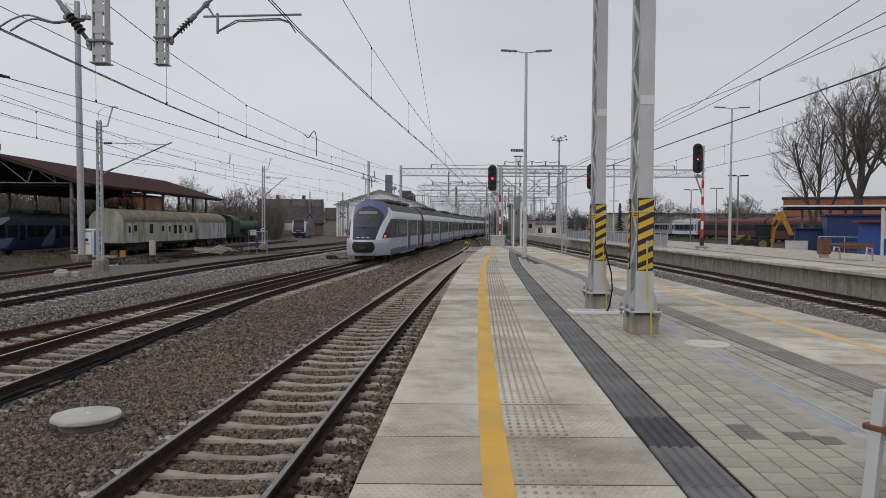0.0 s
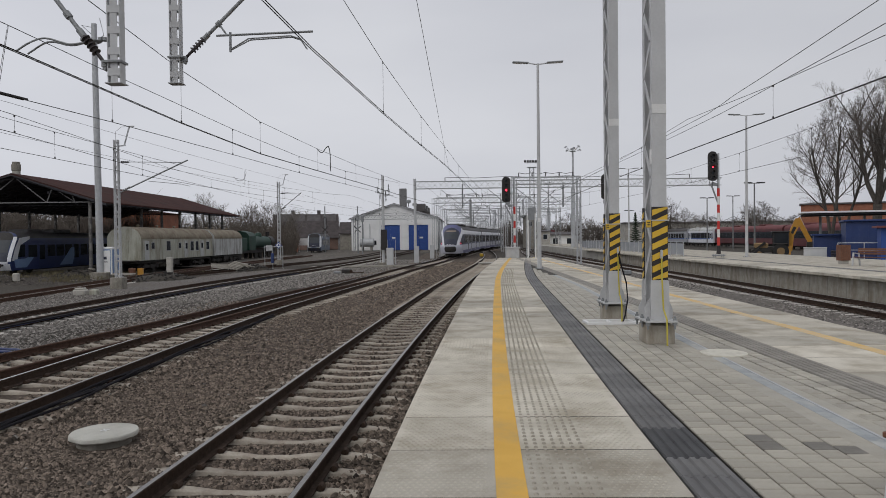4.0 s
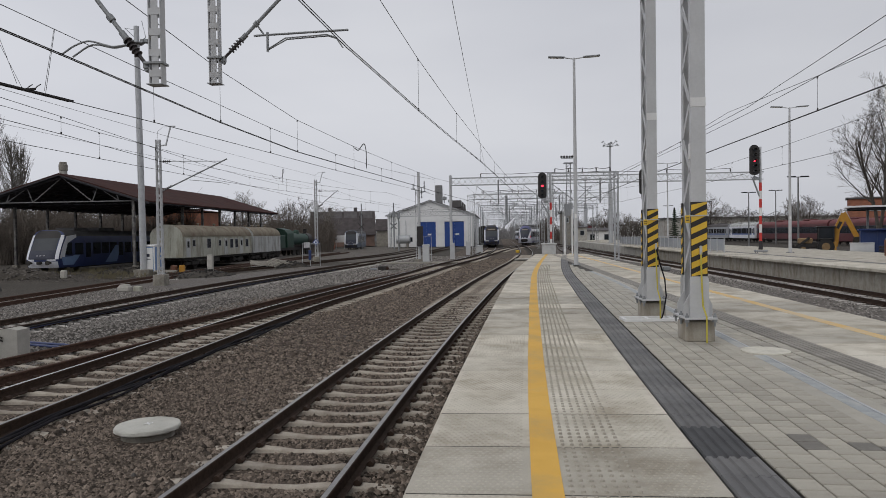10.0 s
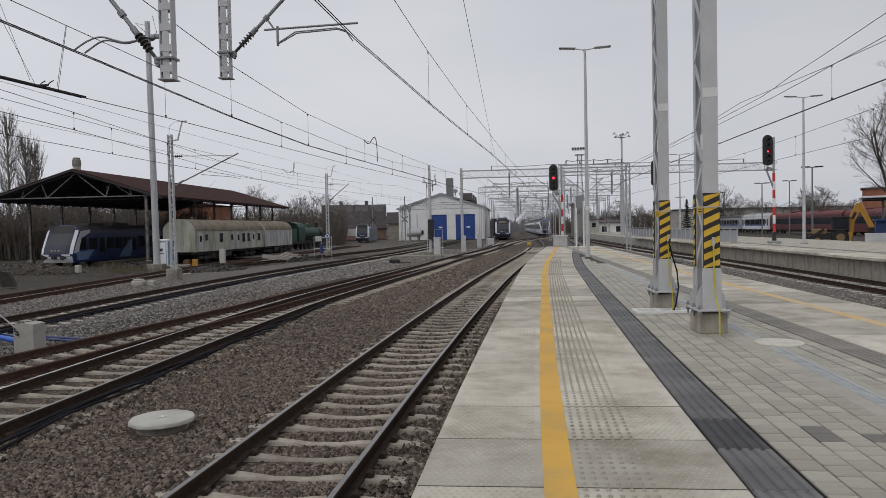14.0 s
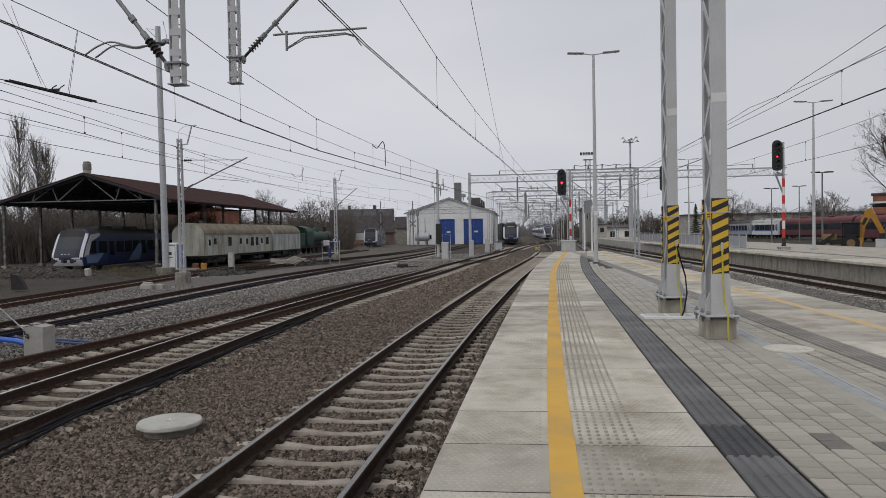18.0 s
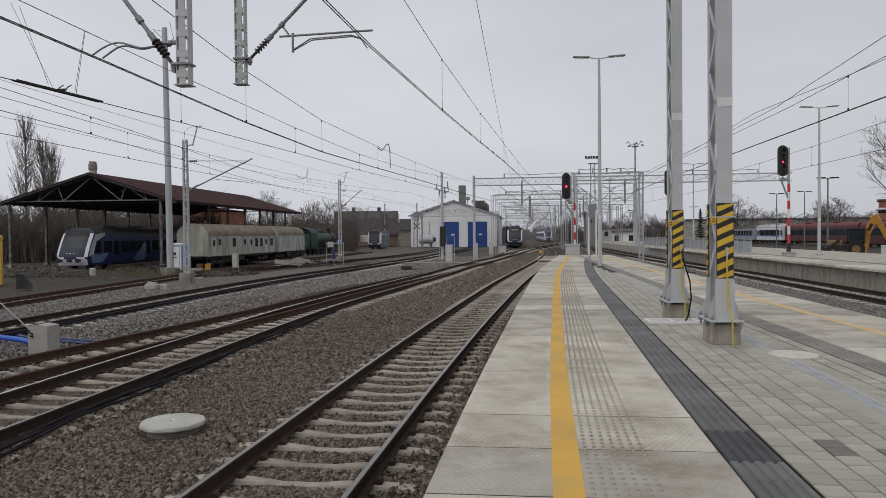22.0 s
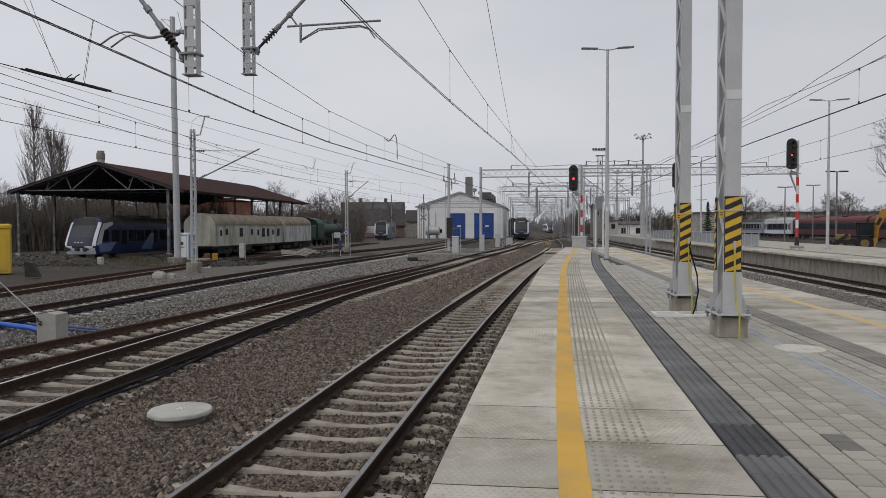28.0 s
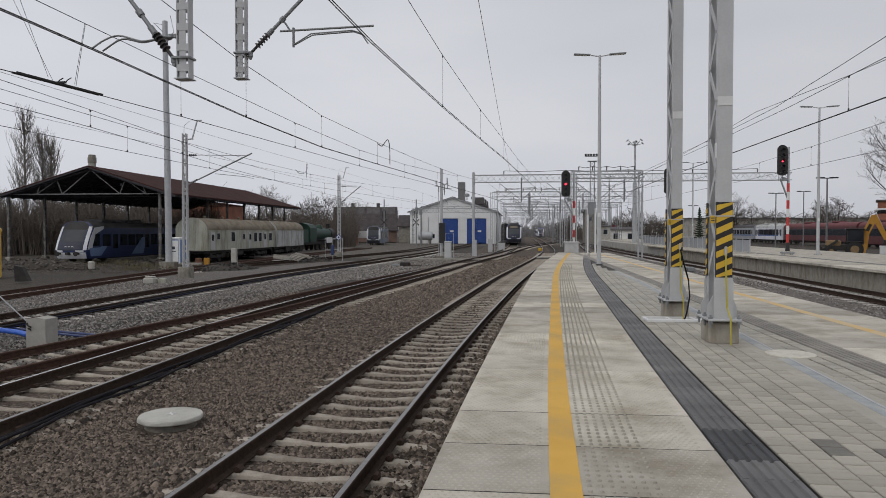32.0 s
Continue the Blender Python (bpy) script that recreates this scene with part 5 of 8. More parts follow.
class Body:
    """A coach body along +y whose nose may be raked; livery in bands by height."""

    def __init__(self, length, w, zb, zs, zt, nose=None, power=2.4):
        self.L, self.w, self.zb, self.zs, self.zt, self.nose, self.power = length, w, zb, zs, zt, nose, power

    def half(self, z):
        if z <= self.zs:
            return self.w * (1 - 0.03 * max(0.0, (1.0 - z)) ** 2)
        u = min(1.0, (z - self.zs) / (self.zt - self.zs))
        return self.w * max(0.0, 1 - u ** self.power) ** (1 / self.power)

    def front(self, x, z):
        if not self.nose:
            return 0.0
        rake, bulge, knee = self.nose
        u = max(0.0, (z - knee) / (self.zt - knee))
        low = max(0.0, (knee - z) / (knee - self.zb))
        return rake * u ** 1.25 + 0.25 * low ** 2 + bulge * (abs(x) / self.w) ** 2.3

    def heights(self, bands):
        zs = {self.zb, self.zs}
        zs.update(b for b in bands if self.zb < b < self.zt)
        for i in range(13):
            zs.add(self.zs + (self.zt - self.zs) * math.sin(i / 12 * math.pi / 2))
        for i in range(9):
            zs.add(self.zb + (self.zs - self.zb) * i / 8)
        out = []
        for z in sorted(zs):
            if not out or z - out[-1] > 0.004:
                out.append(z)
        return out

    def shell(self, bands, slot_of, nose_slot):
        """bands: heights where the colour changes; slot_of(z) gives the colour slot."""
        s = Shape()
        zs = self.heights(bands + tuple(self.zb + 0.05 * i for i in range(1, 71)) if callable(nose_slot) else bands)
        for sg in (-1, 1):
            for a, b in zip(zs, zs[1:]):
                xa, xb = sg * self.half(a), sg * self.half(b)
                ya, yb = self.front(xa, a), self.front(xb, b)
                s.add([(xa, ya, a), (xa, self.L, a), (xb, self.L, b), (xb, yb, b)], [(0, 1, 2, 3)], slot_of((a + b) / 2))
        nxx = 14 if not callable(nose_slot) else 96
        for a, b in zip(zs, zs[1:]):
            for k in range(nxx):
                q = []
                for z, u in ((a, k), (a, k + 1), (b, k + 1), (b, k)):
                    x = self.half(z) * (2 * u / nxx - 1)
                    q.append((x, self.front(x, z), z))
                s.add(q, [(0, 1, 2, 3)], nose_slot(abs(2 * (k + 0.5) / nxx - 1), (a + b) / 2) if callable(nose_slot) else nose_slot)
                q2 = [(p[0], self.L, p[2]) for p in q]
                if not callable(nose_slot):
                    s.add(q2, [(3, 2, 1, 0)], nose_slot)
        bm_w = self.half(self.zb)
        s.add([(-bm_w, self.front(-bm_w, self.zb), self.zb), (bm_w, self.front(bm_w, self.zb), self.zb), (bm_w, self.L, self.zb), (-bm_w, self.L, self.zb)], [(0, 1, 2, 3)], 0)
        return s

    def face(self, z0, z1, left, right, off=0.015, nz=10, nxx=10):
        """A panel that follows the nose between two heights; left(z) and right(z) in shares of the half width."""
        s = Shape()
        vs = []
        for i in range(nz + 1):
            z = z0 + (z1 - z0) * i / nz
            for k in range(nxx + 1):
                x = self.half(z) * (left(z) + (right(z) - left(z)) * k / nxx)
                vs.append((x, self.front(x, z) - off, z))
        n1 = nxx + 1
        s.add(vs, [(i * n1 + k, i * n1 + k + 1, (i + 1) * n1 + k + 1, (i + 1) * n1 + k) for i in range(nz) for k in range(nxx)])
        back = [(x, y + off * 0.9, z) for x, y, z in vs]
        ring = list(range(n1)) + [i * n1 + nxx for i in range(1, nz + 1)] + [nz * n1 + k for k in range(nxx - 1, -1, -1)] + [i * n1 for i in range(nz - 1, 0, -1)]
        m = len(ring)
        s.add([vs[i] for i in ring] + [back[i] for i in ring], [(i, (i + 1) % m, m + (i + 1) % m, m + i) for i in range(m)])
        return s

    def side(self, sg, y0, y1, z0, z1, off=0.012):
        x0 = self.half((z0 + z1) / 2)
        return Shape().box((sg * (x0 + off / 2 - 0.004), (y0 + y1) / 2, (z0 + z1) / 2), (off + 0.008, y1 - y0, z1 - z0), 0.004)


def roof_gear(t, body, spots, material="train_roof"):
    for y, ln, h in spots:
        part("roof_box", Shape().box((0, y, body.zt + h / 2 - 0.08), (1.7, ln, h), 0.06), M[material], t)


def pantograph(t, y, z, up=1.2):
    s = Shape()
    for sx in (-0.5, 0.5):
        s.tube((sx, y, z), (sx * 0.7, y + 1.0, z + up * 0.5), 0.03, n=6)
        s.tube((sx * 0.7, y + 1.0, z + up * 0.5), (sx, y + 0.1, z + up), 0.025, n=6)
    s.bar((-0.85, y + 0.1, z + up), (0.85, y + 0.1, z + up), 0.05)
    s.bar((-0.85, y - 0.15, z + up), (0.85, y - 0.15, z + up), 0.05)
    for sx in (-1, 1):
        s.tube((sx * 0.85, y, z + up), (sx * 1.0, y, z + up - 0.15), 0.025, n=6)
    s.box((0, y, z + 0.05), (1.3, 0.9, 0.12), 0.02)
    part("pantograph", s, M["galv_dark"], t)


def express_car(name, tail, label):
    """A car of the long silver multiple unit; the tail car has the cab."""
    t = thing(name, (0, 0, 0), label, "train car", "cars of the departing train")
    L = 19.0 if tail else 18.3
    b = Body(L, 1.43, 0.42, 2.8, 4.0, (2.5, 1.9, 1.2) if tail else None, 2.1)
    bands = (0.8, 1.28, 1.5, 1.58, 2.78, 3.3)

    def slot(z):
        if z < 0.8:
            return 1
        if z < 1.5:
            return 0
        if z < 1.58:
            return 3
        if z < 2.78:
            return 2
        if z < 3.3:
            return 4
        return 5

    def mask(z):
        """Half width of the dark mask round the windscreen."""
        if z < 2.85:
            return 0.5 + 0.2 * (z - 1.4) / 1.45
        return 0.7 * math.sqrt(max(0.0, 1 - ((z - 2.85) / 0.75) ** 2))

    def sweep(z):
        """Where the violet rim of the mask ends and the white sweep begins."""
        if z < 1.75:
            return mask(z)
        return min(1.0, max(mask(z), 0.55 + 0.3 * ((z - 1.75) / 1.5) ** 1.25))

    def cab(u, z):
        """Colours of the nose: dark mask, violet rim, white sweep, then the bands of the sides."""
        if z < 1.4:
            return 0
        if u < mask(z):
            return 2
        if u < sweep(z) or z > 3.5:
            return 1
        if u < sweep(z) + 0.25 - 0.04 * (z - 1.4) or z > 2.78:
            return 4
        return slot(z)
    part("body_shell", b.shell(bands, slot, cab if tail else 5), [M["silver"], M["violet"], M["graphite"], M["violet"], M["train_white"], M["train_roof"]], t, smooth=True)
    y0 = 5.6 if tail else 1.0
    for sg in (-1, 1):
        k = 0
        y = y0
        while y + 1.5 < L - 0.5:
            if k in (3, 8 if not tail else 7):
                d = part("door", b.side(sg, y, y + 1.3, 0.62, 2.75, 0.02), M["graphite"], t, "dark sliding door with a pale edge")
                part("door_edge", b.side(sg, y - 0.2, y + 0.02, 0.62, 2.8, 0.026), M["train_white"], d)
                for o in (0.18, 0.72):
                    part("door_glass", b.side(sg, y + o, y + o + 0.4, 1.3, 2.55, 0.03), M["glass_dark"], d)
                y += 1.5
            else:
                part("window", b.side(sg, y, y + 1.35, 1.74, 2.6, 0.016), M["glass_dark"], t)
                y += 1.5
            k += 1
        part("skirt", Shape().box((sg * 1.33, L / 2 + (1.4 if tail else 0), 0.55), (0.1, L - (11.0 if tail else 9.5), 0.5), 0.03), M["silver"], t)
    bogie(t, 4.6 if tail else 3.4)
    bogie(t, L - 2.4)
    part("underframe_gear", Shape().box((0, L / 2, 0.52), (2.2, L - 9.5, 0.4), 0.06), M["underframe"], t)
    roof_gear(t, b, [(6.2, 2.6, 0.22), (9.8, 2.2, 0.26), (13.6, 3.0, 0.22)])
    if tail:
        # cab face
        part("windscreen", b.face(2.2, 3.0, lambda z: -0.54 - 0.04 * (2.6 - z), lambda z: 0.54 + 0.04 * (2.6 - z), 0.03), M["cab_glass"], t, "raked windscreen")
        part("wiper", Shape().bar((-0.1, b.front(0.1, 2.08) - 0.05, 2.08), (0.35, b.front(0.3, 2.75) - 0.06, 2.75), 0.02), M["black"], t)
        part("destination_display", b.face(3.08, 3.25, lambda z: -0.44, lambda z: 0.44, 0.028, 2, 8), M["display"], t, "amber destination display")
        for sg in (-1, 1):
            part("cab_side_window", Shape().prism([(4.3, 1.75), (5.2, 1.75), (5.2, 2.65), (4.7, 2.65)], sg * 1.42, sg * 1.445, axis="x"), M["glass_dark"], t)
            lamp = part("lamp_cluster", b.face(1.52, 1.86, (lambda z: -0.97) if sg < 0 else (lambda z: 0.74 + 0.1 * (z - 1.5)), (lambda z: -0.74 - 0.1 * (z - 1.5)) if sg < 0 else (lambda z: 0.97), 0.034, 4, 6), M["black"], t)
            part("tail_lamp", b.face(1.58, 1.7, (lambda z: -0.86) if sg < 0 else (lambda z: 0.8), (lambda z: -0.8) if sg < 0 else (lambda z: 0.86), 0.046, 2, 4), M["tail_lamp"], lamp, "glowing red tail lamp")
        part("bumper", b.face(0.45, 1.42, lambda z: -0.98, lambda z: 0.98, 0.06), M["silver"], t, "rounded silver bumper")
        # no hole is cut: a black panel paints the opening's inner shade
        part("coupler_recess", b.face(0.62, 1.3, lambda z: -0.5 + 1.6 * abs(z - 0.98) ** 2.5, lambda z: 0.5 - 1.6 * abs(z - 0.98) ** 2.5, 0.075), M["black"], t, "black panel painted as the shaded coupler opening")
        cp = Shape().box((0, -0.12, 0.92), (0.36, 0.3, 0.26), 0.04).box((0, -0.2, 0.92), (0.5, 0.1, 0.12), 0.02)
        part("coupler", cp, M["underframe"], t)
        bars = Shape()
        for i in range(3):
            bars.box((-0.32 + i * 0.32, b.front(0, 1.56) - 0.04, 1.56), (0.2, 0.01, 0.05))
        part("number_bars", bars, M["train_white"], t)
        part("plough", Shape().box((0, 0.75, 0.3), (1.3, 0.3, 0.28), 0.05), M["underframe"], t)
    part("gangway", Shape().box((0, L + 0.2, 2.0), (1.9, 0.42, 2.6), 0.05), M["rubber"], t)
    return t


M["cab_glass"] = surface("cab_windscreen_glass", (0.07, 0.076, 0.084), (0.1, 0.106, 0.115), 1, 0.2, bump=0, spec=0.06)
express = [express_car("train_car", True, "silver and violet tail car of an express with red tail lamps")]
mid = express_car("train_car", False, "silver and grey middle car of an express train")
pantograph(mid, 6.0, 3.98, 1.3)
express.append(mid)
for k in range(6):
    express.append(copy_thing(mid, Matrix.Identity(4)))


def railbus(at, L, label, low, high, pillar, face_low, group="", rake=1.2, w=1.4, zt=3.65, display=False, swoosh=False):
    t = thing("railbus", at, label, "railcar", group)
    b = Body(L, w, 0.4, 2.9, zt, (rake, 0.35, 1.2), 2.8)
    part("body_shell", b.shell((1.25, 2.75, 3.1), lambda z: 0 if z < 1.25 else 1 if z < 2.75 else 2 if z < 3.1 else 3, 0), [M[low], M[high], M[low], M["train_roof"]], t, smooth=True)
    for sg in (-1, 1):
        y = 2.9
        k = 0
        while y + 1.5 < L - 0.4:
            if k % 4 == 1:
                d = part("door", b.side(sg, y, y + 1.25, 0.55, 2.7, 0.02), M[low], t)
                part("door_glass", b.side(sg, y + 0.2, y + 1.05, 1.2, 2.5, 0.03), M["glass_dark"], d)
            else:
                part("window", b.side(sg, y, y + 1.3, 1.45, 2.5, 0.016), M["glass_dark"], t)
            y += 1.5
            k += 1
        part("cab_side_window", Shape().prism([(1.3, 1.5), (2.4, 1.5), (2.4, 2.55), (1.75, 2.55)], sg * (w - 0.01), sg * (w + 0.014), axis="x"), M["glass_dark"], t)
        part("cab_pillar", b.face(1.15, 3.2, (lambda z: -1.0) if sg < 0 else (lambda z: 0.82), (lambda z: -0.82) if sg < 0 else (lambda z: 1.0), 0.02), M[pillar], t, "pale cab pillar")
        part("cab_side_sweep", Shape().prism([(0.5, 1.2), (1.25, 1.2), (1.3, 1.45), (2.0, 2.6), (3.1, 3.0), (3.1, 3.25), (1.6, 3.1), (0.95, 2.2)], sg * (w - 0.012), sg * (w + 0.01), axis="x"), M[pillar], t)
        if swoosh:
            part("side_swoosh", Shape().prism([(1.0, 0.6), (2.6, 0.6), (3.9, 1.6), (3.4, 1.6), (2.4, 1.35), (0.8, 1.3)], sg * (w - 0.01), sg * (w + 0.012), axis="x"), M["sky_blue"], t)
            part("side_swoosh", Shape().prism([(8.0, 0.6), (10.2, 0.6), (11.0, 2.2), (10.0, 2.2)], sg * (w - 0.01), sg * (w + 0.024), axis="x"), M["sky_blue"], t)
        part("lamp", b.face(0.98, 1.14, (lambda z: -0.85) if sg < 0 else (lambda z: 0.4), (lambda z: -0.4) if sg < 0 else (lambda z: 0.85), 0.04, 2, 4), M["train_white"], t)
        part("buffer", Shape().tube((sg * 0.82, 0.3, 0.85), (sg * 0.82, -0.3, 0.85), 0.09, n=10).tube((sg * 0.82, -0.3, 0.85), (sg * 0.82, -0.36, 0.85), 0.2, n=14), M["underframe"], t)
    part("windscreen", b.face(1.9, 2.92, lambda z: -0.76, lambda z: 0.76, 0.024), M["cab_glass"], t, "large raked windscreen")
    part("cab_top", b.face(2.92, zt - 0.06, lambda z: -0.82, lambda z: 0.82, 0.024), M["black"], t)
    if display:
        part("destination_display", b.face(3.14, 3.34, lambda z: -0.5, lambda z: 0.5, 0.034, 2, 8), M["display"], t, "amber destination display")
    part("cab_front", b.face(1.1, 1.9, lambda z: -0.82, lambda z: 0.82, 0.024), M[face_low], t)
    part("bumper", b.face(0.42, 0.95, lambda z: -0.95, lambda z: 0.95, 0.03), M["train_white" if swoosh else "graphite"], t)
    part("coupler", Shape().box((0, -0.1, 0.85), (0.3, 0.5, 0.24), 0.04), M["underframe"], t)
    bars = Shape()
    for i in range(3):
        bars.box((-0.3 + i * 0.3, b.front(0, 1.45) - 0.034, 1.45), (0.16, 0.012, 0.05))
    part("number_bars", bars, M["train_white"], t)
    bogie(t, 3.0)
    bogie(t, L - 3.0)
    part("underframe_gear", Shape().box((0, L / 2, 0.5), (2.3, L - 9, 0.4), 0.06), M["underframe"], t)
    roof_gear(t, b, [(5, 2.4, 0.3), (9.5, 3.0, 0.34)])
    return t


railbus(pose(-38.5, 57.2, -0.36, 0, 0, 2), 24, "navy and white railbus parked under the timber hall", "navy", "navy", "train_white", "graphite", rake=1.35, swoosh=True)
railbus(pose(-27.9, 134, -0.25, 0, 0, 3), 13, "small blue-grey railbus standing before the brick house", "railbus_grey", "railbus_grey", "train_white", "graphite", rake=0.6, w=1.25)
railbus(pose(-1.05, 135, 0, 0, 0, -0.2), 32, "navy railcar with white cab pillars waiting beside the shed", "navy", "graphite", "train_white", "graphite", rake=0.9, zt=3.85, display=True)


def coach(at, L, label, low, band, roof, stripe=None, group="coaches in the far sidings", ends=True, zt=4.05, windows=11, short=False):
    t = thing("coach", at, label, "coach", group)
    b = Body(L, 1.42, 0.75 if not short else 0.5, 3.2, zt, (0.7, 0.3, 1.4) if short else None, 2.2)
    part("body_shell", b.shell((1.5, 1.75, 2.9, 3.3), lambda z: 0 if z < 1.5 else 1 if z < 1.75 else 2 if z < 2.9 else 0 if z < 3.3 else 3, 0), [M[low], M[stripe or low], M[band], M[roof]], t, smooth=True)
    for sg in (-1, 1):
        for i in range(windows):
            y = 2.0 + (L - 4.0) * i / windows
            wd = (L - 4.0) / windows * (0.96 if short or low == "maroon" else 0.84)
            part("window", b.side(sg, y, y + wd, 1.8, 2.85, 0.018), M["glass_dark"], t)
        for y in (0.7, L - 1.6):
            d = part("door", b.side(sg, y, y + 0.85, 0.85, 2.95, 0.02), M[low], t)
            part("door_glass", b.side(sg, y + 0.2, y + 0.65, 1.8, 2.75, 0.03), M["glass_dark"], d)
    part("underframe_gear", Shape().box((0, L / 2, 0.62), (2.2, L - 9, 0.5), 0.06), M["underframe"], t)
    roof_gear(t, b, [(L * 0.3, 2.0, 0.25), (L * 0.68, 2.6, 0.25)], roof)
    bogie(t, 3.2)
    bogie(t, L - 3.2)
    part("gangway", Shape().box((0, L + 0.2, 2.2), (1.5, 0.4, 2.3), 0.04), M["rubber"], t)
    return t


coach(pose(55.9, 101, -0.1, 0, 0, 1.2), 19.5, "maroon railcar with a faded red roof on the far track", "maroon", "graphite", "maroon_roof", windows=9, short=True)
coach(pose(55.4, 121, -0.1, 0, 0, 1.2), 30, "long maroon railcar with dark window band on the far track", "maroon", "graphite", "maroon_roof", windows=12)
coach(pose(54.7, 152, -0.1, 0, 0, 1.2), 15, "pale coach with blue stripe behind the maroon railcar", "train_white", "graphite", "wagon_grey", "coach_blue", windows=4)
coach(pose(54.3, 168, -0.1, 0, 0, 1.2), 26, "grey passenger coach with blue stripe", "coach_grey", "coach_grey", "roof_grey", "coach_blue")
c0 = coach(pose(53.7, 195, -0.1, 0, 0, 1.2), 26, "grey passenger coach with blue stripe far off", "coach_grey", "coach_grey", "wagon_grey", "coach_blue")
for k in range(2):
    copy_thing(c0, pose(53.1 - k * 0.6, 222 + k * 27, -0.1, 0, 0, 1.2))


def service_wagon(at, L, label, paint, roof, windows, doors, seams, axles):
    t = thing("service_wagon", at, label, "wagon", "old wagons beside the hall")
    w = 1.47
    b = Body(L, w, 1.05, 2.95, 4.0, None, 2.0)
    part("body_shell", b.shell((2.9,), lambda z: 0 if z < 2.95 else 1, 0), [M[paint], M[roof]], t, smooth=True)
    part("roof_edge", Shape().box((w + 0.02, L / 2, 2.96), (0.05, L, 0.06)).box((-w - 0.02, L / 2, 2.96), (0.05, L, 0.06)), M[roof], t)
    for y in seams:
        part("body_seam", b.side(1, y, y + 0.05, 1.1, 2.92, 0.02), M[paint], t)
    for y, wd, z0, z1 in windows:
        f = part("window_frame", b.side(1, y - 0.06, y + wd + 0.06, z0 - 0.06, z1 + 0.06, 0.03), M["wagon_grey"], t)
        part("pane", b.side(1, y, y + wd, z0, z1, 0.04), M["glass_dark"], f)
    for y, wd in doors:
        d = part("door", b.side(1, y, y + wd, 1.1, 2.75, 0.035), M["wagon_grey"], t, "pale sliding door")
        part("pane", b.side(1, y + wd * 0.25, y + wd * 0.75, 1.95, 2.5, 0.05), M["glass_dark"], d)
    part("end_door", Shape().box((0.0, -0.02, 1.95), (0.8, 0.06, 1.75), 0.01), M[paint], t)
    part("end_platform", Shape().box((0, -0.35, 1.05), (2.6, 0.7, 0.08), 0.01), M["underframe"], t)
    part("solebar", Shape().box((0, L / 2, 0.92), (2.3, L, 0.22), 0.02), M["underframe"], t)
    for y in axles:
        bogie(t, y, 1.0, 0.45)
    boxes = Shape().box((1.05, L * 0.45, 0.7), (0.5, 1.6, 0.45), 0.03)
    part("battery_box", boxes, M["underframe"], t)
    part("step", Shape().box((1.35, L * 0.38, 0.55), (0.3, 0.8, 0.05)).box((1.35, L * 0.38, 0.85), (0.05, 0.8, 0.6)), M["underframe"], t)
    for i in range(4):
        part("roof_vent", Shape().lathe((0, L * (0.15 + 0.23 * i), 3.96), [(0.12, 0), (0.12, 0.15), (0.2, 0.18), (0.05, 0.28)], 10), M[roof], t)
    return t


service_wagon(pose(-28.85, 60.1, -0.38, 0, 0, -0.3), 17.2, "dirty cream service wagon with small windows and barrel roof", "cream", "wagon_roof", [(2.0, 0.55, 2.05, 2.6), (5.2, 0.8, 1.85, 2.7), (8.0, 0.5, 2.0, 2.55), (10.9, 0.8, 1.75, 2.65), (12.3, 0.7, 1.75, 2.65), (15.3, 0.8, 1.8, 2.6)], [(0.7, 0.8), (9.4, 0.9), (13.6, 0.9)], [4.2, 7.2, 10.4, 14.8], (2.8, 14.2))
service_wagon(pose(-28.75, 77.9, -0.38, 0, 0, -0.3), 9.8, "streaked pale grey covered wagon with plank seams", "wagon_grey", "wagon_roof", [], [], [0.6 + 0.9 * i for i in range(10)], (2.0, 7.8))

# green steam engine behind the wagons
en = thing("steam_engine", pose(-30.0, 93.5, -0.35, 0, 0, -3), "old green steam engine with black frames and tender", "locomotive")
part("boiler", Shape().tube((0, 4, 2.35), (0, 12.5, 2.35), 0.95, 0.85, 20), M["rail_green"], en, smooth=True)
part("smokebox", Shape().tube((0, 12.5, 2.35), (0, 14.2, 2.35), 0.92, n=20), M["black"], en, smooth=True)
part("chimney", Shape().tube((0, 13.3, 3.1), (0, 13.3, 3.9), 0.24, 0.3, 14), M["black"], en)
part("dome", Shape().lathe((0, 9.2, 3.1), [(0.5, 0), (0.48, 0.4), (0.3, 0.62), (0.02, 0.68)], 16), M["rail_green"], en, smooth=True)
part("dome", Shape().lathe((0, 7.0, 3.1), [(0.4, 0), (0.38, 0.35), (0.2, 0.5), (0.02, 0.54)], 16), M["rail_green"], en, smooth=True)
part("cab", Shape().prism([(-1.4, 1.3), (1.4, 1.3), (1.4, 3.2), (1.0, 3.7), (0, 3.95), (-1.0, 3.7), (-1.4, 3.2)], 1.6, 4.2), M["rail_green"], en)
part("tender", Shape().box((0, -1.8, 2.1), (2.8, 5.4, 1.8), 0.08), M["rail_green"], en)
part("frame", Shape().box((0, 6.5, 1.15), (2.0, 15, 0.5), 0.04), M["black"], en)
part("running_board", Shape().box((0, 9, 1.55), (2.9, 10.5, 0.08)), M["black"], en)
for y in (-3.4, -0.4, 6.0, 7.9, 9.8, 11.7):
    wheelset(en, y, 0.62, 0.75, 0.62)
part("white_board", Shape().box((1.5, 9.5, 1.5), (0.04, 2.6, 0.8)), M["white"], en, "plain white notice board")


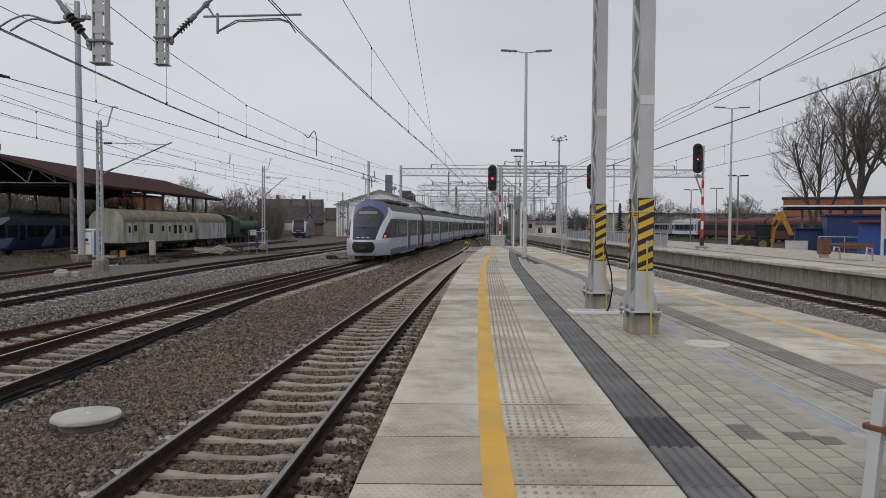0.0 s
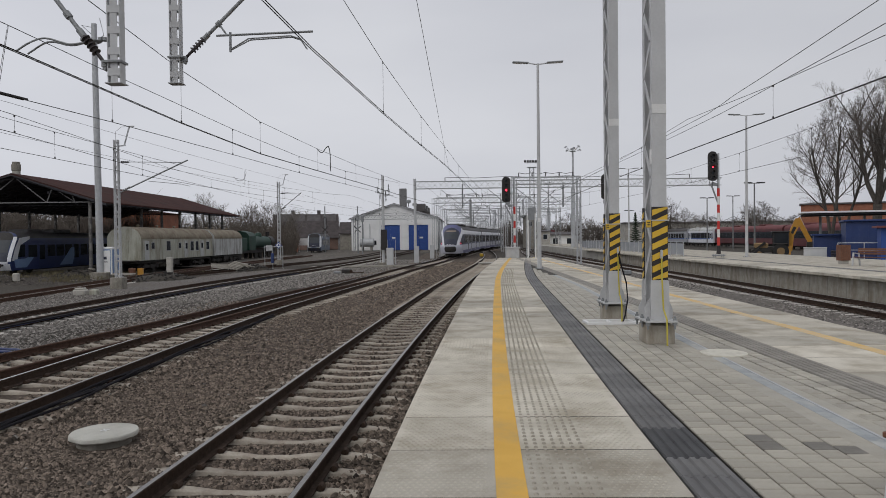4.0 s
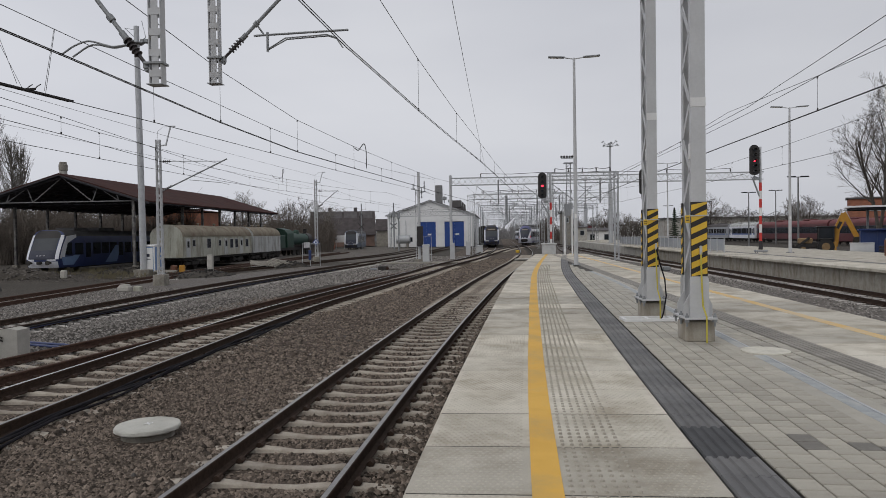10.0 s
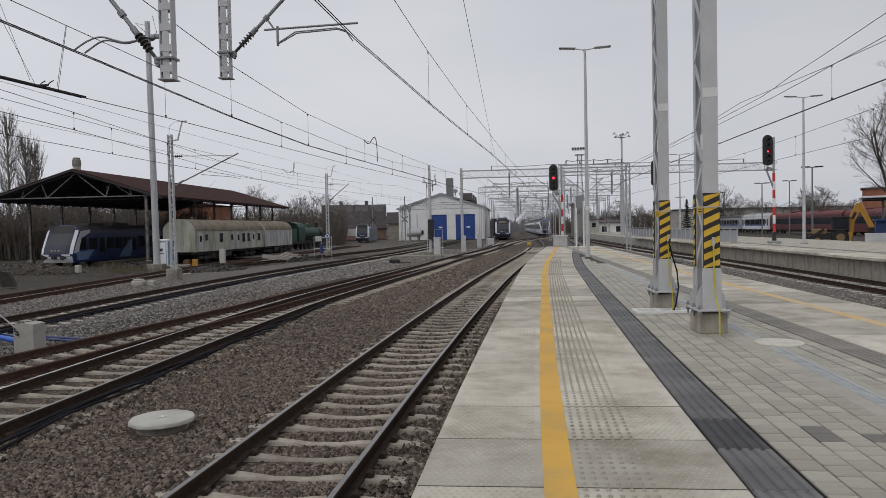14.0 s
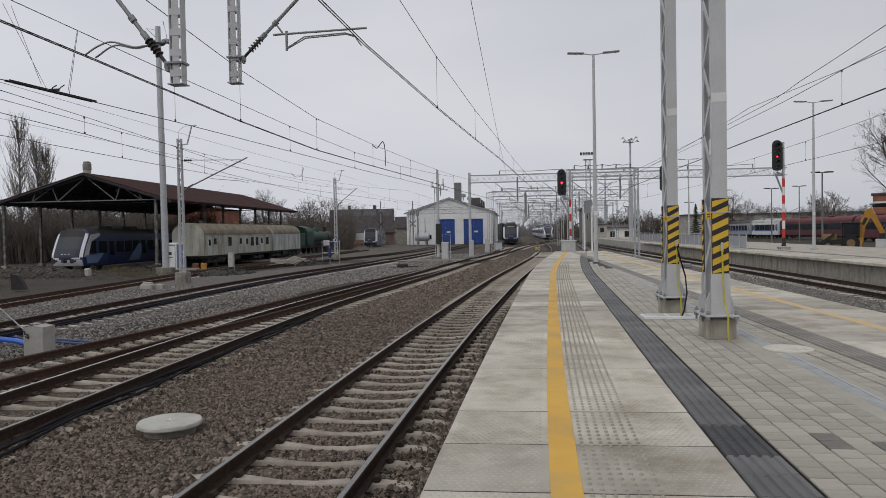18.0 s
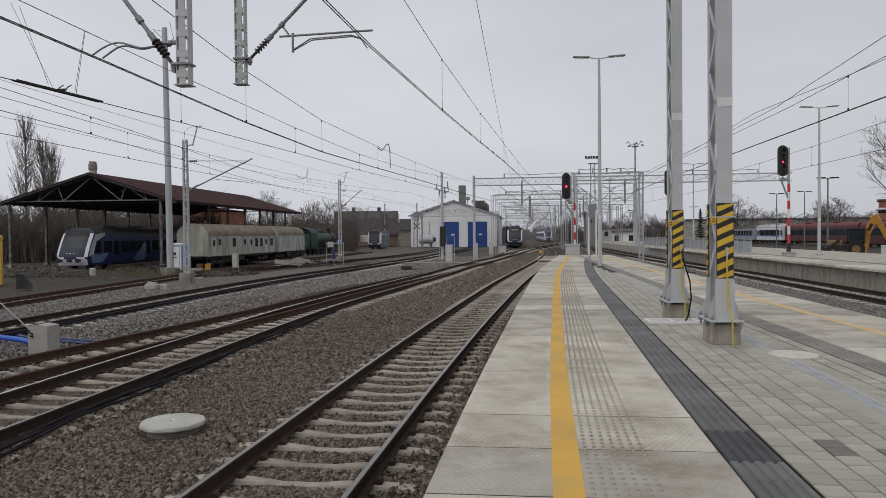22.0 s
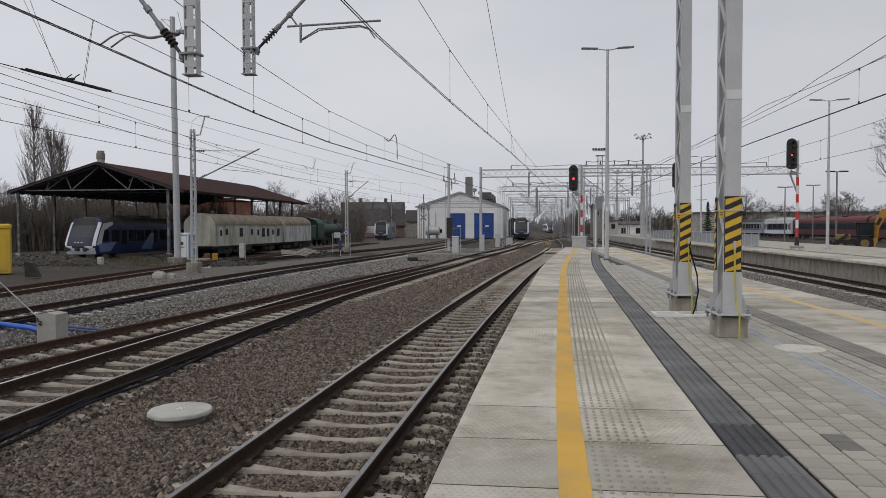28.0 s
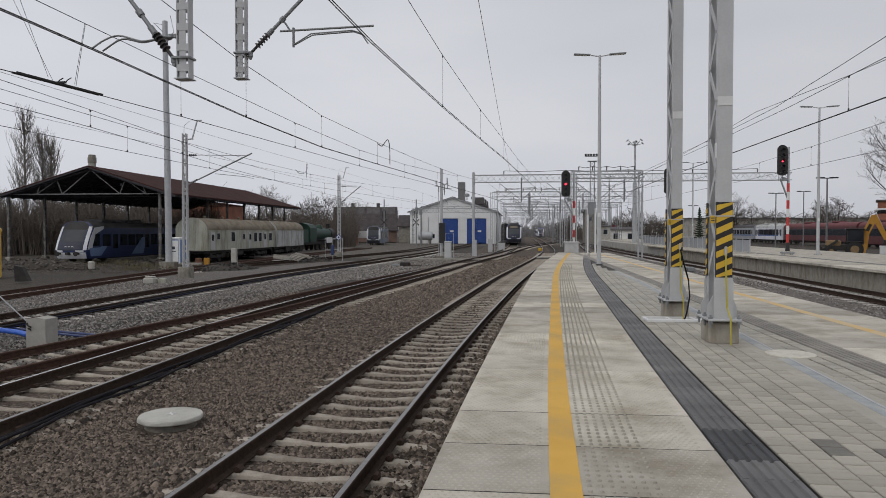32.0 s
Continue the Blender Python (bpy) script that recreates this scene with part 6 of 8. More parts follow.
# ---- buildings ----
def open_hall():
    """The open timber hall with a gabled sheet roof."""
    t = thing("open_hall", pose(-37.6, 58.0, -0.4, 0, 0, 1.0), "open timber hall with a rusty gabled sheet roof", "hall", kind="structure")
    W, L, E, R = 6.9, 36.0, 6.15, 8.35
    A = 0.7
    eave = {-1: -(W + 0.65), 1: W + 1.6}
    for sg in (-1, 1):
        x = eave[sg]
        s = Shape().prism([(x, E - 0.25), (A, R), (A, R + 0.12), (x, E - 0.13)], -0.5, L + 0.8)
        part("roof_slope", s, M["roof_brown"], t, "rusty brown sheet roof slope")
        # dark sheet added below the slope: its colour carries the underside's shade
        part("soffit", Shape().prism([(x * 0.995, E - 0.34), (A, R - 0.1), (A, R - 0.06), (x * 0.995, E - 0.3)], -0.45, L + 0.75), M["timber_dark"], t, "added dark sheet under the roof slope, shade put into its colour")
        part("fascia", Shape().prism([(x, E - 0.42), (A, R - 0.1), (A, R - 0.01), (x, E - 0.26)], -0.56, -0.5), M["timber_dark"], t, "dark gable board")
    n = 8
    for k in range(n):
        y = 4.9 * k
        for x in (-W, W):
            part("post", Shape().box((x, y, E / 2), (0.22, 0.22, E), 0.02), M["post_steel"], t, "peeling pale post" if k == 0 else "")
            part("post_foot", Shape().box((x, y, 0.2), (0.5, 0.5, 0.7), 0.04), M["old_concrete"], t)
        if k % 2 == 0 or k == 1:
            tr = Shape()
            tr.bar((-W, y, E - 0.1), (W + 0.9, y, E - 0.1), 0.09)
            for sg in (-1, 1):
                e = W if sg < 0 else W + 0.9
                tr.bar((sg * e, y, E - 0.1), (A, y, R - 0.2), 0.1)
                tr.bar((A + sg * W * 0.38, y, E - 0.1), (A + sg * 0.1, y, R - 0.3), 0.07)
                tr.bar((A + sg * W * 0.38, y, E - 0.1), (A + sg * W * 0.45, y, E + 1.12), 0.07)
                tr.bar((A + sg * W * 0.72, y, E - 0.1), (A + sg * W * 0.68, y, E + 0.62), 0.07)
                tr.bar((A + sg * W * 0.72, y, E - 0.1), (A + sg * W * 0.45, y, E + 1.12), 0.06)
            part("truss", tr, M["truss"] if k == 0 else M["timber_dark"], t, "pale steel roof truss" if k == 0 else "")
    for i in range(26):
        for sg in (-1, 1):
            y = -0.2 + i * 1.42
            part("rafter", Shape().bar((eave[sg] * 0.99, y, E - 0.4), (A, y, R - 0.2), 0.07, 0.12), M["timber_dark"], t)
    for x in (-W, -W * 0.5, W * 0.5, W):
        z = E if abs(x) > 5 else E + (R - E) * 0.46 - 0.15
        part("purlin", Shape().box((x, L / 2, z - 0.15), (0.16, L, 0.22)), M["timber_dark"], t)
    return t


open_hall()
# low brick wall and stacks behind the hall
bw = thing("brick_building", pose(-51.0, 84, -0.4), "low red brick building behind the hall", "building", kind="structure")
part("wall", Shape().box((4.8, 17, 3.3), (9.6, 6, 6.6)), M["brick"], bw)
part("roof", Shape().prism([(-0.4, 6.6), (10.0, 6.6), (4.8, 7.3)], 13.8, 20.2), M["roof_brown"], bw)


def engine_shed():
    t = thing("engine_shed", pose(-13.95, 149, -0.15), "white rendered engine shed with two blue gates", "shed", kind="structure")
    W, E, R, L = 9.1, 6.7, 9.7, 44
    doors = ((-2.75, 1.1), (2.95, 7.05))
    # front wall as piers and gable, so that the gates sit in real openings
    xs_ = [-W, doors[0][0], doors[0][1], doors[1][0], doors[1][1], W]
    wall = Shape()
    for a, b in ((xs_[0], xs_[1]), (xs_[2], xs_[3]), (xs_[4], xs_[5])):
        wall.box(((a + b) / 2, 0.2, 2.65), (b - a, 0.4, 5.3))
    wall.prism([(-W, 5.3), (W, 5.3), (W, E), (0, R), (-W, E)], 0, 0.4)
    part("front_wall", wall, M["white_wall"], t)
    for x in (-W + 0.2, W - 0.2):
        part("side_wall", Shape().box((x, L / 2 + 0.2, E / 2), (0.4, L - 0.4, E)), M["white_wall"], t)
    part("back_wall", Shape().prism([(-W + 0.4, 0), (W - 0.4, 0), (W - 0.4, E), (0, R - 0.2), (-W + 0.4, E)], L - 0.4, L), M["white_wall"], t)
    for a, b in doors:
        m = (a + b) / 2
        for u, v in ((a, m - 0.01), (m + 0.01, b)):
            g = part("gate_leaf", Shape().box(((u + v) / 2, 0.22, 2.63), (v - u, 0.1, 5.24), 0.01), M["blue_door"], t, "blue sheet-metal gate leaf")
            for i in range(5):
                part("gate_rib", Shape().box((u + (v - u) * (i + 0.5) / 5, 0.16, 2.63), (0.04, 0.03, 5.0)), M["blue_door"], g)
            part("gate_rail", Shape().box(((u + v) / 2, 0.155, 3.5), (v - u - 0.1, 0.035, 0.12)), M["blue_door"], g)
        part("door_plate", Shape().box((m + 0.6, 0.13, 2.6), (0.75, 0.02, 0.35)), M["white"], t, "small white plate on the gate")
    for sg in (-1, 1):
        part("roof_slope", Shape().prism([(sg * (W + 0.5), E - 0.1), (0, R + 0.05), (0, R + 0.18), (sg * (W + 0.5), E + 0.03)], -0.4, L + 0.4), M["roof_grey"], t, "grey roofing felt slope")
        part("verge", Shape().prism([(sg * (W + 0.52), E - 0.3), (0, R - 0.1), (0, R + 0.06), (sg * (W + 0.52), E - 0.12)], -0.44, -0.4), M["galv"], t)
    part("chimney", Shape().box((1.4, 6, 11.0), (1.5, 1.5, 4.6), 0.05), M["truss"], t, "square brick chimney")
    for i in range(3):
        v = part("roof_vent", Shape().box((5.0, 8 + i * 10, 9.2), (2.4, 3.0, 1.6), 0.05), M["roof_grey"], t)
        part("louvre", Shape().box((6.22, 8 + i * 10, 9.3), (0.04, 2.6, 0.9)), M["galv_dark"], v)
    for x, z, s in ((3.0, 9.9, 0.55), (4.3, 9.3, 0.5)):
        part("roof_fan", Shape().lathe((x, -0.1, z), [(0.1, -0.8), (0.1, -0.1), (s, 0), (s * 0.9, 0.5), (0.05, 0.7)], 12), M["galv_dark"], t)
    part("side_window", Shape().box((-4.2, -0.01, 1.6), (0.7, 0.06, 0.9)), M["glass_dark"], t)
    for x in (-6.6, -5.2):
        part("downpipe", Shape().tube((x, -0.12, 0.2), (x, -0.12, 5.6), 0.07, n=8), M["galv"], t)
    return t


engine_shed()
tank = thing("storage_tank", (-19.3, 145.5, -0.2), "silver cylindrical tank beside the shed wall", "tank")
part("vessel", Shape().tube((-1.4, 0, 1.7), (1.4, 0, 1.7), 0.85, n=20), M["galv"], tank, smooth=True)
for x in (-0.9, 0.9):
    part("saddle", Shape().box((x, 0, 0.45), (0.3, 1.6, 0.95), 0.02), M["old_concrete"], tank)
gantry(143, -21.5, -4.5, 6.6, (-21.5, -4.5), (), "low lattice gantry in front of the shed", 1.0)
# dark engine parts and posts along the shed's flank
old = thing("covered_wagon", pose(-3.0, 150, -0.1, 0, 0, -0.3), "dark weathered wagon beside the shed wall", "wagon")
part("body_shell", Body(12, 0.95, 0.9, 3.3, 4.2, None, 2.2).shell((3.3,), lambda z: 0, 0), [M["underframe"]], old)
part("solebar", Shape().box((0, 6, 0.75), (1.6, 12, 0.3)), M["black"], old)
for y in (2.5, 9.5):
    wheelset(old, y)


M["roof_old"] = surface("old_brown_roofing", (0.06, 0.053, 0.053), (0.105, 0.093, 0.092), 1, 0.95, bump=0.1, spec=0.06)


def house(at, w, l, e, r, wall, roof, label, windows=0, chimneys=0, dormers=0, along="x"):
    t = thing("house", at, label, "house", kind="structure")
    part("wall", Shape().box((0, 0, e / 2), (w, l, e)), M[wall], t)
    for sg in (-1, 1):
        part("roof_slope", Shape().prism([(sg * (l / 2 + 0.4), e - 0.2), (0, r), (0, r + 0.2), (sg * (l / 2 + 0.4), e)], -w / 2 - 0.4, w / 2 + 0.4, axis="x"), M[roof], t)
    gab = Shape()
    for sg in (-1, 1):
        gab.prism([(-l / 2, e), (l / 2, e), (0, r)], sg * w / 2 - 0.1, sg * w / 2 + 0.1, axis="x")
    part("gable", gab, M[wall], t)
    for i in range(windows):
        x = -w / 2 + w * (i + 0.5) / windows
        f = part("window_frame", Shape().box((x, -l / 2 - 0.02, e * 0.5), (1.2, 0.1, 1.5)), M["white"], t)
        part("pane", Shape().box((x, -l / 2 - 0.06, e * 0.5), (1.0, 0.08, 1.3)), M["glass_dark"], f)
    for i in range(chimneys):
        x = -w / 2 + w * (i + 0.7) / (chimneys + 0.4)
        part("chimney", Shape().box((x, 0.3, r + 0.4), (0.9, 0.7, 1.6), 0.03), M["roof_grey"], t)
    for i in range(dormers):
        x = -w / 2 + w * (i + 0.5) / dormers
        d = part("skylight_band", Shape().box((x, -l * 0.13, r - (r - e) * 0.22), (w / dormers * 0.86, 0.12, (r - e) * 0.55), 0, pose(0, 0, 0, -math.degrees(math.atan2(l / 2, r - e)) + 8, 0, 0).to_3x3()), M["roof_grey"], t, "pale glazed strip in the roof")
    return t


house(pose(-40.5, 185, -0.3, 0, 0, 12), 16, 13, 3.0, 9.0, "brick_dull", "roof_old", "long brick house with brown roof and pale roof lights", 0, 2, 4)
house(pose(-27.6, 176, -0.3, 0, 0, 4), 4.2, 7.0, 4.0, 6.6, "old_concrete", "roof_old", "small grey house with a dark roof", 0, 0)
house(pose(-41.5, 148, -0.4, 0, 0, 4), 14, 3, 2.9, 3.2, "brick", "roof_brown", "low red brick outbuilding", 0, 0)
for k, (x, y) in enumerate(((-33.5, 150), (-37.5, 152))):
    bb = thing("notice_board", (x, y, -0.3), "white notice board on two posts before the house", "sign board", "boards by the house")
    part("panel", Shape().box((0, 0, 2.1), (2.2, 0.06, 1.5)), M["white"], bb)
    for dx in (-0.9, 0.9):
        part("post", Shape().box((dx, 0.05, 0.9), (0.1, 0.1, 1.9)), M["galv_dark"], bb)
ch = thing("factory_chimney", (-225, 355, 0), "distant pale factory chimney with dark top", "chimney")
part("shaft", Shape().tube((0, 0, 0), (0, 0, 38.5), 2.4, 1.9, 20), M["plain_concrete"], ch, smooth=True)
part("crown", Shape().lathe((0, 0, 38.5), [(2.0, 0), (2.15, 0.4), (2.15, 3.2), (1.8, 3.6), (1.8, 4.4), (1.6, 4.6)], 20), M["old_concrete"], ch)

# signal cabin and yard structures past the platform's end
sc = thing("signal_cabin", pose(14.4, 152, -0.2), "grey two-storey signal cabin with a flat roof", "building", kind="structure")
part("wall", Shape().box((0, 0, 3.3), (1.8, 6, 6.6)), M["old_concrete"], sc)
part("roof", Shape().box((0, 0, 6.85), (2.4, 7, 0.5), 0.04), M["roof_grey"], sc)
part("wing_wall", Shape().box((2.55, 1, 1.8), (3.3, 8, 3.6)), M["plain_concrete"], sc)
part("wing_roof", Shape().box((2.6, 1, 3.7), (3.5, 8.6, 0.25), 0.03), M["roof_grey"], sc)
for x, y, z in ((0.0, -3.02, 5.2), (1.75, -3.02, 2.5), (3.2, -3.02, 2.5)):
    f = part("window_frame", Shape().box((x, y, z), (0.95, 0.1, 1.1)), M["galv"], sc)
    part("pane", Shape().box((x, y - 0.05, z), (0.8, 0.06, 0.95)), M["glass_dark"], f)
lo = house(pose(22, 160, -0.2), 6, 10, 3.0, 3.4, "white_wall", "roof_grey", "low pale outbuilding beside the tracks", 2)

lt = thing("floodlight_tower", (12.0, 120, -0.2), "lattice floodlight tower with a row of lamps", "tower")
s = Shape()
lattice(s, (0, 0, 0), (0, 0, 14.2), 0.7, 0.7, 0.8, 0.07, Vector((0, 1, 0)))
part("tower", s, M["galv_dark"], lt)
part("platform", Shape().box((0, 0, 14.2), (1.5, 1.2, 0.12)).box((0, 0, 15.0), (2.4, 0.12, 0.1)), M["galv_dark"], lt)
for i in range(6):
    part("floodlight", Shape().box((-1.1 + i * 0.44, -0.1, 15.25), (0.34, 0.3, 0.36), 0.05), M["black"], lt)


def crown_mast(x, y, h, thick, label):
    t = thing("floodlight_mast", (x, y, -0.2), label, "mast", "yard floodlight masts")
    part("pole", Shape().tube((0, 0, 0), (0, 0, h * 0.62), thick, thick * 0.9, 12), M["galv"], t, smooth=True)
    part("upper_pole", Shape().tube((0, 0, h * 0.62), (0, 0, h), thick * 0.45, thick * 0.35, 12), M["galv"], t, smooth=True)
    part("ring", Shape().lathe((0, 0, h - 0.55), [(0.42, 0), (0.46, 0.05), (0.42, 0.1)], 14), M["galv_dark"], t)
    for i in range(6):
        a = i * math.pi / 3 + 0.2
        ca, sa, up = math.cos(a), math.sin(a), 0.25 if i % 2 else -0.15
        lamp = part("arm", Shape().tube((0.3 * ca, 0.3 * sa, h - 0.5), (0.95 * ca, 0.95 * sa, h - 0.2 + up), 0.04, n=6), M["galv_dark"], t)
        part("floodlight", Shape().box((1.15 * ca, 1.15 * sa, h - 0.12 + up), (0.4, 0.3, 0.13), 0.04, pose(0, 0, 0, 0, 0, math.degrees(a)).to_3x3() @ pose(0, 0, 0, 0, 38, 0).to_3x3()), M["galv_dark"], lamp)
    return t


crown_mast(17.0, 108, 15.9, 0.34, "grey floodlight mast with a crown of lamps")
crown_mast(20.3, 165, 15.0, 0.36, "far floodlight mast with a crown of lamps")


def yard_lamp(x, y, h, label):
    t = thing("yard_lamp", (x, y, -0.2), label, "lamp post", "yard lamps")
    part("pole", Shape().tube((0, 0, 0), (0, 0, h), 0.12, 0.08, 8), M["truss"], t)
    part("lamp_head", Shape().box((-0.7, 0, h + 0.05), (0.9, 0.3, 0.14), 0.04).box((0.7, 0, h + 0.05), (0.9, 0.3, 0.14), 0.04).box((0, 0, h), (1.2, 0.08, 0.08)), M["black"], t)
    return t


for x, y, h in ((40.5, 118, 8.6), (33.5, 82, 8.4), (48.5, 128, 9.4), (36.5, 128, 7.6), (29, 138, 7.0), (40, 170, 8.5), (27, 175, 8)):
    yard_lamp(x, y, h, "dark twin-headed yard lamp")

# second platform with its wall, ribbed slabs and glazed fence
p2 = thing("platform_2", (0, 0, 0), "second platform with a pale coping and concrete wall", "platform", kind="structure")
part("platform_core", Shape().prism([(15.32, -0.3), (25.5, -0.3), (25.5, TOP - 0.09), (15.32, TOP - 0.09)], -12, 175), M["plain_concrete"], p2)
for i in range(66):
    y = -12 + i * 1.5
    part("coping_slab", Shape().box((15.93, y + 0.75, TOP - 0.06), (2.0, 1.485, 0.12), 0.008), M["concrete"], p2)
part("paving", Shape().box((21.2, 81.5, TOP - 0.05), (8.5, 187, 0.09)), M["concrete"], p2)
part("guide_strip", Shape().box((17.6, 81.5, TOP - 0.003), (0.4, 187, 0.012)), M["tactile"], p2)
for i in range(56):
    part("wall_panel", Shape().box((15.28, -11.25 + i * 1.5, 0.2), (0.08, 1.47, 0.86), 0.012), M["plinth_concrete"], p2)
fence = thing("glazed_fence", (0, 0, TOP), "grey glazed panel fence along the second platform", "fence")
M["fence_glass"] = surface("milky_fence_glass", (0.36, 0.38, 0.4), (0.44, 0.46, 0.48), 1, 0.2, bump=0)
for i in range(26):
    y = 53.5 + i * 1.6
    x = 16.6 - i * 0.02
    part("post", Shape().box((x, y, 0.55), (0.06, 0.06, 1.12)), M["galv"], fence)
    part("panel", Shape().box((x, y + 0.8, 0.56), (0.02, 1.46, 0.85)), M["fence_glass"], fence)
part("top_rail", Shape().bar((16.6, 53.5, 1.1), (16.1, 95, 1.1), 0.05), M["galv"], fence)


# ---- bare trees ----
def bare_tree(name, at, label, h, seed, counts=(7, 5, 5, 4), angle=(38, 42, 46, 50), reach=0.62, upright=0.25, r0=0.3, fork=0.3, trunk="bark", twig="twig", thick=1.0, lean=0.0, stems=1, top=0.62, slim=1.0, wander=0.16, bole=0.0, spread=0.34):
    rng = random.Random(seed)
    limbs, twigs = Shape(), Shape()

    def grow(p, d, ln, r, level):
        segs = 4 if level < 2 else 3 if level == 2 else 2
        pts = [p]
        q, e = p.copy(), d.copy()
        for _ in range(segs):
            e = (e + Vector((rng.uniform(-1, 1), rng.uniform(-1, 1), rng.uniform(-0.5, 1) * 0.7)) * (wander if level == 0 else 0.16) + Vector((0, 0, upright * 0.22))).normalized()
            q = q + e * (ln / segs)
            pts.append(q.copy())
        tip = r * (0.45 if level == 0 else 0.3)
        target = limbs if level < 2 else twigs
        for i in range(segs):
            ra, rb = r + (tip - r) * i / segs, r + (tip - r) * (i + 1) / segs
            target.tube(pts[i], pts[i + 1], max(ra, 0.007 * thick), max(rb, 0.006 * thick), 7 if level == 0 else 5 if level == 1 else 3, caps=level < 1)
        if level >= len(counts):
            return
        n = counts[level]
        for k in range(n):
            u = (fork if level == 0 else 0.2) + (1 - (fork if level == 0 else 0.2)) * (k + rng.random() * 0.7) / n
            u = min(u, 0.99)
            i = min(int(u * segs), segs - 1)
            b = pts[i].lerp(pts[i + 1], u * segs - i)
            ax = (pts[i + 1] - pts[i]).normalized()
            az = rng.uniform(0, 2 * math.pi) if level else k * 2.4 + rng.uniform(-0.4, 0.4)
            side = ax.orthogonal().normalized()
            side.rotate(Matrix.Rotation(az, 3, ax))
            a = radians(angle[level] * rng.uniform(0.7, 1.25))
            nd = (ax * math.cos(a) + side * math.sin(a)).normalized()
            rr = (r + (tip - r) * u) * rng.uniform(0.5, 0.72) * (slim if level == 0 else 1)
            grow(b, nd, ln * reach * rng.uniform(0.7, 1.15) * (1.15 - 0.4 * u), rr, level + 1)

    if bole:
        grown = Vector((rng.uniform(-0.2, 0.2), 0, h * bole))
        limbs.tube((0, 0, -0.3), grown * 0.5, r0 * 1.35, r0 * 1.08, 9).tube(grown * 0.5, grown, r0 * 1.08, r0 * 1.0, 9)
        for k in range(stems):
            a = 6.283 * (k + rng.uniform(-0.15, 0.15)) / stems + seed
            tilt = spread * rng.uniform(0.75, 1.2)
            grow(grown - Vector((0, 0, 0.15)), Vector((math.cos(a) * tilt, math.sin(a) * tilt, 1)).normalized(), (h - h * bole) * top * rng.uniform(0.85, 1.05), r0 * 0.62, 0)
        stems = 0
    for k in range(stems):
        a = rng.uniform(0, 6.28)
        tilt = lean if stems == 1 else 0.22 * rng.uniform(0.6, 1.2)
        grow(Vector((0.25 * k, 0.1 * k, -0.3)), Vector((math.cos(a) * tilt, math.sin(a) * tilt, 1)).normalized(), h * top * (1 if k == 0 else 0.9), r0 * (1 if k == 0 else 0.75), 0)
    t = thing(name, at, label, "tree", "bare trees")
    part("trunk", limbs, M[trunk], t, smooth=True)
    part("crown", twigs, M[twig], t)
    return t


def polar(az, d, z=-0.3, turn=0.0):
    return pose(d * math.sin(radians(az)), d * math.cos(radians(az)), z, 0, 0, turn)


FORM = dict(angle=(36, 38, 42, 46), upright=0.3, thick=1.15, fork=0.22, wander=0.2, top=0.82)
bare_tree("bare_tree", polar(27.2, 86), "tall bare tree forked from its foot into two stems", 16.2, 11, (9, 6, 6, 5), r0=0.3, stems=2, reach=0.5, bole=0.12, spread=0.26, **FORM)
bare_tree("bare_tree", polar(28.1, 88), "bare tree with slim rising limbs behind the canopy", 16.4, 43, (8, 6, 6, 5), r0=0.26, reach=0.5, stems=2, bole=0.16, **FORM)
bare_tree("bare_tree", polar(29.9, 84), "tall bare tree with a thick forked trunk and domed crown", 18.6, 23, (8, 6, 6, 5), r0=0.42, reach=0.52, stems=4, bole=0.3, spread=0.45, **FORM)
bare_tree("bare_tree", polar(32.0, 84), "tall bare tree with dense fine twigs", 19.0, 37, (8, 6, 6, 5), r0=0.38, reach=0.52, stems=3, bole=0.26, spread=0.42, **FORM)
# poplars behind the hall
def poplar(at, h, r, seed, label):
    """A slim poplar: a straight trunk with many fine upright branches in a spindle-shaped crown."""
    rng = random.Random(seed)
    t = thing("poplar", at, label, "tree", "bare trees")
    trunk, twigs = Shape(), Shape()
    trunk.tube((0, 0, -0.3), (0, 0, h * 0.5), 0.24, 0.15, 8).tube((0, 0, h * 0.5), (0, 0, h), 0.15, 0.02, 6)
    for k in range(170):
        z0 = h * (0.1 + 0.82 * (k + rng.random()) / 170)
        u = z0 / h
        out = r * math.sin(math.pi * (0.12 + 0.84 * u)) ** 0.7 * rng.uniform(0.3, 1.0)
        a = rng.uniform(0, 6.283)
        ln = min(h * rng.uniform(0.1, 0.2), h * 1.0 - z0 + 0.3)
        ca, sa = math.cos(a), math.sin(a)
        p0 = Vector((0, 0, z0))
        p1 = Vector((out * 0.7 * ca, out * 0.7 * sa, z0 + ln * 0.4))
        p2 = Vector((out * ca, out * sa, z0 + ln))
        twigs.tube(p0, p1, 0.045, 0.03, 4, caps=False).tube(p1, p2, 0.03, 0.011, 4, caps=False)
        for _k in range(6):
            v = rng.uniform(0.15, 1.0)
            q = p0.lerp(p1, v * 2) if v < 0.5 else p1.lerp(p2, v * 2 - 1)
            e = q + Vector((rng.uniform(-0.3, 0.3) + 0.2 * ca, rng.uniform(-0.3, 0.3) + 0.2 * sa, rng.uniform(0.6, 1.2))) * rng.uniform(0.7, 1.5)
            twigs.tube(q, e, 0.016, 0.009, 3, caps=False)
    part("trunk", trunk, M["twig_pale"], t)
    part("crown", twigs, M["twig_pale"], t)


poplar(polar(-36.55, 112, -0.4), 19.0, 2.3, 5, "tall bare poplar with a slim airy crown of upright branches")
poplar(polar(-35.5, 114, -0.4), 16.4, 2.0, 6, "slim bare poplar beside a taller one")
poplar(polar(-34.95, 113, -0.4), 15.2, 1.7, 7, "slim bare poplar at the end of the row")
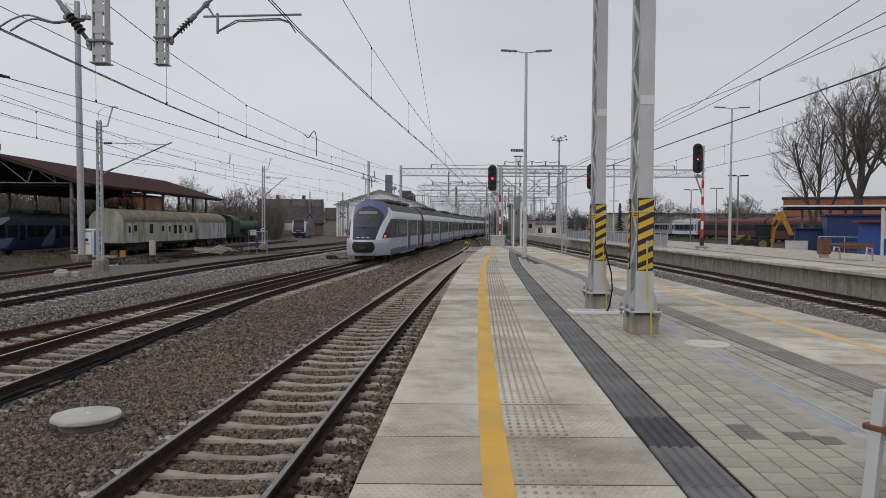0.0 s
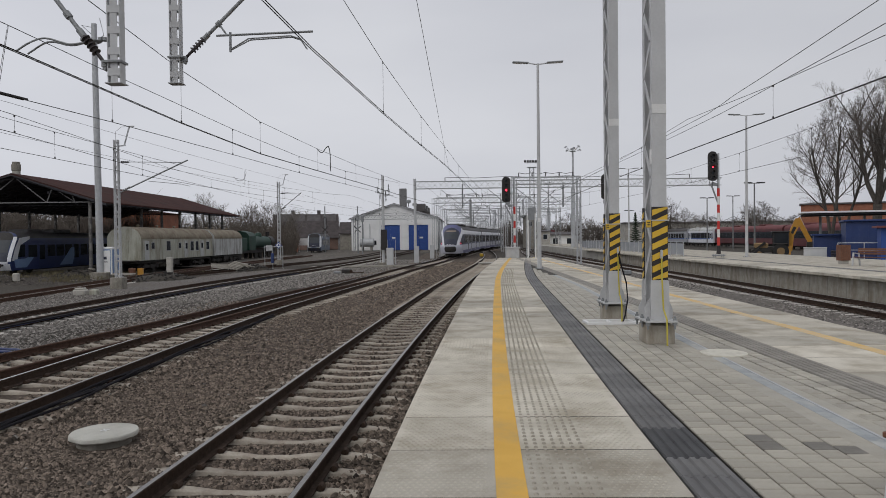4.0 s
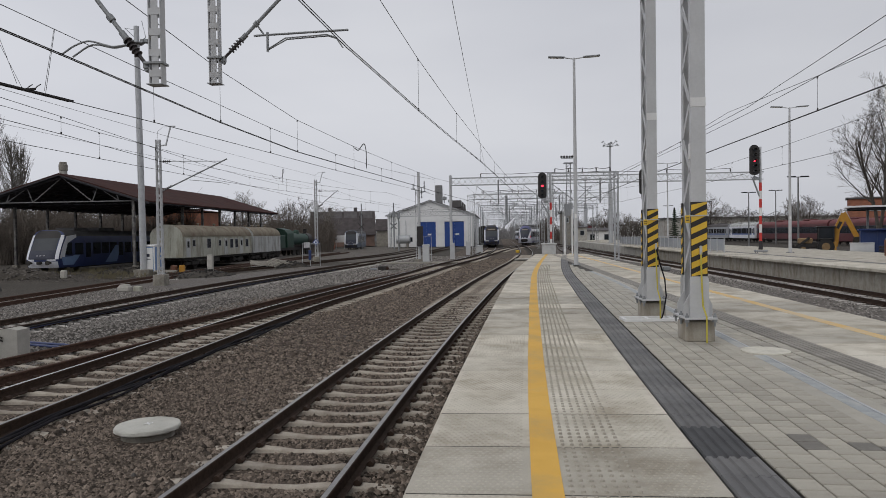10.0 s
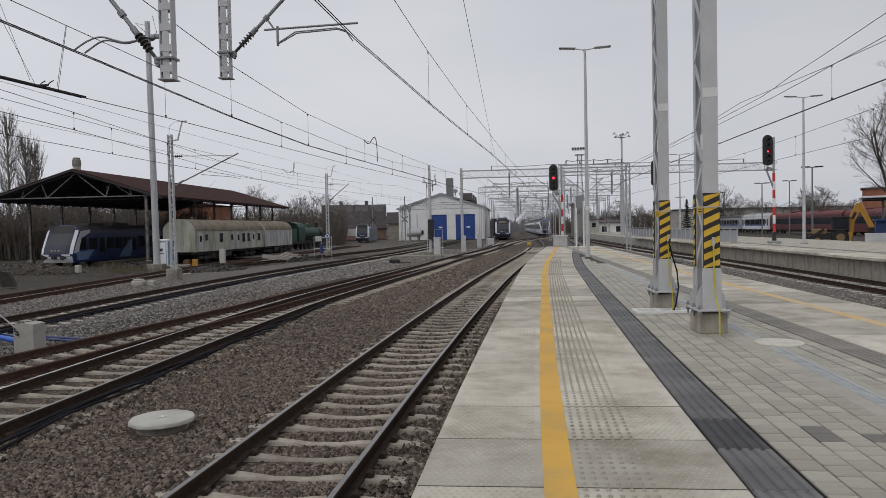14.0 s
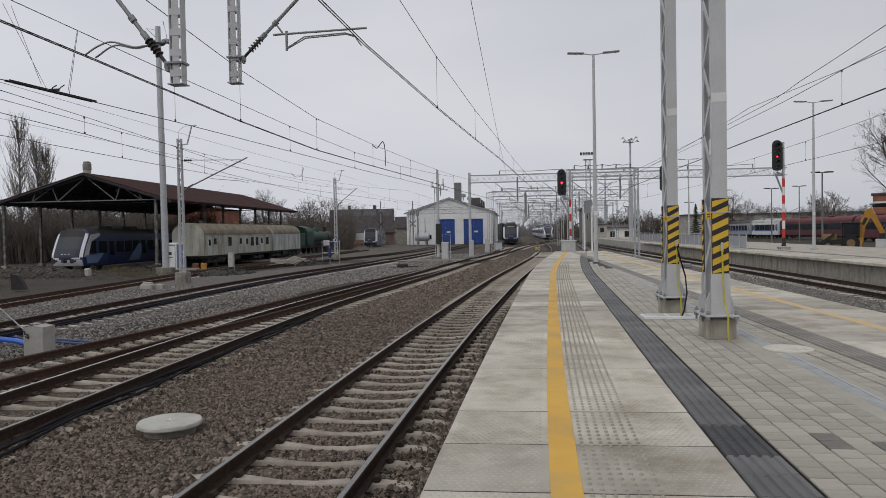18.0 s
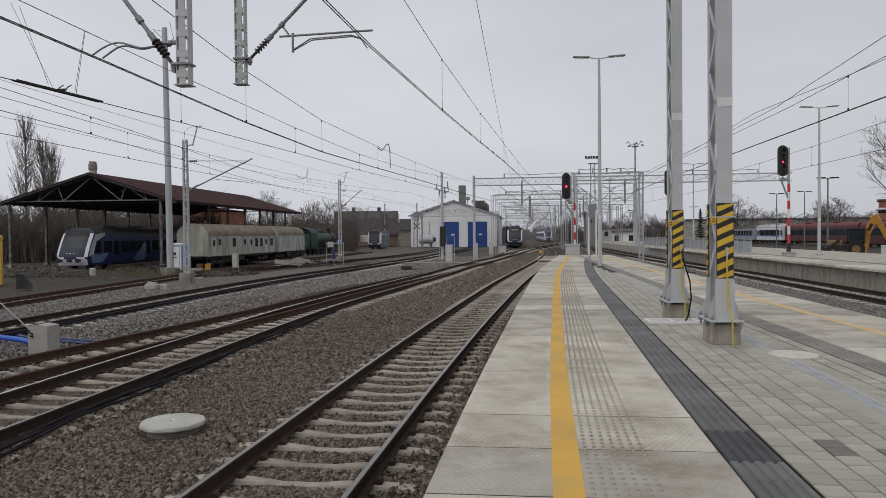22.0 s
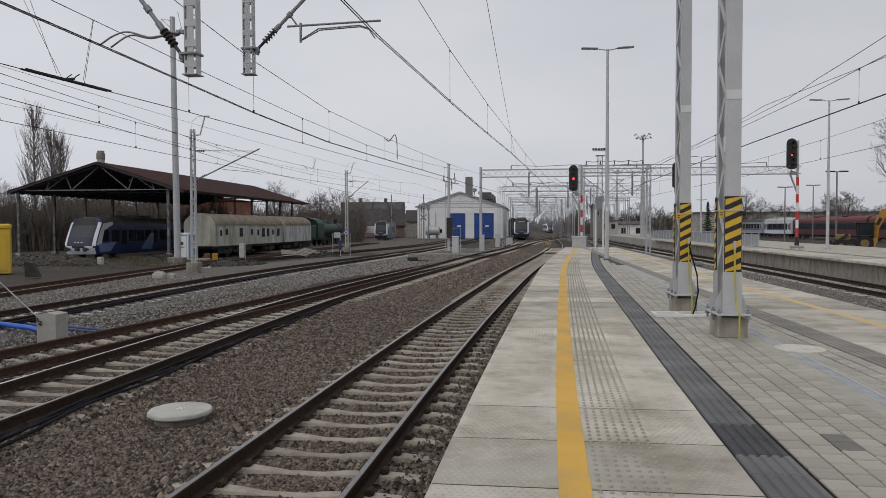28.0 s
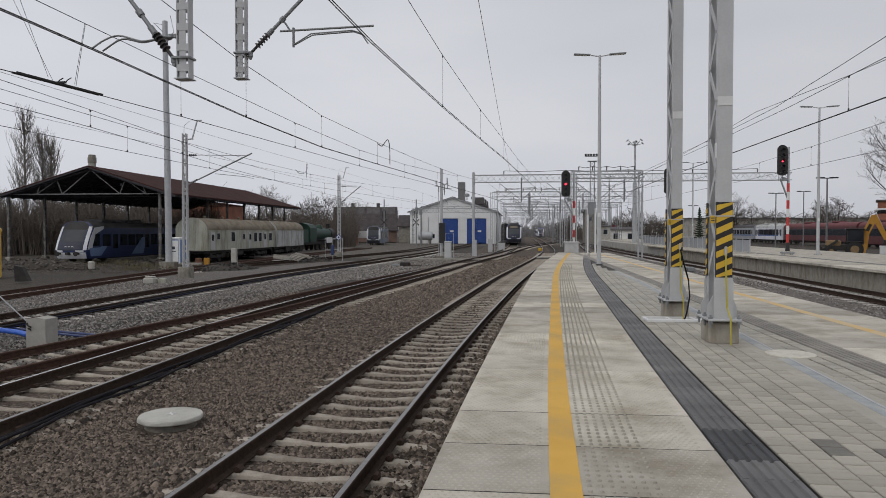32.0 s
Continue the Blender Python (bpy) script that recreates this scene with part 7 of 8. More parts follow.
# background trees: four kinds, set out by hand
bt = [bare_tree("bare_tree", polar(-19.9, 132, -0.3), "bare pale tree behind the hall", 12.5, 51, (9, 6, 5, 3), r0=0.2, fork=0.15, twig="twig_pale", thick=2.4),
      bare_tree("bare_tree", polar(-16.4, 138, -0.3), "bare tree in the scrub behind the sidings", 11, 52, (9, 6, 5, 3), r0=0.2, fork=0.12, thick=2.4),
      bare_tree("bare_tree", polar(22.6, 178, -0.3), "bare round-crowned tree behind the far sidings", 11.5, 53, (10, 6, 5, 3), r0=0.25, fork=0.1, thick=2.8, upright=0.1)]
for k, az, d, s, turn in ((0, -18.9, 136, 0.85, 40), (1, -15.3, 135, 1.0, 80), (0, -14.6, 145, 0.9, 150), (1, -17.4, 142, 0.9, 200), (0, -13.6, 150, 0.8, 260), (1, -21.2, 138, 0.8, 300), (1, -9.9, 215, 1.0, 20), (0, -12.5, 230, 1.1, 90), (1, -38.6, 120, 1.0, 10), (0, -37.8, 105, 0.75, 70), (1, -33.2, 118, 0.75, 120), (0, -31.0, 124, 0.8, 190), (1, -28.6, 126, 0.8, 240), (0, -26.0, 128, 0.8, 310), (1, -23.8, 130, 0.85, 330),
                       (2, 23.9, 176, 0.62, 60), (2, 20.9, 190, 0.66, 140), (2, 24.8, 185, 0.7, 220), (1, 15.7, 190, 1.35, 30), (1, 16.3, 192, 1.2, 120), (0, 17.4, 200, 0.9, 300), (1, 18.6, 210, 0.9, 200), (2, 13.6, 230, 0.6, 20), (2, 11.0, 235, 0.7, 100), (1, 8.7, 215, 1.0, 50), (1, 9.3, 218, 0.95, 140), (0, 10.1, 230, 0.8, 230), (2, 7.4, 260, 0.8, 310), (2, 12.1, 245, 0.65, 70), (2, 14.7, 240, 0.7, 160), (1, 19.6, 205, 0.8, 80), (2, 25.6, 170, 0.7, 10), (0, 22.0, 200, 0.9, 55), (1, 21.6, 196, 1.1, 155)):
    copy_thing(bt[k], polar(az, d, -0.3, turn) @ Matrix.Diagonal((s, s, s, 1)))


def thicket(name, az0, az1, d0, d1, h, n, seed, material, label, w=0.02):
    """A belt of scrub: thin stems with side twigs, one object."""
    rng = random.Random(seed)
    s = Shape()
    for _ in range(n):
        az, d = rng.uniform(az0, az1), rng.uniform(d0, d1)
        x, y = d * math.sin(radians(az)), d * math.cos(radians(az))
        hh = h * rng.uniform(0.45, 1.0) * (0.75 + 0.5 * noise.noise((az * 0.9, d * 0.02, seed)))
        top = Vector((x + rng.uniform(-1.5, 1.5), y + rng.uniform(-0.8, 0.8), hh))
        base_ = Vector((x, y, -0.4))
        s.tube(base_, top, w * 1.5, w * 0.5, 3, caps=False)
        for _k in range(9):
            u = rng.uniform(0.25, 0.95)
            p = base_.lerp(top, u)
            s.tube(p, p + Vector((rng.uniform(-1, 1), rng.uniform(-1, 1), rng.uniform(0.1, 1.3))) * (hh * 0.2), w * 0.8, w * 0.4, 3, caps=False)
    return solid(name, s, M[material], label, "scrub", kind="stuff")


thicket("thicket", -46, -24, 98, 128, 8.0, 9000, 3, "scrub", "dense brown leafless scrub behind the hall", 0.03)
thicket("thicket", -24, -13.2, 118, 150, 7.2, 2400, 4, "scrub", "dense leafless scrub behind the sidings", 0.035)
# this far belt takes the haze-toned twig colour; the air itself is clear
thicket("thicket", -12.8, 3, 330, 420, 9, 1200, 6, "twig_haze", "far leafless wood with haze put into its pale colour", 0.12)
thicket("thicket", 3, 30, 235, 300, 8.5, 2600, 7, "twig", "far leafless wood beyond the sidings", 0.09)
con = thing("conifer", polar(13.7, 168) @ Matrix.Diagonal((0.7, 0.7, 0.76, 1)), "dark conifer beyond the second platform", "tree", "bare trees")
part("trunk", Shape().tube((0, 0, 0), (0, 0, 10.6), 0.16, 0.03, 8), M["bark"], con)
cr = Shape()
rng = random.Random(9)
for i in range(17):
    z = 1.2 + i * 0.56
    rad = 2.6 * (1 - i / 18) ** 0.9
    for k in range(9):
        a = k * 0.7 + i * 1.3 + rng.uniform(-0.2, 0.2)
        r2 = rad * rng.uniform(0.45, 1.2)
        cr.tube((0, 0, z + 0.3), (r2 * math.cos(a), r2 * math.sin(a), z - 0.25), 0.16, 0.02, 4, caps=False)
        cr.tube((0.4 * r2 * math.cos(a), 0.4 * r2 * math.sin(a), z + 0.1), (0.9 * r2 * math.cos(a + 0.4), 0.9 * r2 * math.sin(a + 0.4), z - 0.2), 0.14, 0.02, 4, caps=False)
part("crown", cr, M["conifer"], con)

# ---- beyond the second platform ----
bb = thing("brick_building", polar(25.3, 150, -0.3, -25), "flat-roofed red brick building behind the trees", "building", kind="structure")
part("wall", Shape().box((10, 3, 4.0), (20, 6, 8.2)), M["brick"], bb)
part("wall", Shape().box((33, 6, 4.4), (26, 8, 9.0)), M["brick_dull"], bb)
part("roof", Shape().box((10, 3, 8.2), (20.6, 6.6, 0.3), 0.03), M["roof_grey"], bb)
part("roof", Shape().box((33, 6, 9.0), (26.8, 8.8, 0.4), 0.03), M["roof_grey"], bb)
part("window", Shape().box((5, -0.02, 6.3), (4.2, 0.12, 1.0)), M["white"], bb)
for k in range(4):
    part("antenna", Shape().tube((22 + k * 1.6, 4, 9.0), (22 + k * 1.6, 4, 11.4), 0.03, n=5), M["galv_dark"], bb)
for k in range(5):
    f = part("window_frame", Shape().box((23 + k * 4.6, 1.97, 6.9), (2.6, 0.12, 1.4)), M["white"], bb)
    part("pane", Shape().box((23 + k * 4.6, 1.9, 6.9), (2.4, 0.1, 1.2)), M["glass_dark"], f)
ca = thing("station_canopy", polar(25.5, 73, -0.2, -22), "flat white-edged station canopy on posts", "canopy", kind="structure")
part("roof", Shape().box((10, 2.5, 4.5), (20.5, 6, 0.16), 0.02), M["white"], ca)
part("soffit", Shape().box((10, 2.6, 4.33), (20.0, 5.6, 0.18)), M["timber_dark"], ca)
for k in range(6):
    part("post", Shape().box((1.5 + k * 3.6, 2.5, 2.1), (0.2, 0.2, 4.3)), M["galv_dark"], ca)


def site_hut(at, w, l, h, label, roof="blue_hut", over=0.15, ribs=10, door=None, glass=None, paint="blue_hut"):
    t = thing("site_hut", at, label, "hut", "blue huts", kind="structure")
    part("wall", Shape().box((w / 2, l / 2, h / 2), (w, l, h), 0.02), M[paint], t)
    part("roof", Shape().box((w / 2, l / 2 - 0.1, h + 0.07), (w + 2 * over, l + 2 * over, 0.14), 0.02), M[roof], t)
    for i in range(ribs):
        part("wall_rib", Shape().box((w * (i + 0.5) / ribs, -0.02, h / 2), (0.06, 0.05, h - 0.1)), M["blue_hut"], t)
    if door is not None:
        part("door", Shape().box((door, -0.05, 1.1), (0.9, 0.05, 2.1)), M["blue_hut"], t)
        part("handle", Shape().box((door + 0.35, -0.09, 1.05), (0.12, 0.05, 0.04)), M["galv"], t)
    if glass is not None:
        part("window", Shape().box((glass, -0.05, h * 0.62), (1.0, 0.06, 1.0)), M["glass_dark"], t)
    return t


site_hut(polar(28.1, 61.5, -0.2, -24), 13, 5, 3.45, "large dark blue sheet-metal site building", ribs=22, door=5.2, glass=3.6)
site_hut(polar(26.1, 66, -0.2, -24), 3.0, 2.4, 2.4, "blue ribbed storage container", ribs=14)
site_hut(polar(30.2, 55.5, -0.2, -24), 2.6, 2.2, 2.9, "small blue hut with a dull red roof", roof="maroon_roof", ribs=0, over=0.3, paint="blue_door")
gb = thing("utility_box", polar(25.5, 58.5, -0.2, -25), "pale grey utility box beside the platform", "box")
part("case", Shape().box((0.7, 0.4, 0.75), (1.5, 0.8, 1.5), 0.02), M["galv_pale"], gb)
part("lid", Shape().box((0.7, 0.4, 1.53), (1.56, 0.86, 0.06), 0.01), M["galv_pale"], gb)
pal = thing("pallet_stack", polar(27.2, 57.5, -0.2, -25), "stack of dark wooden pallets beside the box", "pallets")
for i in range(7):
    part("pallet", Shape().box((0.5, 0.5, 0.12 + i * 0.2), (1.0, 1.0, 0.05)).box((0.5, 0.08, 0.04 + i * 0.2), (1.0, 0.1, 0.1)).box((0.5, 0.92, 0.04 + i * 0.2), (1.0, 0.1, 0.1)), M["timber_dark"], pal)
rl = thing("guard_rail", polar(27.6, 57.0, -0.2, -25), "thin grey pipe railing before the blue hut", "railing")
for k in range(5):
    part("post", Shape().tube((k * 1.6, 0, 0), (k * 1.6, 0, 1.9), 0.035, n=6), M["galv"], rl)
part("rail", Shape().tube((0, 0, 1.9), (6.4, 0, 1.9), 0.035, n=6), M["galv"], rl)
part("rail", Shape().tube((0, 0, 1.4), (6.4, 0, 1.4), 0.03, n=6), M["galv"], rl)
lb = thing("long_warehouse", pose(70, 205, -0.2, 0, 0, 2), "long low beige warehouse behind the trains", "warehouse", kind="structure")
part("wall", Shape().box((0, 0, 3.0), (50, 14, 6.0)), M["plain_concrete"], lb)
part("roof", Shape().box((0, 0, 6.1), (51, 15, 0.25)), M["roof_grey"], lb)
for k in range(8):
    part("roof_frame", Shape().bar((-22 + k * 6, -7, 6.2), (-19 + k * 6, -7, 7.6), 0.15).bar((-19 + k * 6, -7, 7.6), (-16 + k * 6, -7, 6.2), 0.15), M["galv_dark"], lb)
lb2 = thing("long_warehouse", pose(41, 258, -0.2, 0, 0, 2), "low pale warehouse in the distance", "warehouse", kind="structure")
part("wall", Shape().box((0, 0, 2.4), (36, 12, 4.8)), M["white_wall"], lb2)
part("roof", Shape().box((0, 0, 4.9), (37, 13, 0.25)), M["roof_grey"], lb2)
tl = thing("locomotive", pose(21.5, 170, -0.1), "dark locomotive with a red front in the yard", "locomotive")
part("body_shell", Body(16, 1.45, 0.8, 3.2, 4.1, (0.4, 0.2, 1.4)).shell((1.6,), lambda z: 0, 1), [M["graphite"], M["maroon"]], tl, smooth=True)
part("windscreen", Shape().box((0, 0.3, 2.9), (2.1, 0.5, 0.7), 0.05), M["glass_dark"], tl)
part("front_stripe", Shape().box((0, -0.06, 1.9), (2.3, 0.2, 0.3), 0.02), M["red"], tl)
bogie(tl, 3.2)
bogie(tl, 12.8)

# ---- backhoe loader ----
M["digger_yellow"] = surface("digger_paint", (0.42, 0.2, 0.018), (0.55, 0.27, 0.03), 3, 0.5, bump=0.02, stain=(0.3, 0.18, 0.05), stain_amount=0.5)
M["rim_tan"] = surface("muddy_rim_paint", (0.2, 0.13, 0.06), (0.3, 0.2, 0.1), 4, 0.8, bump=0.1)
jc = thing("backhoe_loader", pose(32.9, 76.0, -0.2, 0, 0, -20), "yellow backhoe loader with raised rear arm", "digger")
for x, y, r, w in ((-1.3, -0.8, 0.52, 0.36), (-1.3, 0.8, 0.52, 0.36), (0.75, -0.85, 0.78, 0.45), (0.75, 0.85, 0.78, 0.45)):
    wh = part("wheel", Shape().tube((x, y - w / 2, r), (x, y + w / 2, r), r, n=20), M["rubber"], jc, smooth=True)
    part("rim", Shape().tube((x, y - w / 2 - 0.02, r), (x, y + w / 2 + 0.02, r), r * 0.5, n=14), M["rim_tan"], wh)
part("chassis", Shape().box((-0.2, 0, 0.95), (3.2, 0.9, 0.6), 0.06), M["underframe"], jc)
part("bonnet", Shape().box((-1.1, 0, 1.35), (1.4, 0.95, 0.62), 0.1), M["rim_tan"], jc)
cab_ = Shape()
for x in (0.1, 1.5):
    for y in (-0.7, 0.7):
        cab_.bar((x, y, 1.2), (x, y, 2.75), 0.09)
cab_.box((0.8, 0, 2.8), (1.75, 1.6, 0.14), 0.05)
part("cab_frame", cab_, M["black"], jc)
part("cab_glass", Shape().box((0.8, 0, 2.0), (1.36, 1.36, 1.5), 0.02), M["glass_dark"], jc)
part("mudguard", Shape().box((0.75, 0, 1.55), (1.3, 1.9, 0.12), 0.04), M["underframe"], jc)
boom = Shape().bar((1.6, 0, 0.9), (1.75, 0, 2.4), 0.36, 0.6).bar((1.7, 0, 2.3), (2.5, 0, 4.1), 0.32, 0.62)
part("boom", boom, M["digger_yellow"], jc)
part("boom_plate", Shape().box((2.0, -0.175, 2.95), (0.28, 0.012, 0.75), 0, pose(0, 0, 0, 0, 24, 0).to_3x3()), M["black"], jc, "dark plain plate on the boom")
part("dipper", Shape().bar((2.4, 0, 4.2), (3.6, 0, 1.7), 0.28, 0.46), M["digger_yellow"], jc)
part("bucket", Shape().prism([(3.3, 1.7), (3.8, 1.75), (3.95, 1.2), (3.6, 0.9), (3.2, 1.1)], -0.35, 0.35), M["underframe"], jc)
part("ram", Shape().tube((1.75, 0, 2.1), (2.3, 0, 3.9), 0.06, n=8).tube((2.7, 0, 4.15), (3.5, 0, 2.3), 0.05, n=8), M["galv"], jc)
part("stabiliser", Shape().bar((1.6, -0.9, 1.3), (1.6, -1.1, 0.1), 0.16).bar((1.6, 0.9, 1.3), (1.6, 1.1, 0.1), 0.16).box((1.6, 0, 1.0), (0.4, 2.0, 0.5), 0.03), M["digger_yellow"], jc)
part("loader_bucket", Shape().prism([(-2.9, 0.2), (-2.1, 0.2), (-2.1, 1.0), (-2.3, 1.05), (-2.4, 0.5)], -1.1, 1.1), M["underframe"], jc)
part("loader_arm", Shape().bar((-0.7, -0.6, 1.7), (-2.1, -0.6, 0.6), 0.12, 0.22).bar((-0.7, 0.6, 1.7), (-2.1, 0.6, 0.6), 0.12, 0.22), M["underframe"], jc)


# ---- platform furniture ----
def bench(at, label):
    t = thing("platform_bench", at, label, "bench", "platform benches")
    for x in (0.1, 1.7):
        s = Shape()
        s.bar((x, -0.3, 0.0), (x, -0.2, 0.64), 0.07, 0.05)
        s.bar((x, -0.22, 0.64), (x, 0.3, 0.6), 0.07, 0.04)
        s.bar((x, 0.25, 0.62), (x, 0.36, 0.0), 0.07, 0.05)
        s.bar((x, -0.26, 0.4), (x, 0.3, 0.36), 0.06, 0.04)
        part("leg_frame", s, M["galv_pale"], t, "pale metal side frame")
    for i in range(5):
        part("seat_slat", Shape().box((0.9, -0.22 + i * 0.105, 0.44 - 0.005 * i), (1.75, 0.09, 0.035), 0.006), M["wood_slat"], t)
    for i in range(3):
        part("back_slat", Shape().box((0.9, 0.3 + i * 0.03, 0.6 + i * 0.11), (1.75, 0.035, 0.095), 0.006), M["wood_slat"], t)
    return t


bench(pose(19.55, 35.9, TOP, 0, 0, -58), "brown slatted bench with pale metal frames on the second platform")
bench(pose(2.66, 4.36, TOP, 0, 0, -60), "brown slatted bench with pale metal frames near the paving")
bn = thing("litter_bin", pose(20.1, 37.9, TOP), "brown wood-slatted litter bin on a pale base", "litter bin")
part("base", Shape().box((0, 0, 0.1), (0.36, 0.36, 0.2), 0.01), M["plain_concrete"], bn)
part("liner", Shape().box((0, 0, 0.6), (0.42, 0.42, 0.8), 0.01), M["black"], bn)
for k in range(5):
    for sx, sy in ((1, 0), (-1, 0), (0, 1), (0, -1)):
        o = -0.2 + k * 0.1
        part("slat", Shape().box((sx * 0.235 + sy * o, sy * 0.235 + sx * o, 0.6), (0.085 if sy else 0.025, 0.085 if sx else 0.025, 0.82), 0.004), M["wood_slat"], bn)
ib = thing("timetable_board", pose(19.5, 31.9, TOP, 0, 0, -30), "white-framed board with a yellow timetable sheet", "notice board")
for x in (0, 1.5):
    part("post", Shape().box((x, 0, 1.25), (0.12, 0.1, 2.5), 0.01), M["galv_pale"], ib)
part("panel", Shape().box((0.75, 0, 1.75), (1.5, 0.06, 1.25), 0.01), M["galv_pale"], ib)
part("sheet", Shape().box((0.75, -0.04, 1.78), (1.3, 0.012, 1.0)), M["yellow"], ib, "yellow timetable sheet")
bars = Shape()
for k in range(8):
    bars.box((0.7, -0.049, 2.15 - k * 0.1), (1.0 - 0.1 * (k % 3), 0.006, 0.03))
part("print_bars", bars, M["graphite"], ib)
# things at the platform's end
eb = thing("equipment_box", (3.95, 55.0, TOP), "grey equipment box with a pale lid at the platform end", "cabinet")
part("case", Shape().box((0, 0, 0.38), (1.02, 0.8, 0.76), 0.02), M["galv"], eb)
part("lid", Shape().box((0, 0, 0.8), (1.16, 0.94, 0.1), 0.02), M["galv_pale"], eb)
nb = thing("sign_board", (5.0, 53.2, TOP), "grey board on two tall white posts, seen edge-on", "sign board")
for x, y in ((0, 0), (0.38, -1.7)):
    part("post", Shape().tube((x, y, 0), (x, y, 3.3), 0.06, n=10), M["white"], nb)
part("panel", Shape().bar((0.02, -0.1, 3.3), (0.38, -1.75, 3.3), 0.08, 0.9), M["galv_dark"], nb)
mh = thing("platform_manhole", (3.56, 9.77, TOP), "pale round manhole cover set in the paving", "manhole cover")
part("cover", Shape().lathe((0, 0, -0.03), [(0.31, 0), (0.31, 0.038), (0.295, 0.044)], 28), M["pale_cover"], mh)
fr = thing("metal_frame", pose(2.3, 12.98, TOP, 0, 0, 3), "white rectangular metal frame lying on the paving", "frame")
part("side_bar", Shape().box((0.6, 0.0, 0.025), (1.25, 0.05, 0.05), 0.004), M["white"], fr)
part("side_bar", Shape().box((0.6, 0.42, 0.025), (1.25, 0.05, 0.05), 0.004), M["white"], fr)
for x in (0.0, 0.42, 0.84, 1.2):
    part("cross_bar", Shape().box((x, 0.21, 0.025), (0.05, 0.37, 0.046), 0.004), M["white"], fr)
M["earth_wire"] = surface("yellow_green_earth_sleeve", (0.45, 0.38, 0.04), (0.55, 0.46, 0.07), 5, 0.5, bump=0)
for y, col in ((10.50, False), (13.40, True)):
    w = thing("earth_conductor", (2.93, y, 0), "yellow sleeved earth conductor strapped to the column", "earth cable", "earth conductors")
    part("sleeve", Shape().pipe([(0, 0.0, 2.12), (0.0, -0.02, 1.75), (0.01, -0.05, 1.3), (0.03, -0.16, 1.15), (0.03, -0.17, 0.78)], 0.013, 8), M["earth_wire"], w)
    part("clamp", Shape().box((0, 0.0, 2.1), (0.035, 0.03, 0.13), 0.005), M["galv"], w)
    if col:
        part("cable", Shape().pipe([(0.0, -0.03, 2.05), (0.05, -0.07, 1.8), (0.13, -0.1, 1.5), (0.15, -0.12, 1.2), (0.08, -0.2, 0.9), (0.02, -0.26, 0.77)], 0.014, 8), M["cable"], w, "loose black cable")
for y, band in ((10.82, 0), (13.72, 0)):
    wbx = thing("warning_plate", (2.74, y - 0.33, 2.55), "small yellow warning plate clamped to the column", "plate", "warning plates")
    part("plate", Shape().box((0.0, 0.0, 0.0), (0.07, 0.03, 0.11), 0.004), M["yellow"], wbx)
    for z in (0.02, -0.015):
        part("print_bar", Shape().box((0.0, -0.018, z), (0.045, 0.006, 0.012)), M["black"], wbx)


# ---- between the tracks and in the old yard ----
mc = thing("manhole", Matrix.Translation((-4.66, 9.06, -0.31)) @ Matrix.Diagonal((0.92, 0.92, 1, 1)), "round pale concrete manhole lid standing in the ballast", "manhole")
part("ring", Shape().lathe((0, 0, 0), [(0.36, -0.1), (0.36, 0.17), (0.34, 0.17)], 32), M["old_concrete"], mc)
lid = Shape().lathe((0, 0, 0.165), [(0.4, 0.0), (0.445, 0.006), (0.455, 0.02), (0.452, 0.05), (0.44, 0.066), (0.3, 0.068), (0.02, 0.066)], 56)
lid.v = [(x * (1 + 0.022 * noise.noise((x * 9, y * 9, z * 30))), y * (1 + 0.022 * noise.noise((x * 9, y * 9, z * 30))), z + 0.006 * noise.noise((x * 5, y * 5, 4))) for x, y, z in lid.v]
lid = part("lid", lid, M["lid_concrete"], mc, "thick round concrete lid with a chipped rim")
for a in (38, -52):
    part("chalk_mark", Shape().box((0.0, 0.02, 0.236), (0.13, 0.022, 0.008), 0.002, pose(0, 0, 0, 0, 0, a).to_3x3()), M["white"], lid, "white chalk stroke")

jb = thing("track_cabinet", (-10.66, 14.85, -0.22), "pale grey trackside cabinet with a pointed lid", "cabinet")
part("case", Shape().prism([(-0.23, 0), (0.23, 0), (0.23, 0.66), (0, 0.7), (-0.23, 0.66)], -0.2, 0.22), M["plain_concrete"], jb)
part("latch", Shape().pipe([(-0.2, -0.21, 0.58), (-0.17, -0.24, 0.52), (-0.1, -0.23, 0.5), (-0.11, -0.21, 0.42), (-0.17, -0.22, 0.46)], 0.018, 6), M["underframe"], jb)
part("guy_strap", Shape().tube((-0.21, -0.21, 0.62), (-3.2, -0.6, 3.5), 0.014, n=6), M["galv"], jb, "slack grey strap")
bp = thing("cable_duct", (0, 0, 0), "bright blue plastic cable duct lying across the ballast", "cable duct")
part("duct", Shape().pipe([(-16, 17.6, -0.02), (-13.2, 16.4, -0.04), (-12.0, 15.9, -0.05), (-11.0, 15.2, -0.06)], 0.065, 10), M["blue_pipe"], bp, smooth=True)
part("cable", Shape().pipe([(-13.5, 17.4, -0.15), (-11.6, 16.6, -0.17), (-10.5, 16.2, -0.17), (-9.9, 15.7, -0.19)], 0.035, 8), M["navy"], bp)
part("cable", Shape().pipe([(-13.5, 18.0, -0.16), (-11.8, 17.0, -0.18), (-10.6, 16.6, -0.18), (-9.8, 16.2, -0.2)], 0.035, 8), M["navy"], bp)
yb = thing("yellow_container", polar(-38.9, 51.0, -0.4, 34), "yellow lidded container on the yard ground", "container")
part("case", Shape().box((0, 0, 1.35), (1.5, 1.2, 2.7), 0.03), M["yellow"], yb)
part("lid", Shape().box((0, 0, 2.85), (1.6, 1.3, 0.35), 0.1), M["yellow"], yb)
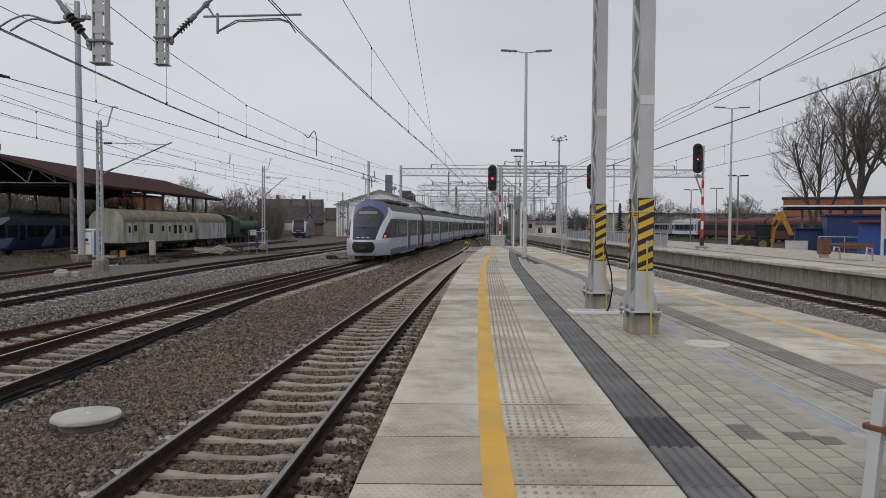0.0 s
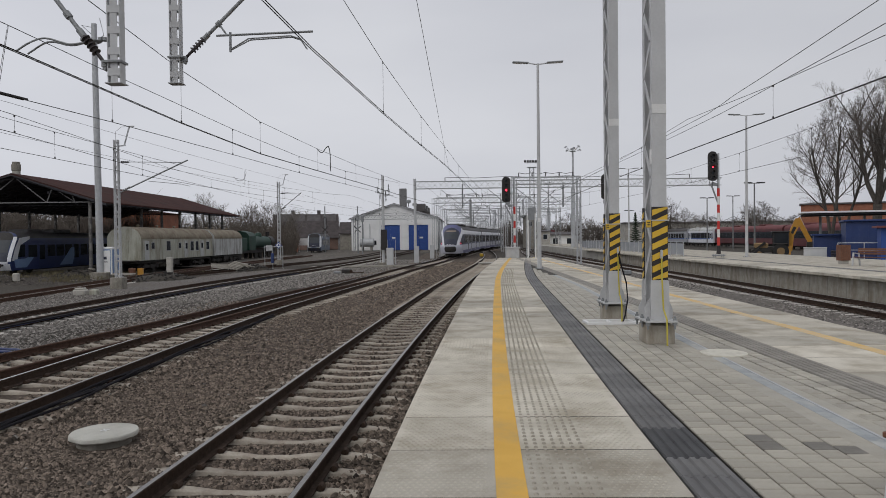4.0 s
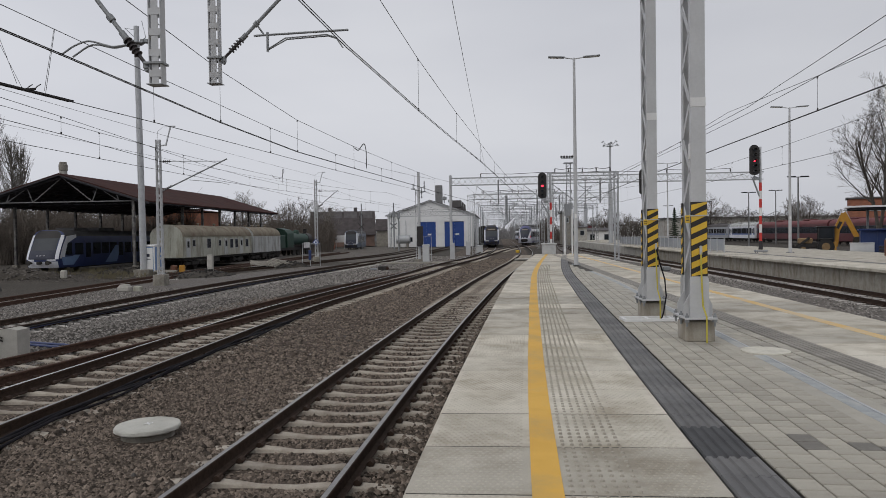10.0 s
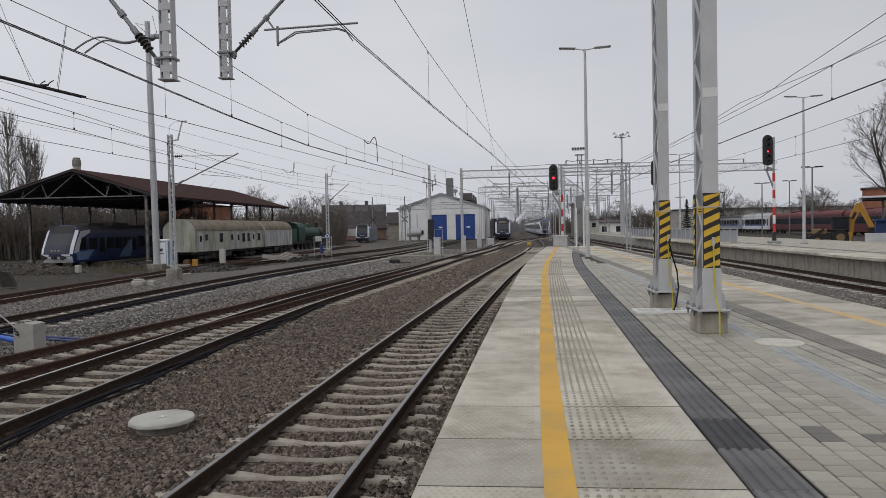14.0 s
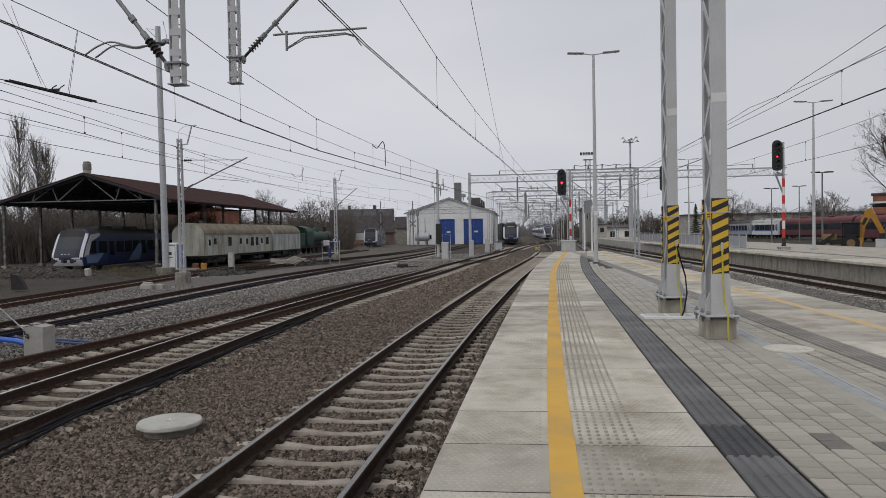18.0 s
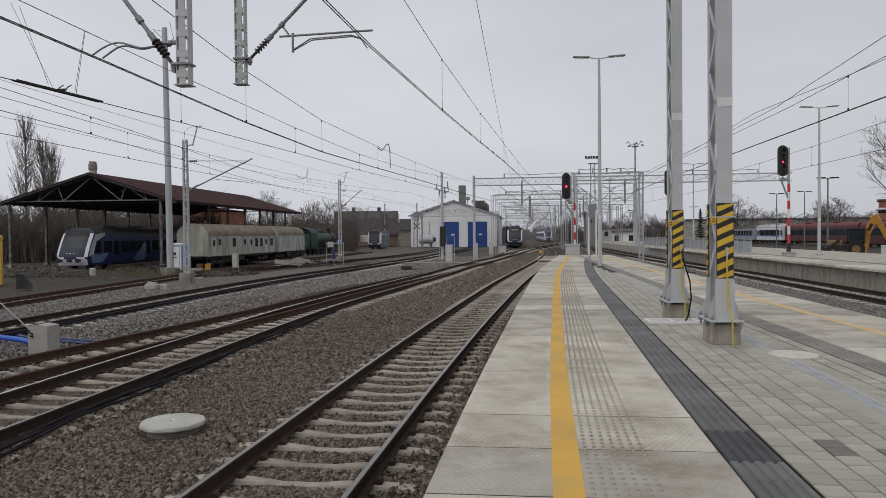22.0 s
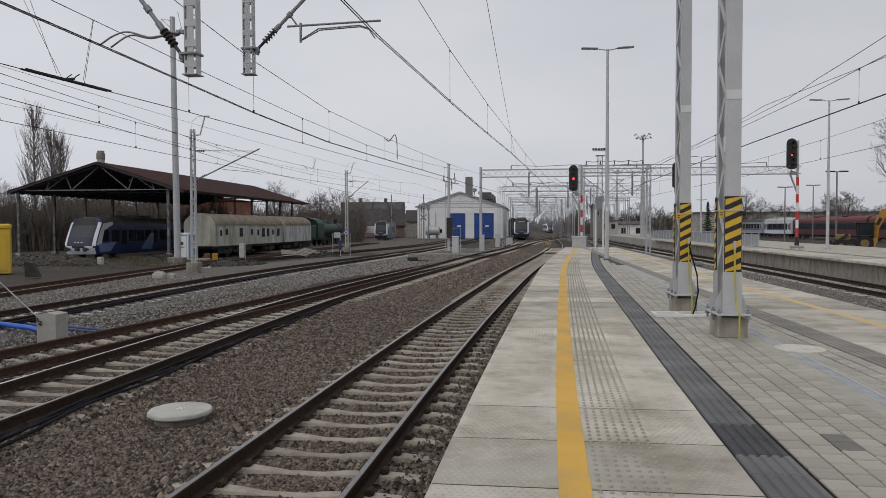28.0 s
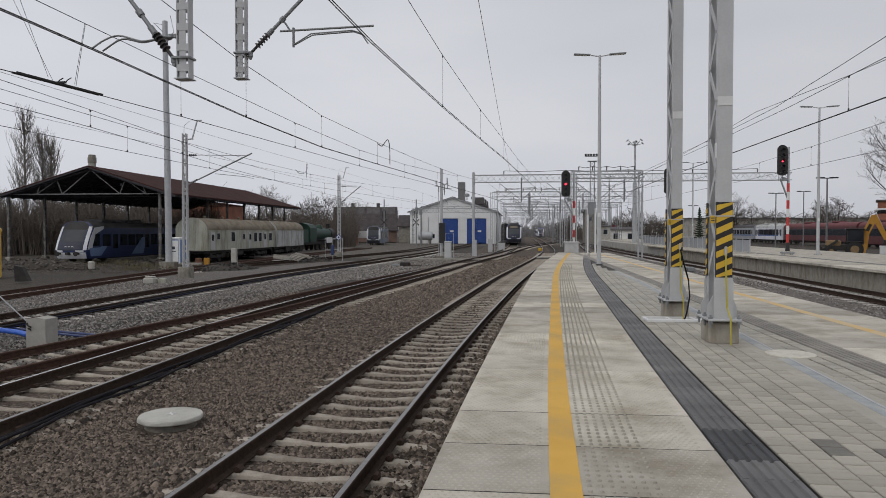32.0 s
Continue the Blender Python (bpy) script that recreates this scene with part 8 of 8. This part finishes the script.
part("panel", Shape().box((0, -0.61, 1.3), (1.2, 0.03, 2.2), 0.01), M["yellow"], yb)
cb = thing("cable_bundle", (0, 0, 0), "thick black cables lying along the rail", "cables")
for k in range(5):
    pts = []
    for i in range(34):
        y = 5.0 + i * 0.55
        drift = 0.16 + 0.035 * k + 0.05 * math.sin(y * 0.9 + k) + (0.22 * max(0, (9.5 - y)) * 0.12 * k if y < 9.5 else 0)
        pts.append((T2(y) + 0.7525 + drift * (1.0 if y < 22 else 0.8), y, -0.13 + 0.03 * (k % 2) + 0.02 * math.sin(y * 2 + k * 2)))
    part("cable", Shape().pipe(pts, 0.02, 6), M["cable"], cb)
cb2 = thing("cable_bundle", (0, 0, 0), "dark blue and black cables tied along the siding rail", "cables")
for k in range(4):
    pts = [(T3(y) + 0.7525 + 0.1 + 0.04 * k + 0.03 * math.sin(y * 0.7 + k), y, -0.1 + 0.03 * (k % 2)) for y in [14 + 1.5 * i for i in range(26)]]
    part("cable", Shape().pipe(pts, 0.028, 5), M["cable"] if k % 2 else M["navy"], cb2)

tc_ = thing("portable_toilet", pose(-27.4, 54.6, -0.36, 0, 0, -4), "white and blue portable toilet cabin", "toilet cabin")
part("walls", Shape().box((0, 0, 1.1), (1.05, 1.05, 2.05), 0.04), M["sky_blue"], tc_)
part("door", Shape().box((-0.02, -0.54, 1.08), (0.82, 0.05, 1.9), 0.02), M["white"], tc_)
part("corner_post", Shape().box((-0.49, -0.52, 1.1), (0.1, 0.1, 2.05), 0.02), M["white"], tc_)
part("corner_post", Shape().box((0.49, -0.52, 1.1), (0.1, 0.1, 2.05), 0.02), M["white"], tc_)
part("roof", Shape().box((0, 0, 2.2), (1.12, 1.12, 0.2), 0.07), M["white"], tc_)
part("door_mark", Shape().box((0, -0.57, 1.45), (0.25, 0.01, 0.22)).box((0, -0.57, 1.15), (0.4, 0.01, 0.06)), M["graphite"], tc_)
ms = thing("marker_post", (-21.4, 51.6, -0.3), "whitewashed concrete marker post", "post")
part("post", Shape().box((0, 0, 0.72), (0.42, 0.3, 1.45), 0.04), M["plain_concrete"], ms)
st = thing("marker_stone", (-31.6, 49.6, -0.42), "pale weathered marker stone", "stone")
part("stone", Shape().box((0, 0, 0.3), (0.42, 0.36, 0.62), 0.08), M["plain_concrete"], st)
st2 = thing("rail_stop", pose(-27.3, 36.4, -0.35, 0, 0, 20), "dark leaning concrete stump beside the rusty track", "stump")
part("stump", Shape().prism([(-0.25, 0), (0.45, 0), (0.1, 0.8), (-0.28, 0.88)], -0.25, 0.25), M["underframe"], st2)
pm = thing("point_machine", (-18.5, 34.0, -0.25), "low white point machine case beside the track", "point machine")
part("case", Shape().box((0, 0, 0.16), (0.62, 0.42, 0.3), 0.06), M["plain_concrete"], pm)
part("lid", Shape().box((0, 0, 0.34), (0.45, 0.34, 0.1), 0.04), M["plain_concrete"], pm)
part("drive_box", Shape().box((0.62, 0.1, 0.15), (0.4, 0.3, 0.28), 0.05), M["cream"], pm)


def heap(name, x, y, rx, ry, h, n, size, seed, material, label, z=-0.4, flat=0.5):
    """A heap of broken pieces: a dirt mound with loose lumps on it."""
    rng = random.Random(seed)
    t = thing(name, (x, y, z), label, "rubble heap", "heaps in the yard")
    s = Shape()
    for _ in range(n):
        a, u = rng.uniform(0, 6.28), math.sqrt(rng.random())
        px, py = rx * u * math.cos(a), ry * u * math.sin(a)
        pz = h * (1 - u ** 1.6) * rng.uniform(0.6, 1.0)
        k = size * rng.uniform(0.4, 1.3)
        s.box((px, py, pz), (k * rng.uniform(0.6, 1.4), k * rng.uniform(0.6, 1.2), k * rng.uniform(flat * 0.6, flat * 1.4)), k * 0.12, Euler((rng.uniform(-0.6, 0.6), rng.uniform(-0.6, 0.6), rng.uniform(0, 3))).to_matrix())
    tagged(part("rubble", s, M[material], t), kind="stuff")
    m = Shape()
    m.lathe((0, 0, -0.1), [(1, 0), (0.8, h * 0.45), (0.5, h * 0.75), (0.2, h * 0.95), (0.02, h)], 18)
    m.v = [(p[0] * rx, p[1] * ry, p[2]) for p in m.v]
    part("mound", m, M["yard"], t, smooth=True)
    return t


heap("rubble_heap", -36.0, 50.0, 4.6, 1.9, 0.85, 700, 0.2, 1, "rubble", "long heap of broken concrete and bricks before the railbus")
heap("rubble_heap", -43.5, 53.5, 4.0, 1.8, 0.65, 320, 0.28, 2, "rubble", "heap of broken slabs at the hall's edge")
heap("rubble_heap", -30.5, 56.5, 2.4, 1.4, 0.6, 240, 0.2, 3, "underframe", "dark scrap heap beside the mast")
heap("dirt_heap", -20.3, 47.5, 2.3, 3.0, 0.55, 420, 0.13, 4, "underframe", "low heap of dark soil beside the track", -0.3)
heap("rubble_heap", -18.3, 60.6, 2.2, 1.3, 0.6, 260, 0.22, 5, "underframe", "dark scrap pile under the broken pallets", -0.3)
for k, (x, y, rz, tilt) in enumerate(((-20.2, 59.0, 20, 12), (-19.2, 60.0, -25, 20), (-18.2, 60.6, 60, 12), (-24.4, 50.6, 15, 3))):
    pl = thing("wooden_pallet", pose(x, y, 0.1 if tilt > 5 else -0.1, tilt, tilt * 0.5, rz), "broken grey wooden pallet lying on the scrap", "pallet", "loose pallets")
    for i in range(6):
        part("board", Shape().box((0, -0.6 + i * 0.24, 0.1), (1.5, 0.16, 0.03)), M["old_concrete"], pl)
    for i in range(3):
        part("bearer", Shape().box((-0.65 + i * 0.65, 0, 0.03), (0.1, 1.3, 0.1)), M["old_concrete"], pl)


def cabinet_post(x, y, w, h, label, lid=True):
    t = thing("relay_cabinet", (x, y, -0.2), label, "cabinet", "trackside cabinets")
    part("case", Shape().box((0, 0, h / 2), (w, w * 0.8, h), 0.02), M["galv_pale"], t)
    if lid:
        part("lid", Shape().box((0, 0, h + 0.06), (w * 1.1, w * 0.9, 0.14), 0.05), M["galv_pale"], t)
    part("door", Shape().box((0, -w * 0.4 - 0.01, h * 0.52), (w * 0.84, 0.03, h * 0.86), 0.01), M["galv_pale"], t)
    return t


cabinet_post(-6.65, 66.2, 0.62, 1.55, "grey relay cabinet beside the round mast")
cabinet_post(-4.65, 74.0, 0.5, 1.7, "pale slim cabinet beside the gantry mast", False)
cabinet_post(-3.6, 88, 0.55, 1.7, "pale slim cabinet further along the tracks", False)
cabinet_post(-2.4, 97, 0.9, 0.9, "low grey cabinet beside the sidings")
hp = thing("hoop_rail", (-7.0, 70, -0.2), "thin grey pipe hoop beside the cabinet", "railing")
part("hoop", Shape().pipe([(-0.3, 0, 0), (-0.3, 0, 2.4), (0.5, 0, 2.4), (0.5, 0, 0)], 0.035, 6), M["galv"], hp)
for x, y in ((-20.2, 138.5), (-26.5, 138)):
    xs_t = thing("cross_signal", (x, y, -0.3), "post with a dark cross board under a loop lamp", "railway signal", "cross-board posts")
    part("post", Shape().tube((0, 0, 0), (0, 0, 9.0), 0.11, n=8), M["galv_dark"], xs_t)
    part("cross_arm", Shape().bar((-0.6, -0.15, 3.9), (0.6, -0.15, 5.1), 0.05, 0.16), M["black"], xs_t)
    part("cross_arm", Shape().bar((-0.6, -0.21, 5.1), (0.6, -0.21, 3.9), 0.05, 0.16), M["black"], xs_t)
    part("lamp_loop", Shape().pipe([(-0.3, -0.15, 5.4), (-0.34, -0.15, 6.6), (0, -0.15, 7.0), (0.34, -0.15, 6.6), (0.3, -0.15, 5.4)], 0.07, 6), M["black"], xs_t)
for x, y, h in ((-16.4, 118, 6.5), (-17.6, 121, 6.8)):
    sp = thing("yard_signal", (x, y, -0.2), "slim dark yard signal post", "railway signal", "yard signal posts")
    part("post", Shape().tube((0, 0, 0), (0, 0, h), 0.1, n=8), M["galv_dark"], sp)
    part("head", Shape().box((0, -0.15, h - 0.6), (0.5, 0.3, 1.1), 0.08), M["galv_dark"], sp)
rc = thing("road_crossing", (0, 0, 0), "pale concrete crossing slabs between the rails", "crossing", kind="structure")
for y in (67.6, 68.6):
    for dx in (-0.35, 0.35):
        part("crossing_slab", Shape().box((T1(y) + dx, y, -0.09), (0.66, 0.98, 0.12), 0.01), M["plain_concrete"], rc)
for k in range(9):
    x = -13.0 + k * 1.1
    part("crossing_slab", Shape().box((x, 64.0 + 0.12 * k, -0.16), (1.08, 2.4, 0.1), 0.01), M["old_concrete"], rc)
ps = thing("platform_switch", (9.9, 46, -0.2), "small pale point machine beside the rails", "point machine")
part("case", Shape().box((0, 0, 0.25), (1.0, 0.5, 0.4), 0.06), M["plain_concrete"], ps)
part("drive", Shape().box((0.8, 0.1, 0.2), (0.5, 0.4, 0.3), 0.06), M["galv_dark"], ps)
dr = thing("drill_case", (2.7, 95, -0.2), "small orange marker beside the track", "marker")
part("case", Shape().box((0, 0, 0.2), (0.5, 0.4, 0.4), 0.06), M["yellow"], dr)
ja = thing("jumper_loop", (0, 0, 0), "curved jumper cables between the wires", "wire")
part("loop", Shape().pipe(bend([(T2(33) - 0.3, 33, 6.5), (T2(33) - 0.16, 33.2, 6.42), (T2(33) - 0.02, 33.4, 6.66), (T2(33) + 0.08, 33.5, 6.74), (T2(33) + 0.14, 33.6, 6.4), (T2(33) + 0.15, 33.6, 5.6)]), 0.02, 6), M["wire"], ja)
part("loop", Shape().pipe(bend([(T3(41) + 0.6, 41, 6.05), (T3(41) + 0.75, 41.2, 5.85), (T3(41) + 1.0, 41.5, 5.9), (T3(41) + 1.15, 41.6, 6.3), (T3(41) + 1.02, 41.8, 6.42), (T3(41) + 0.95, 42, 5.65)]), 0.012, 6), M["wire"], ja)


pd = thing("point_drive", pose(-8.6, 53.0, -0.24, 0, 0, 14), "dark rusty point drive with rods beside the turnout", "point machine")
part("case", Shape().box((0, 0, 0.16), (0.75, 0.5, 0.3), 0.05), M["underframe"], pd)
part("motor", Shape().tube((0.3, -0.35, 0.16), (0.3, 0.3, 0.16), 0.13, n=12), M["rust"], pd)
for o in (-0.12, 0.1):
    part("rod", Shape().tube((0.3, o, 0.08), (1.3, o + 0.06, 0.06), 0.025, n=8), M["rust"], pd)
part("cover", Shape().box((-0.7, 0.15, 0.1), (0.5, 0.4, 0.16), 0.03), M["galv_dark"], pd)

# a light barrier and scattered planks round the scrap
sb_ = thing("site_barrier", pose(-17.6, 63.2, -0.28, 0, 0, -8), "light grey pipe barrier with a blue sheet beside the pallets", "barrier")
for x in (0, 0.75, 1.7):
    part("post", Shape().tube((x, 0, 0), (x, 0, 2.1), 0.025, n=8), M["galv"], sb_)
part("bag", Shape().box((0.75, -0.08, 1.0), (0.26, 0.14, 0.9), 0.05), M["blue_hut"], sb_, "blue sheet hung on the middle post")
for z in (1.0, 2.0):
    part("rail", Shape().tube((0, 0, z), (1.7, 0, z), 0.025, n=8), M["galv"], sb_)
rng = random.Random(77)
for k in range(26):
    x, y = rng.uniform(-34, -22.5), rng.uniform(49.5, 56.5)
    ln = rng.uniform(0.5, 1.6)
    pk = thing("loose_plank", pose(x, y, ground_height(x, y) + 0.05, rng.uniform(-5, 5), rng.uniform(-4, 4), rng.uniform(0, 180)), "weathered plank lying on the yard ground", "plank", "loose planks")
    part("board", Shape().box((0, 0, 0), (ln, rng.uniform(0.08, 0.2), 0.035), 0.004), M[rng.choice(("old_concrete", "wood_sleeper", "timber_dark", "wagon_grey"))], pk)
for k, (x, y, c) in enumerate(((-25.9, 55.2, "wood_slat"), (-25.4, 55.6, "digger_yellow"))):
    cr_ = thing("crate", pose(x, y, -0.4, 0, 0, 12 * k), "small battered crate beside the toilet cabin", "crate", "crates")
    part("box", Shape().box((0, 0, 0.32), (0.4, 0.4, 0.62), 0.02), M[c], cr_)


def tufts(name, x0, x1, y0, y1, n, seed, label):
    """Dry grass and weed stalks."""
    rg_ = random.Random(seed)
    t = Shape()
    for _ in range(n):
        x, y = rg_.uniform(x0, x1), rg_.uniform(y0, y1)
        if noise.noise((x * 0.35, y * 0.35, seed)) < 0.05:
            continue
        z = ground_height(x, y) - 0.02
        for _k in range(5):
            t.tube((x, y, z), (x + rg_.uniform(-0.16, 0.16), y + rg_.uniform(-0.16, 0.16), z + rg_.uniform(0.12, 0.42)), 0.012, 0.005, 3, caps=False)
    return solid(name, t, M["dry_grass"], label, "weeds", kind="stuff")


M["dry_grass"] = surface("dry_grass", (0.1, 0.085, 0.05), (0.19, 0.165, 0.1), 0.4, 0.95, bump=0)
tufts("weeds", -52, -30, 50.5, 66, 2600, 5, "dry grass and weeds at the hall's edge")
tufts("weeds", -30, -20, 48, 60, 900, 8, "thin dry weeds between the old tracks")


# ---- loose stones near by ----
def stones(name, left, right, y0, y1, n, seed, size, material, z, label, skip=None):
    """Crushed stones as small faceted lumps, one object."""
    rs = np.random.RandomState(seed)
    ys_ = y0 + (y1 - y0) * rs.rand(n) ** 1.25
    us = rs.rand(n)
    xs_ = np.array([left(y) + (right(y) - left(y)) * u for y, u in zip(ys_, us)])
    base_ = np.array([(1, 0, -0.1), (0.2, 0.9, 0.0), (-0.85, 0.4, -0.05), (-0.6, -0.75, 0.05), (0.5, -0.8, 0.0), (0.15, 0.1, 0.75), (-0.35, -0.1, 0.6)])
    tri = np.array([(0, 1, 5), (1, 2, 6), (1, 6, 5), (2, 3, 6), (3, 4, 6), (4, 5, 6), (4, 0, 5)])
    keep = np.ones(n, bool)
    if skip:
        keep = np.array([not skip(x, y) for x, y in zip(xs_, ys_)])
    xs_, ys_ = xs_[keep], ys_[keep]
    n = len(xs_)
    ang = rs.rand(n) * 6.283
    sc = size * (0.5 + rs.rand(n) ** 1.6)
    st_ = np.stack([sc * (0.7 + 0.6 * rs.rand(n)), sc * (0.7 + 0.5 * rs.rand(n)), sc * (0.6 + 0.8 * rs.rand(n))], 1)
    v = base_[None] * st_[:, None] * (1 + 0.25 * (rs.rand(n, 7, 1) - 0.5))
    c, s = np.cos(ang)[:, None], np.sin(ang)[:, None]
    out = np.stack([v[..., 0] * c - v[..., 1] * s + xs_[:, None], v[..., 0] * s + v[..., 1] * c + ys_[:, None], v[..., 2] + z + rs.rand(n)[:, None] * 0.02], 2)
    f = (tri[None] + (np.arange(n) * 7)[:, None, None]).reshape(-1, 3)
    me = bpy.data.meshes.new(name)
    me.from_pydata(out.reshape(-1, 3).tolist(), [], f.tolist())
    me.materials.append(M[material])
    ob = new(name, me)
    return tagged(ob, label, "ballast", kind="stuff")


def on_sleeper(x, y):
    u = (y - T1(-12) * 0 + 12) % 0.6
    return min(abs(x - T1(y)), abs(x - T2(y)), abs(x - T2B(y)) if y < 30 else 9) < 1.02 and (u < 0.09 or u > 0.51)


def near_rail(x, y):
    return min(abs(abs(x - T1(y)) - 0.7525), abs(abs(x - T2(y)) - 0.7525), abs(abs(x - T2B(y)) - 0.7525)) < 0.085 or (x + 4.66) ** 2 + (y - 9.06) ** 2 < 0.2


def skip_near(x, y):
    return on_sleeper(x, y) or near_rail(x, y)


def scatter():
    stones("ballast_stones", lambda y: -7.0 - (y - 5) * 0.06, lambda y: edge(y) + 0.05, 4.4, 13, 80000, 1, 0.0235, "stone", -0.24, "loose brown crushed stones between the rails", skip_near)
    stones("ballast_stones", lambda y: -10.5, lambda y: edge(y) + 0.05, 13, 30, 44000, 2, 0.034, "stone", -0.24, "loose brown crushed stones further along", skip_near)
    stones("grey_stones", lambda y: -18 - (y - 13) * 0.1, lambda y: -9.6, 12, 36, 26000, 3, 0.038, "stone_grey", -0.224, "loose grey crushed stones beside the siding", lambda x, y: abs(abs(x - T3(y)) - 0.7525) < 0.1)
    stones("yard_rubble", lambda y: -46, lambda y: -22.5, 46, 62, 9000, 41, 0.05, "rubble", -0.44, "broken stones and clinker trodden into the yard", None)
    stones("yard_rubble", lambda y: -22.5, lambda y: -15.5, 42, 66, 7000, 42, 0.05, "rubble", -0.3, "dark clinker beside the old track", lambda x, y: abs(x - T4(y)) < 0.9 or abs(x - T3(y)) < 1.3)
    stones("pale_stones", lambda y: -6.2, lambda y: -3.3, 4.6, 30, 90, 4, 0.03, "stone_grey", -0.21, "a few pale chips among the ballast", skip_near)
    for k, (f, n) in enumerate(((T1, 3600), (T2, 3200))):
        for sg in (-1, 1):
            stones("shoulder_stones", lambda y: f(y) + sg * 1.0, lambda y: f(y) + sg * 1.4, 4.6, 24, n, 20 + 2 * k + (sg > 0), 0.034, "stone", -0.212, "crushed stones heaped over the sleeper ends", near_rail)
    stones("grey_stones", lambda y: 7.0, lambda y: 15.0, 9, 46, 30000, 31, 0.04, "stone_grey", -0.225, "loose grey crushed stones between the platforms", lambda x, y: min(abs(abs(x - TS(y)) - 0.7525), abs(abs(x - TR(y)) - 0.7525)) < 0.1)
    stones("ballast_stones", lambda y: -9.0 + (y - 30) * 0.09, lambda y: T1(y) + 1.6, 30, 75, 26000, 32, 0.055, "stone", -0.25, "loose brown crushed stones far along the tracks", lambda x, y: min(abs(x - T1(y)), abs(x - T2(y)), abs(x - T2B(y)) if y < 56 else 9) < 1.15)
    stones("grey_stones", lambda y: T3(y) + 1.1, lambda y: T2(y) - (3.2 if y < 38 else 1.2), 30, 85, 22000, 33, 0.06, "stone_grey", -0.25, "loose grey crushed stones between the sidings", None)


# ---- pieces of the setting ----
lay_sleepers()
platform_slabs()
scatter()


# ---- the departing train: seconds and the place of its tail along the track ----
RUN = ((0, 44.3), (1, 54.9), (2, 64.8), (3, 75.0), (4, 86.0), (5, 97.0), (6, 108.5), (7, 120.0), (8, 130.5), (9, 140.2), (10, 147.8), (11, 154.5), (12, 161.0), (13, 167.0), (14, 173.0), (15, 179.0), (16, 185.0), (17, 191.2), (18, 197.6), (19, 204.2), (20, 211.0), (21, 218.0), (22, 225.2), (23, 232.5), (24, 239.8), (25, 247.2), (26, 254.6), (27, 262.2), (28, 269.8), (29, 277.4), (30, 285.0), (31, 292.6), (32, 300.0))


def motions():
    for k, car in enumerate(express):
        rows = []
        length = 19.0 if k == 0 else 18.3
        for t, s in RUN:
            a = s + (0 if k == 0 else 19.45 + (k - 1) * 18.75) * 0.997
            p, q = Vector((T2(a + 3), a + 3, 0)), Vector((T2(a + length - 3), a + length - 3, 0))
            d = (q - p).normalized()
            o = p - d * 3
            rows.append((t, pose(o.x, o.y, 0, 0, 0, -math.degrees(math.atan2(d.x, d.y)))))
        walk(car, rows)


motions()
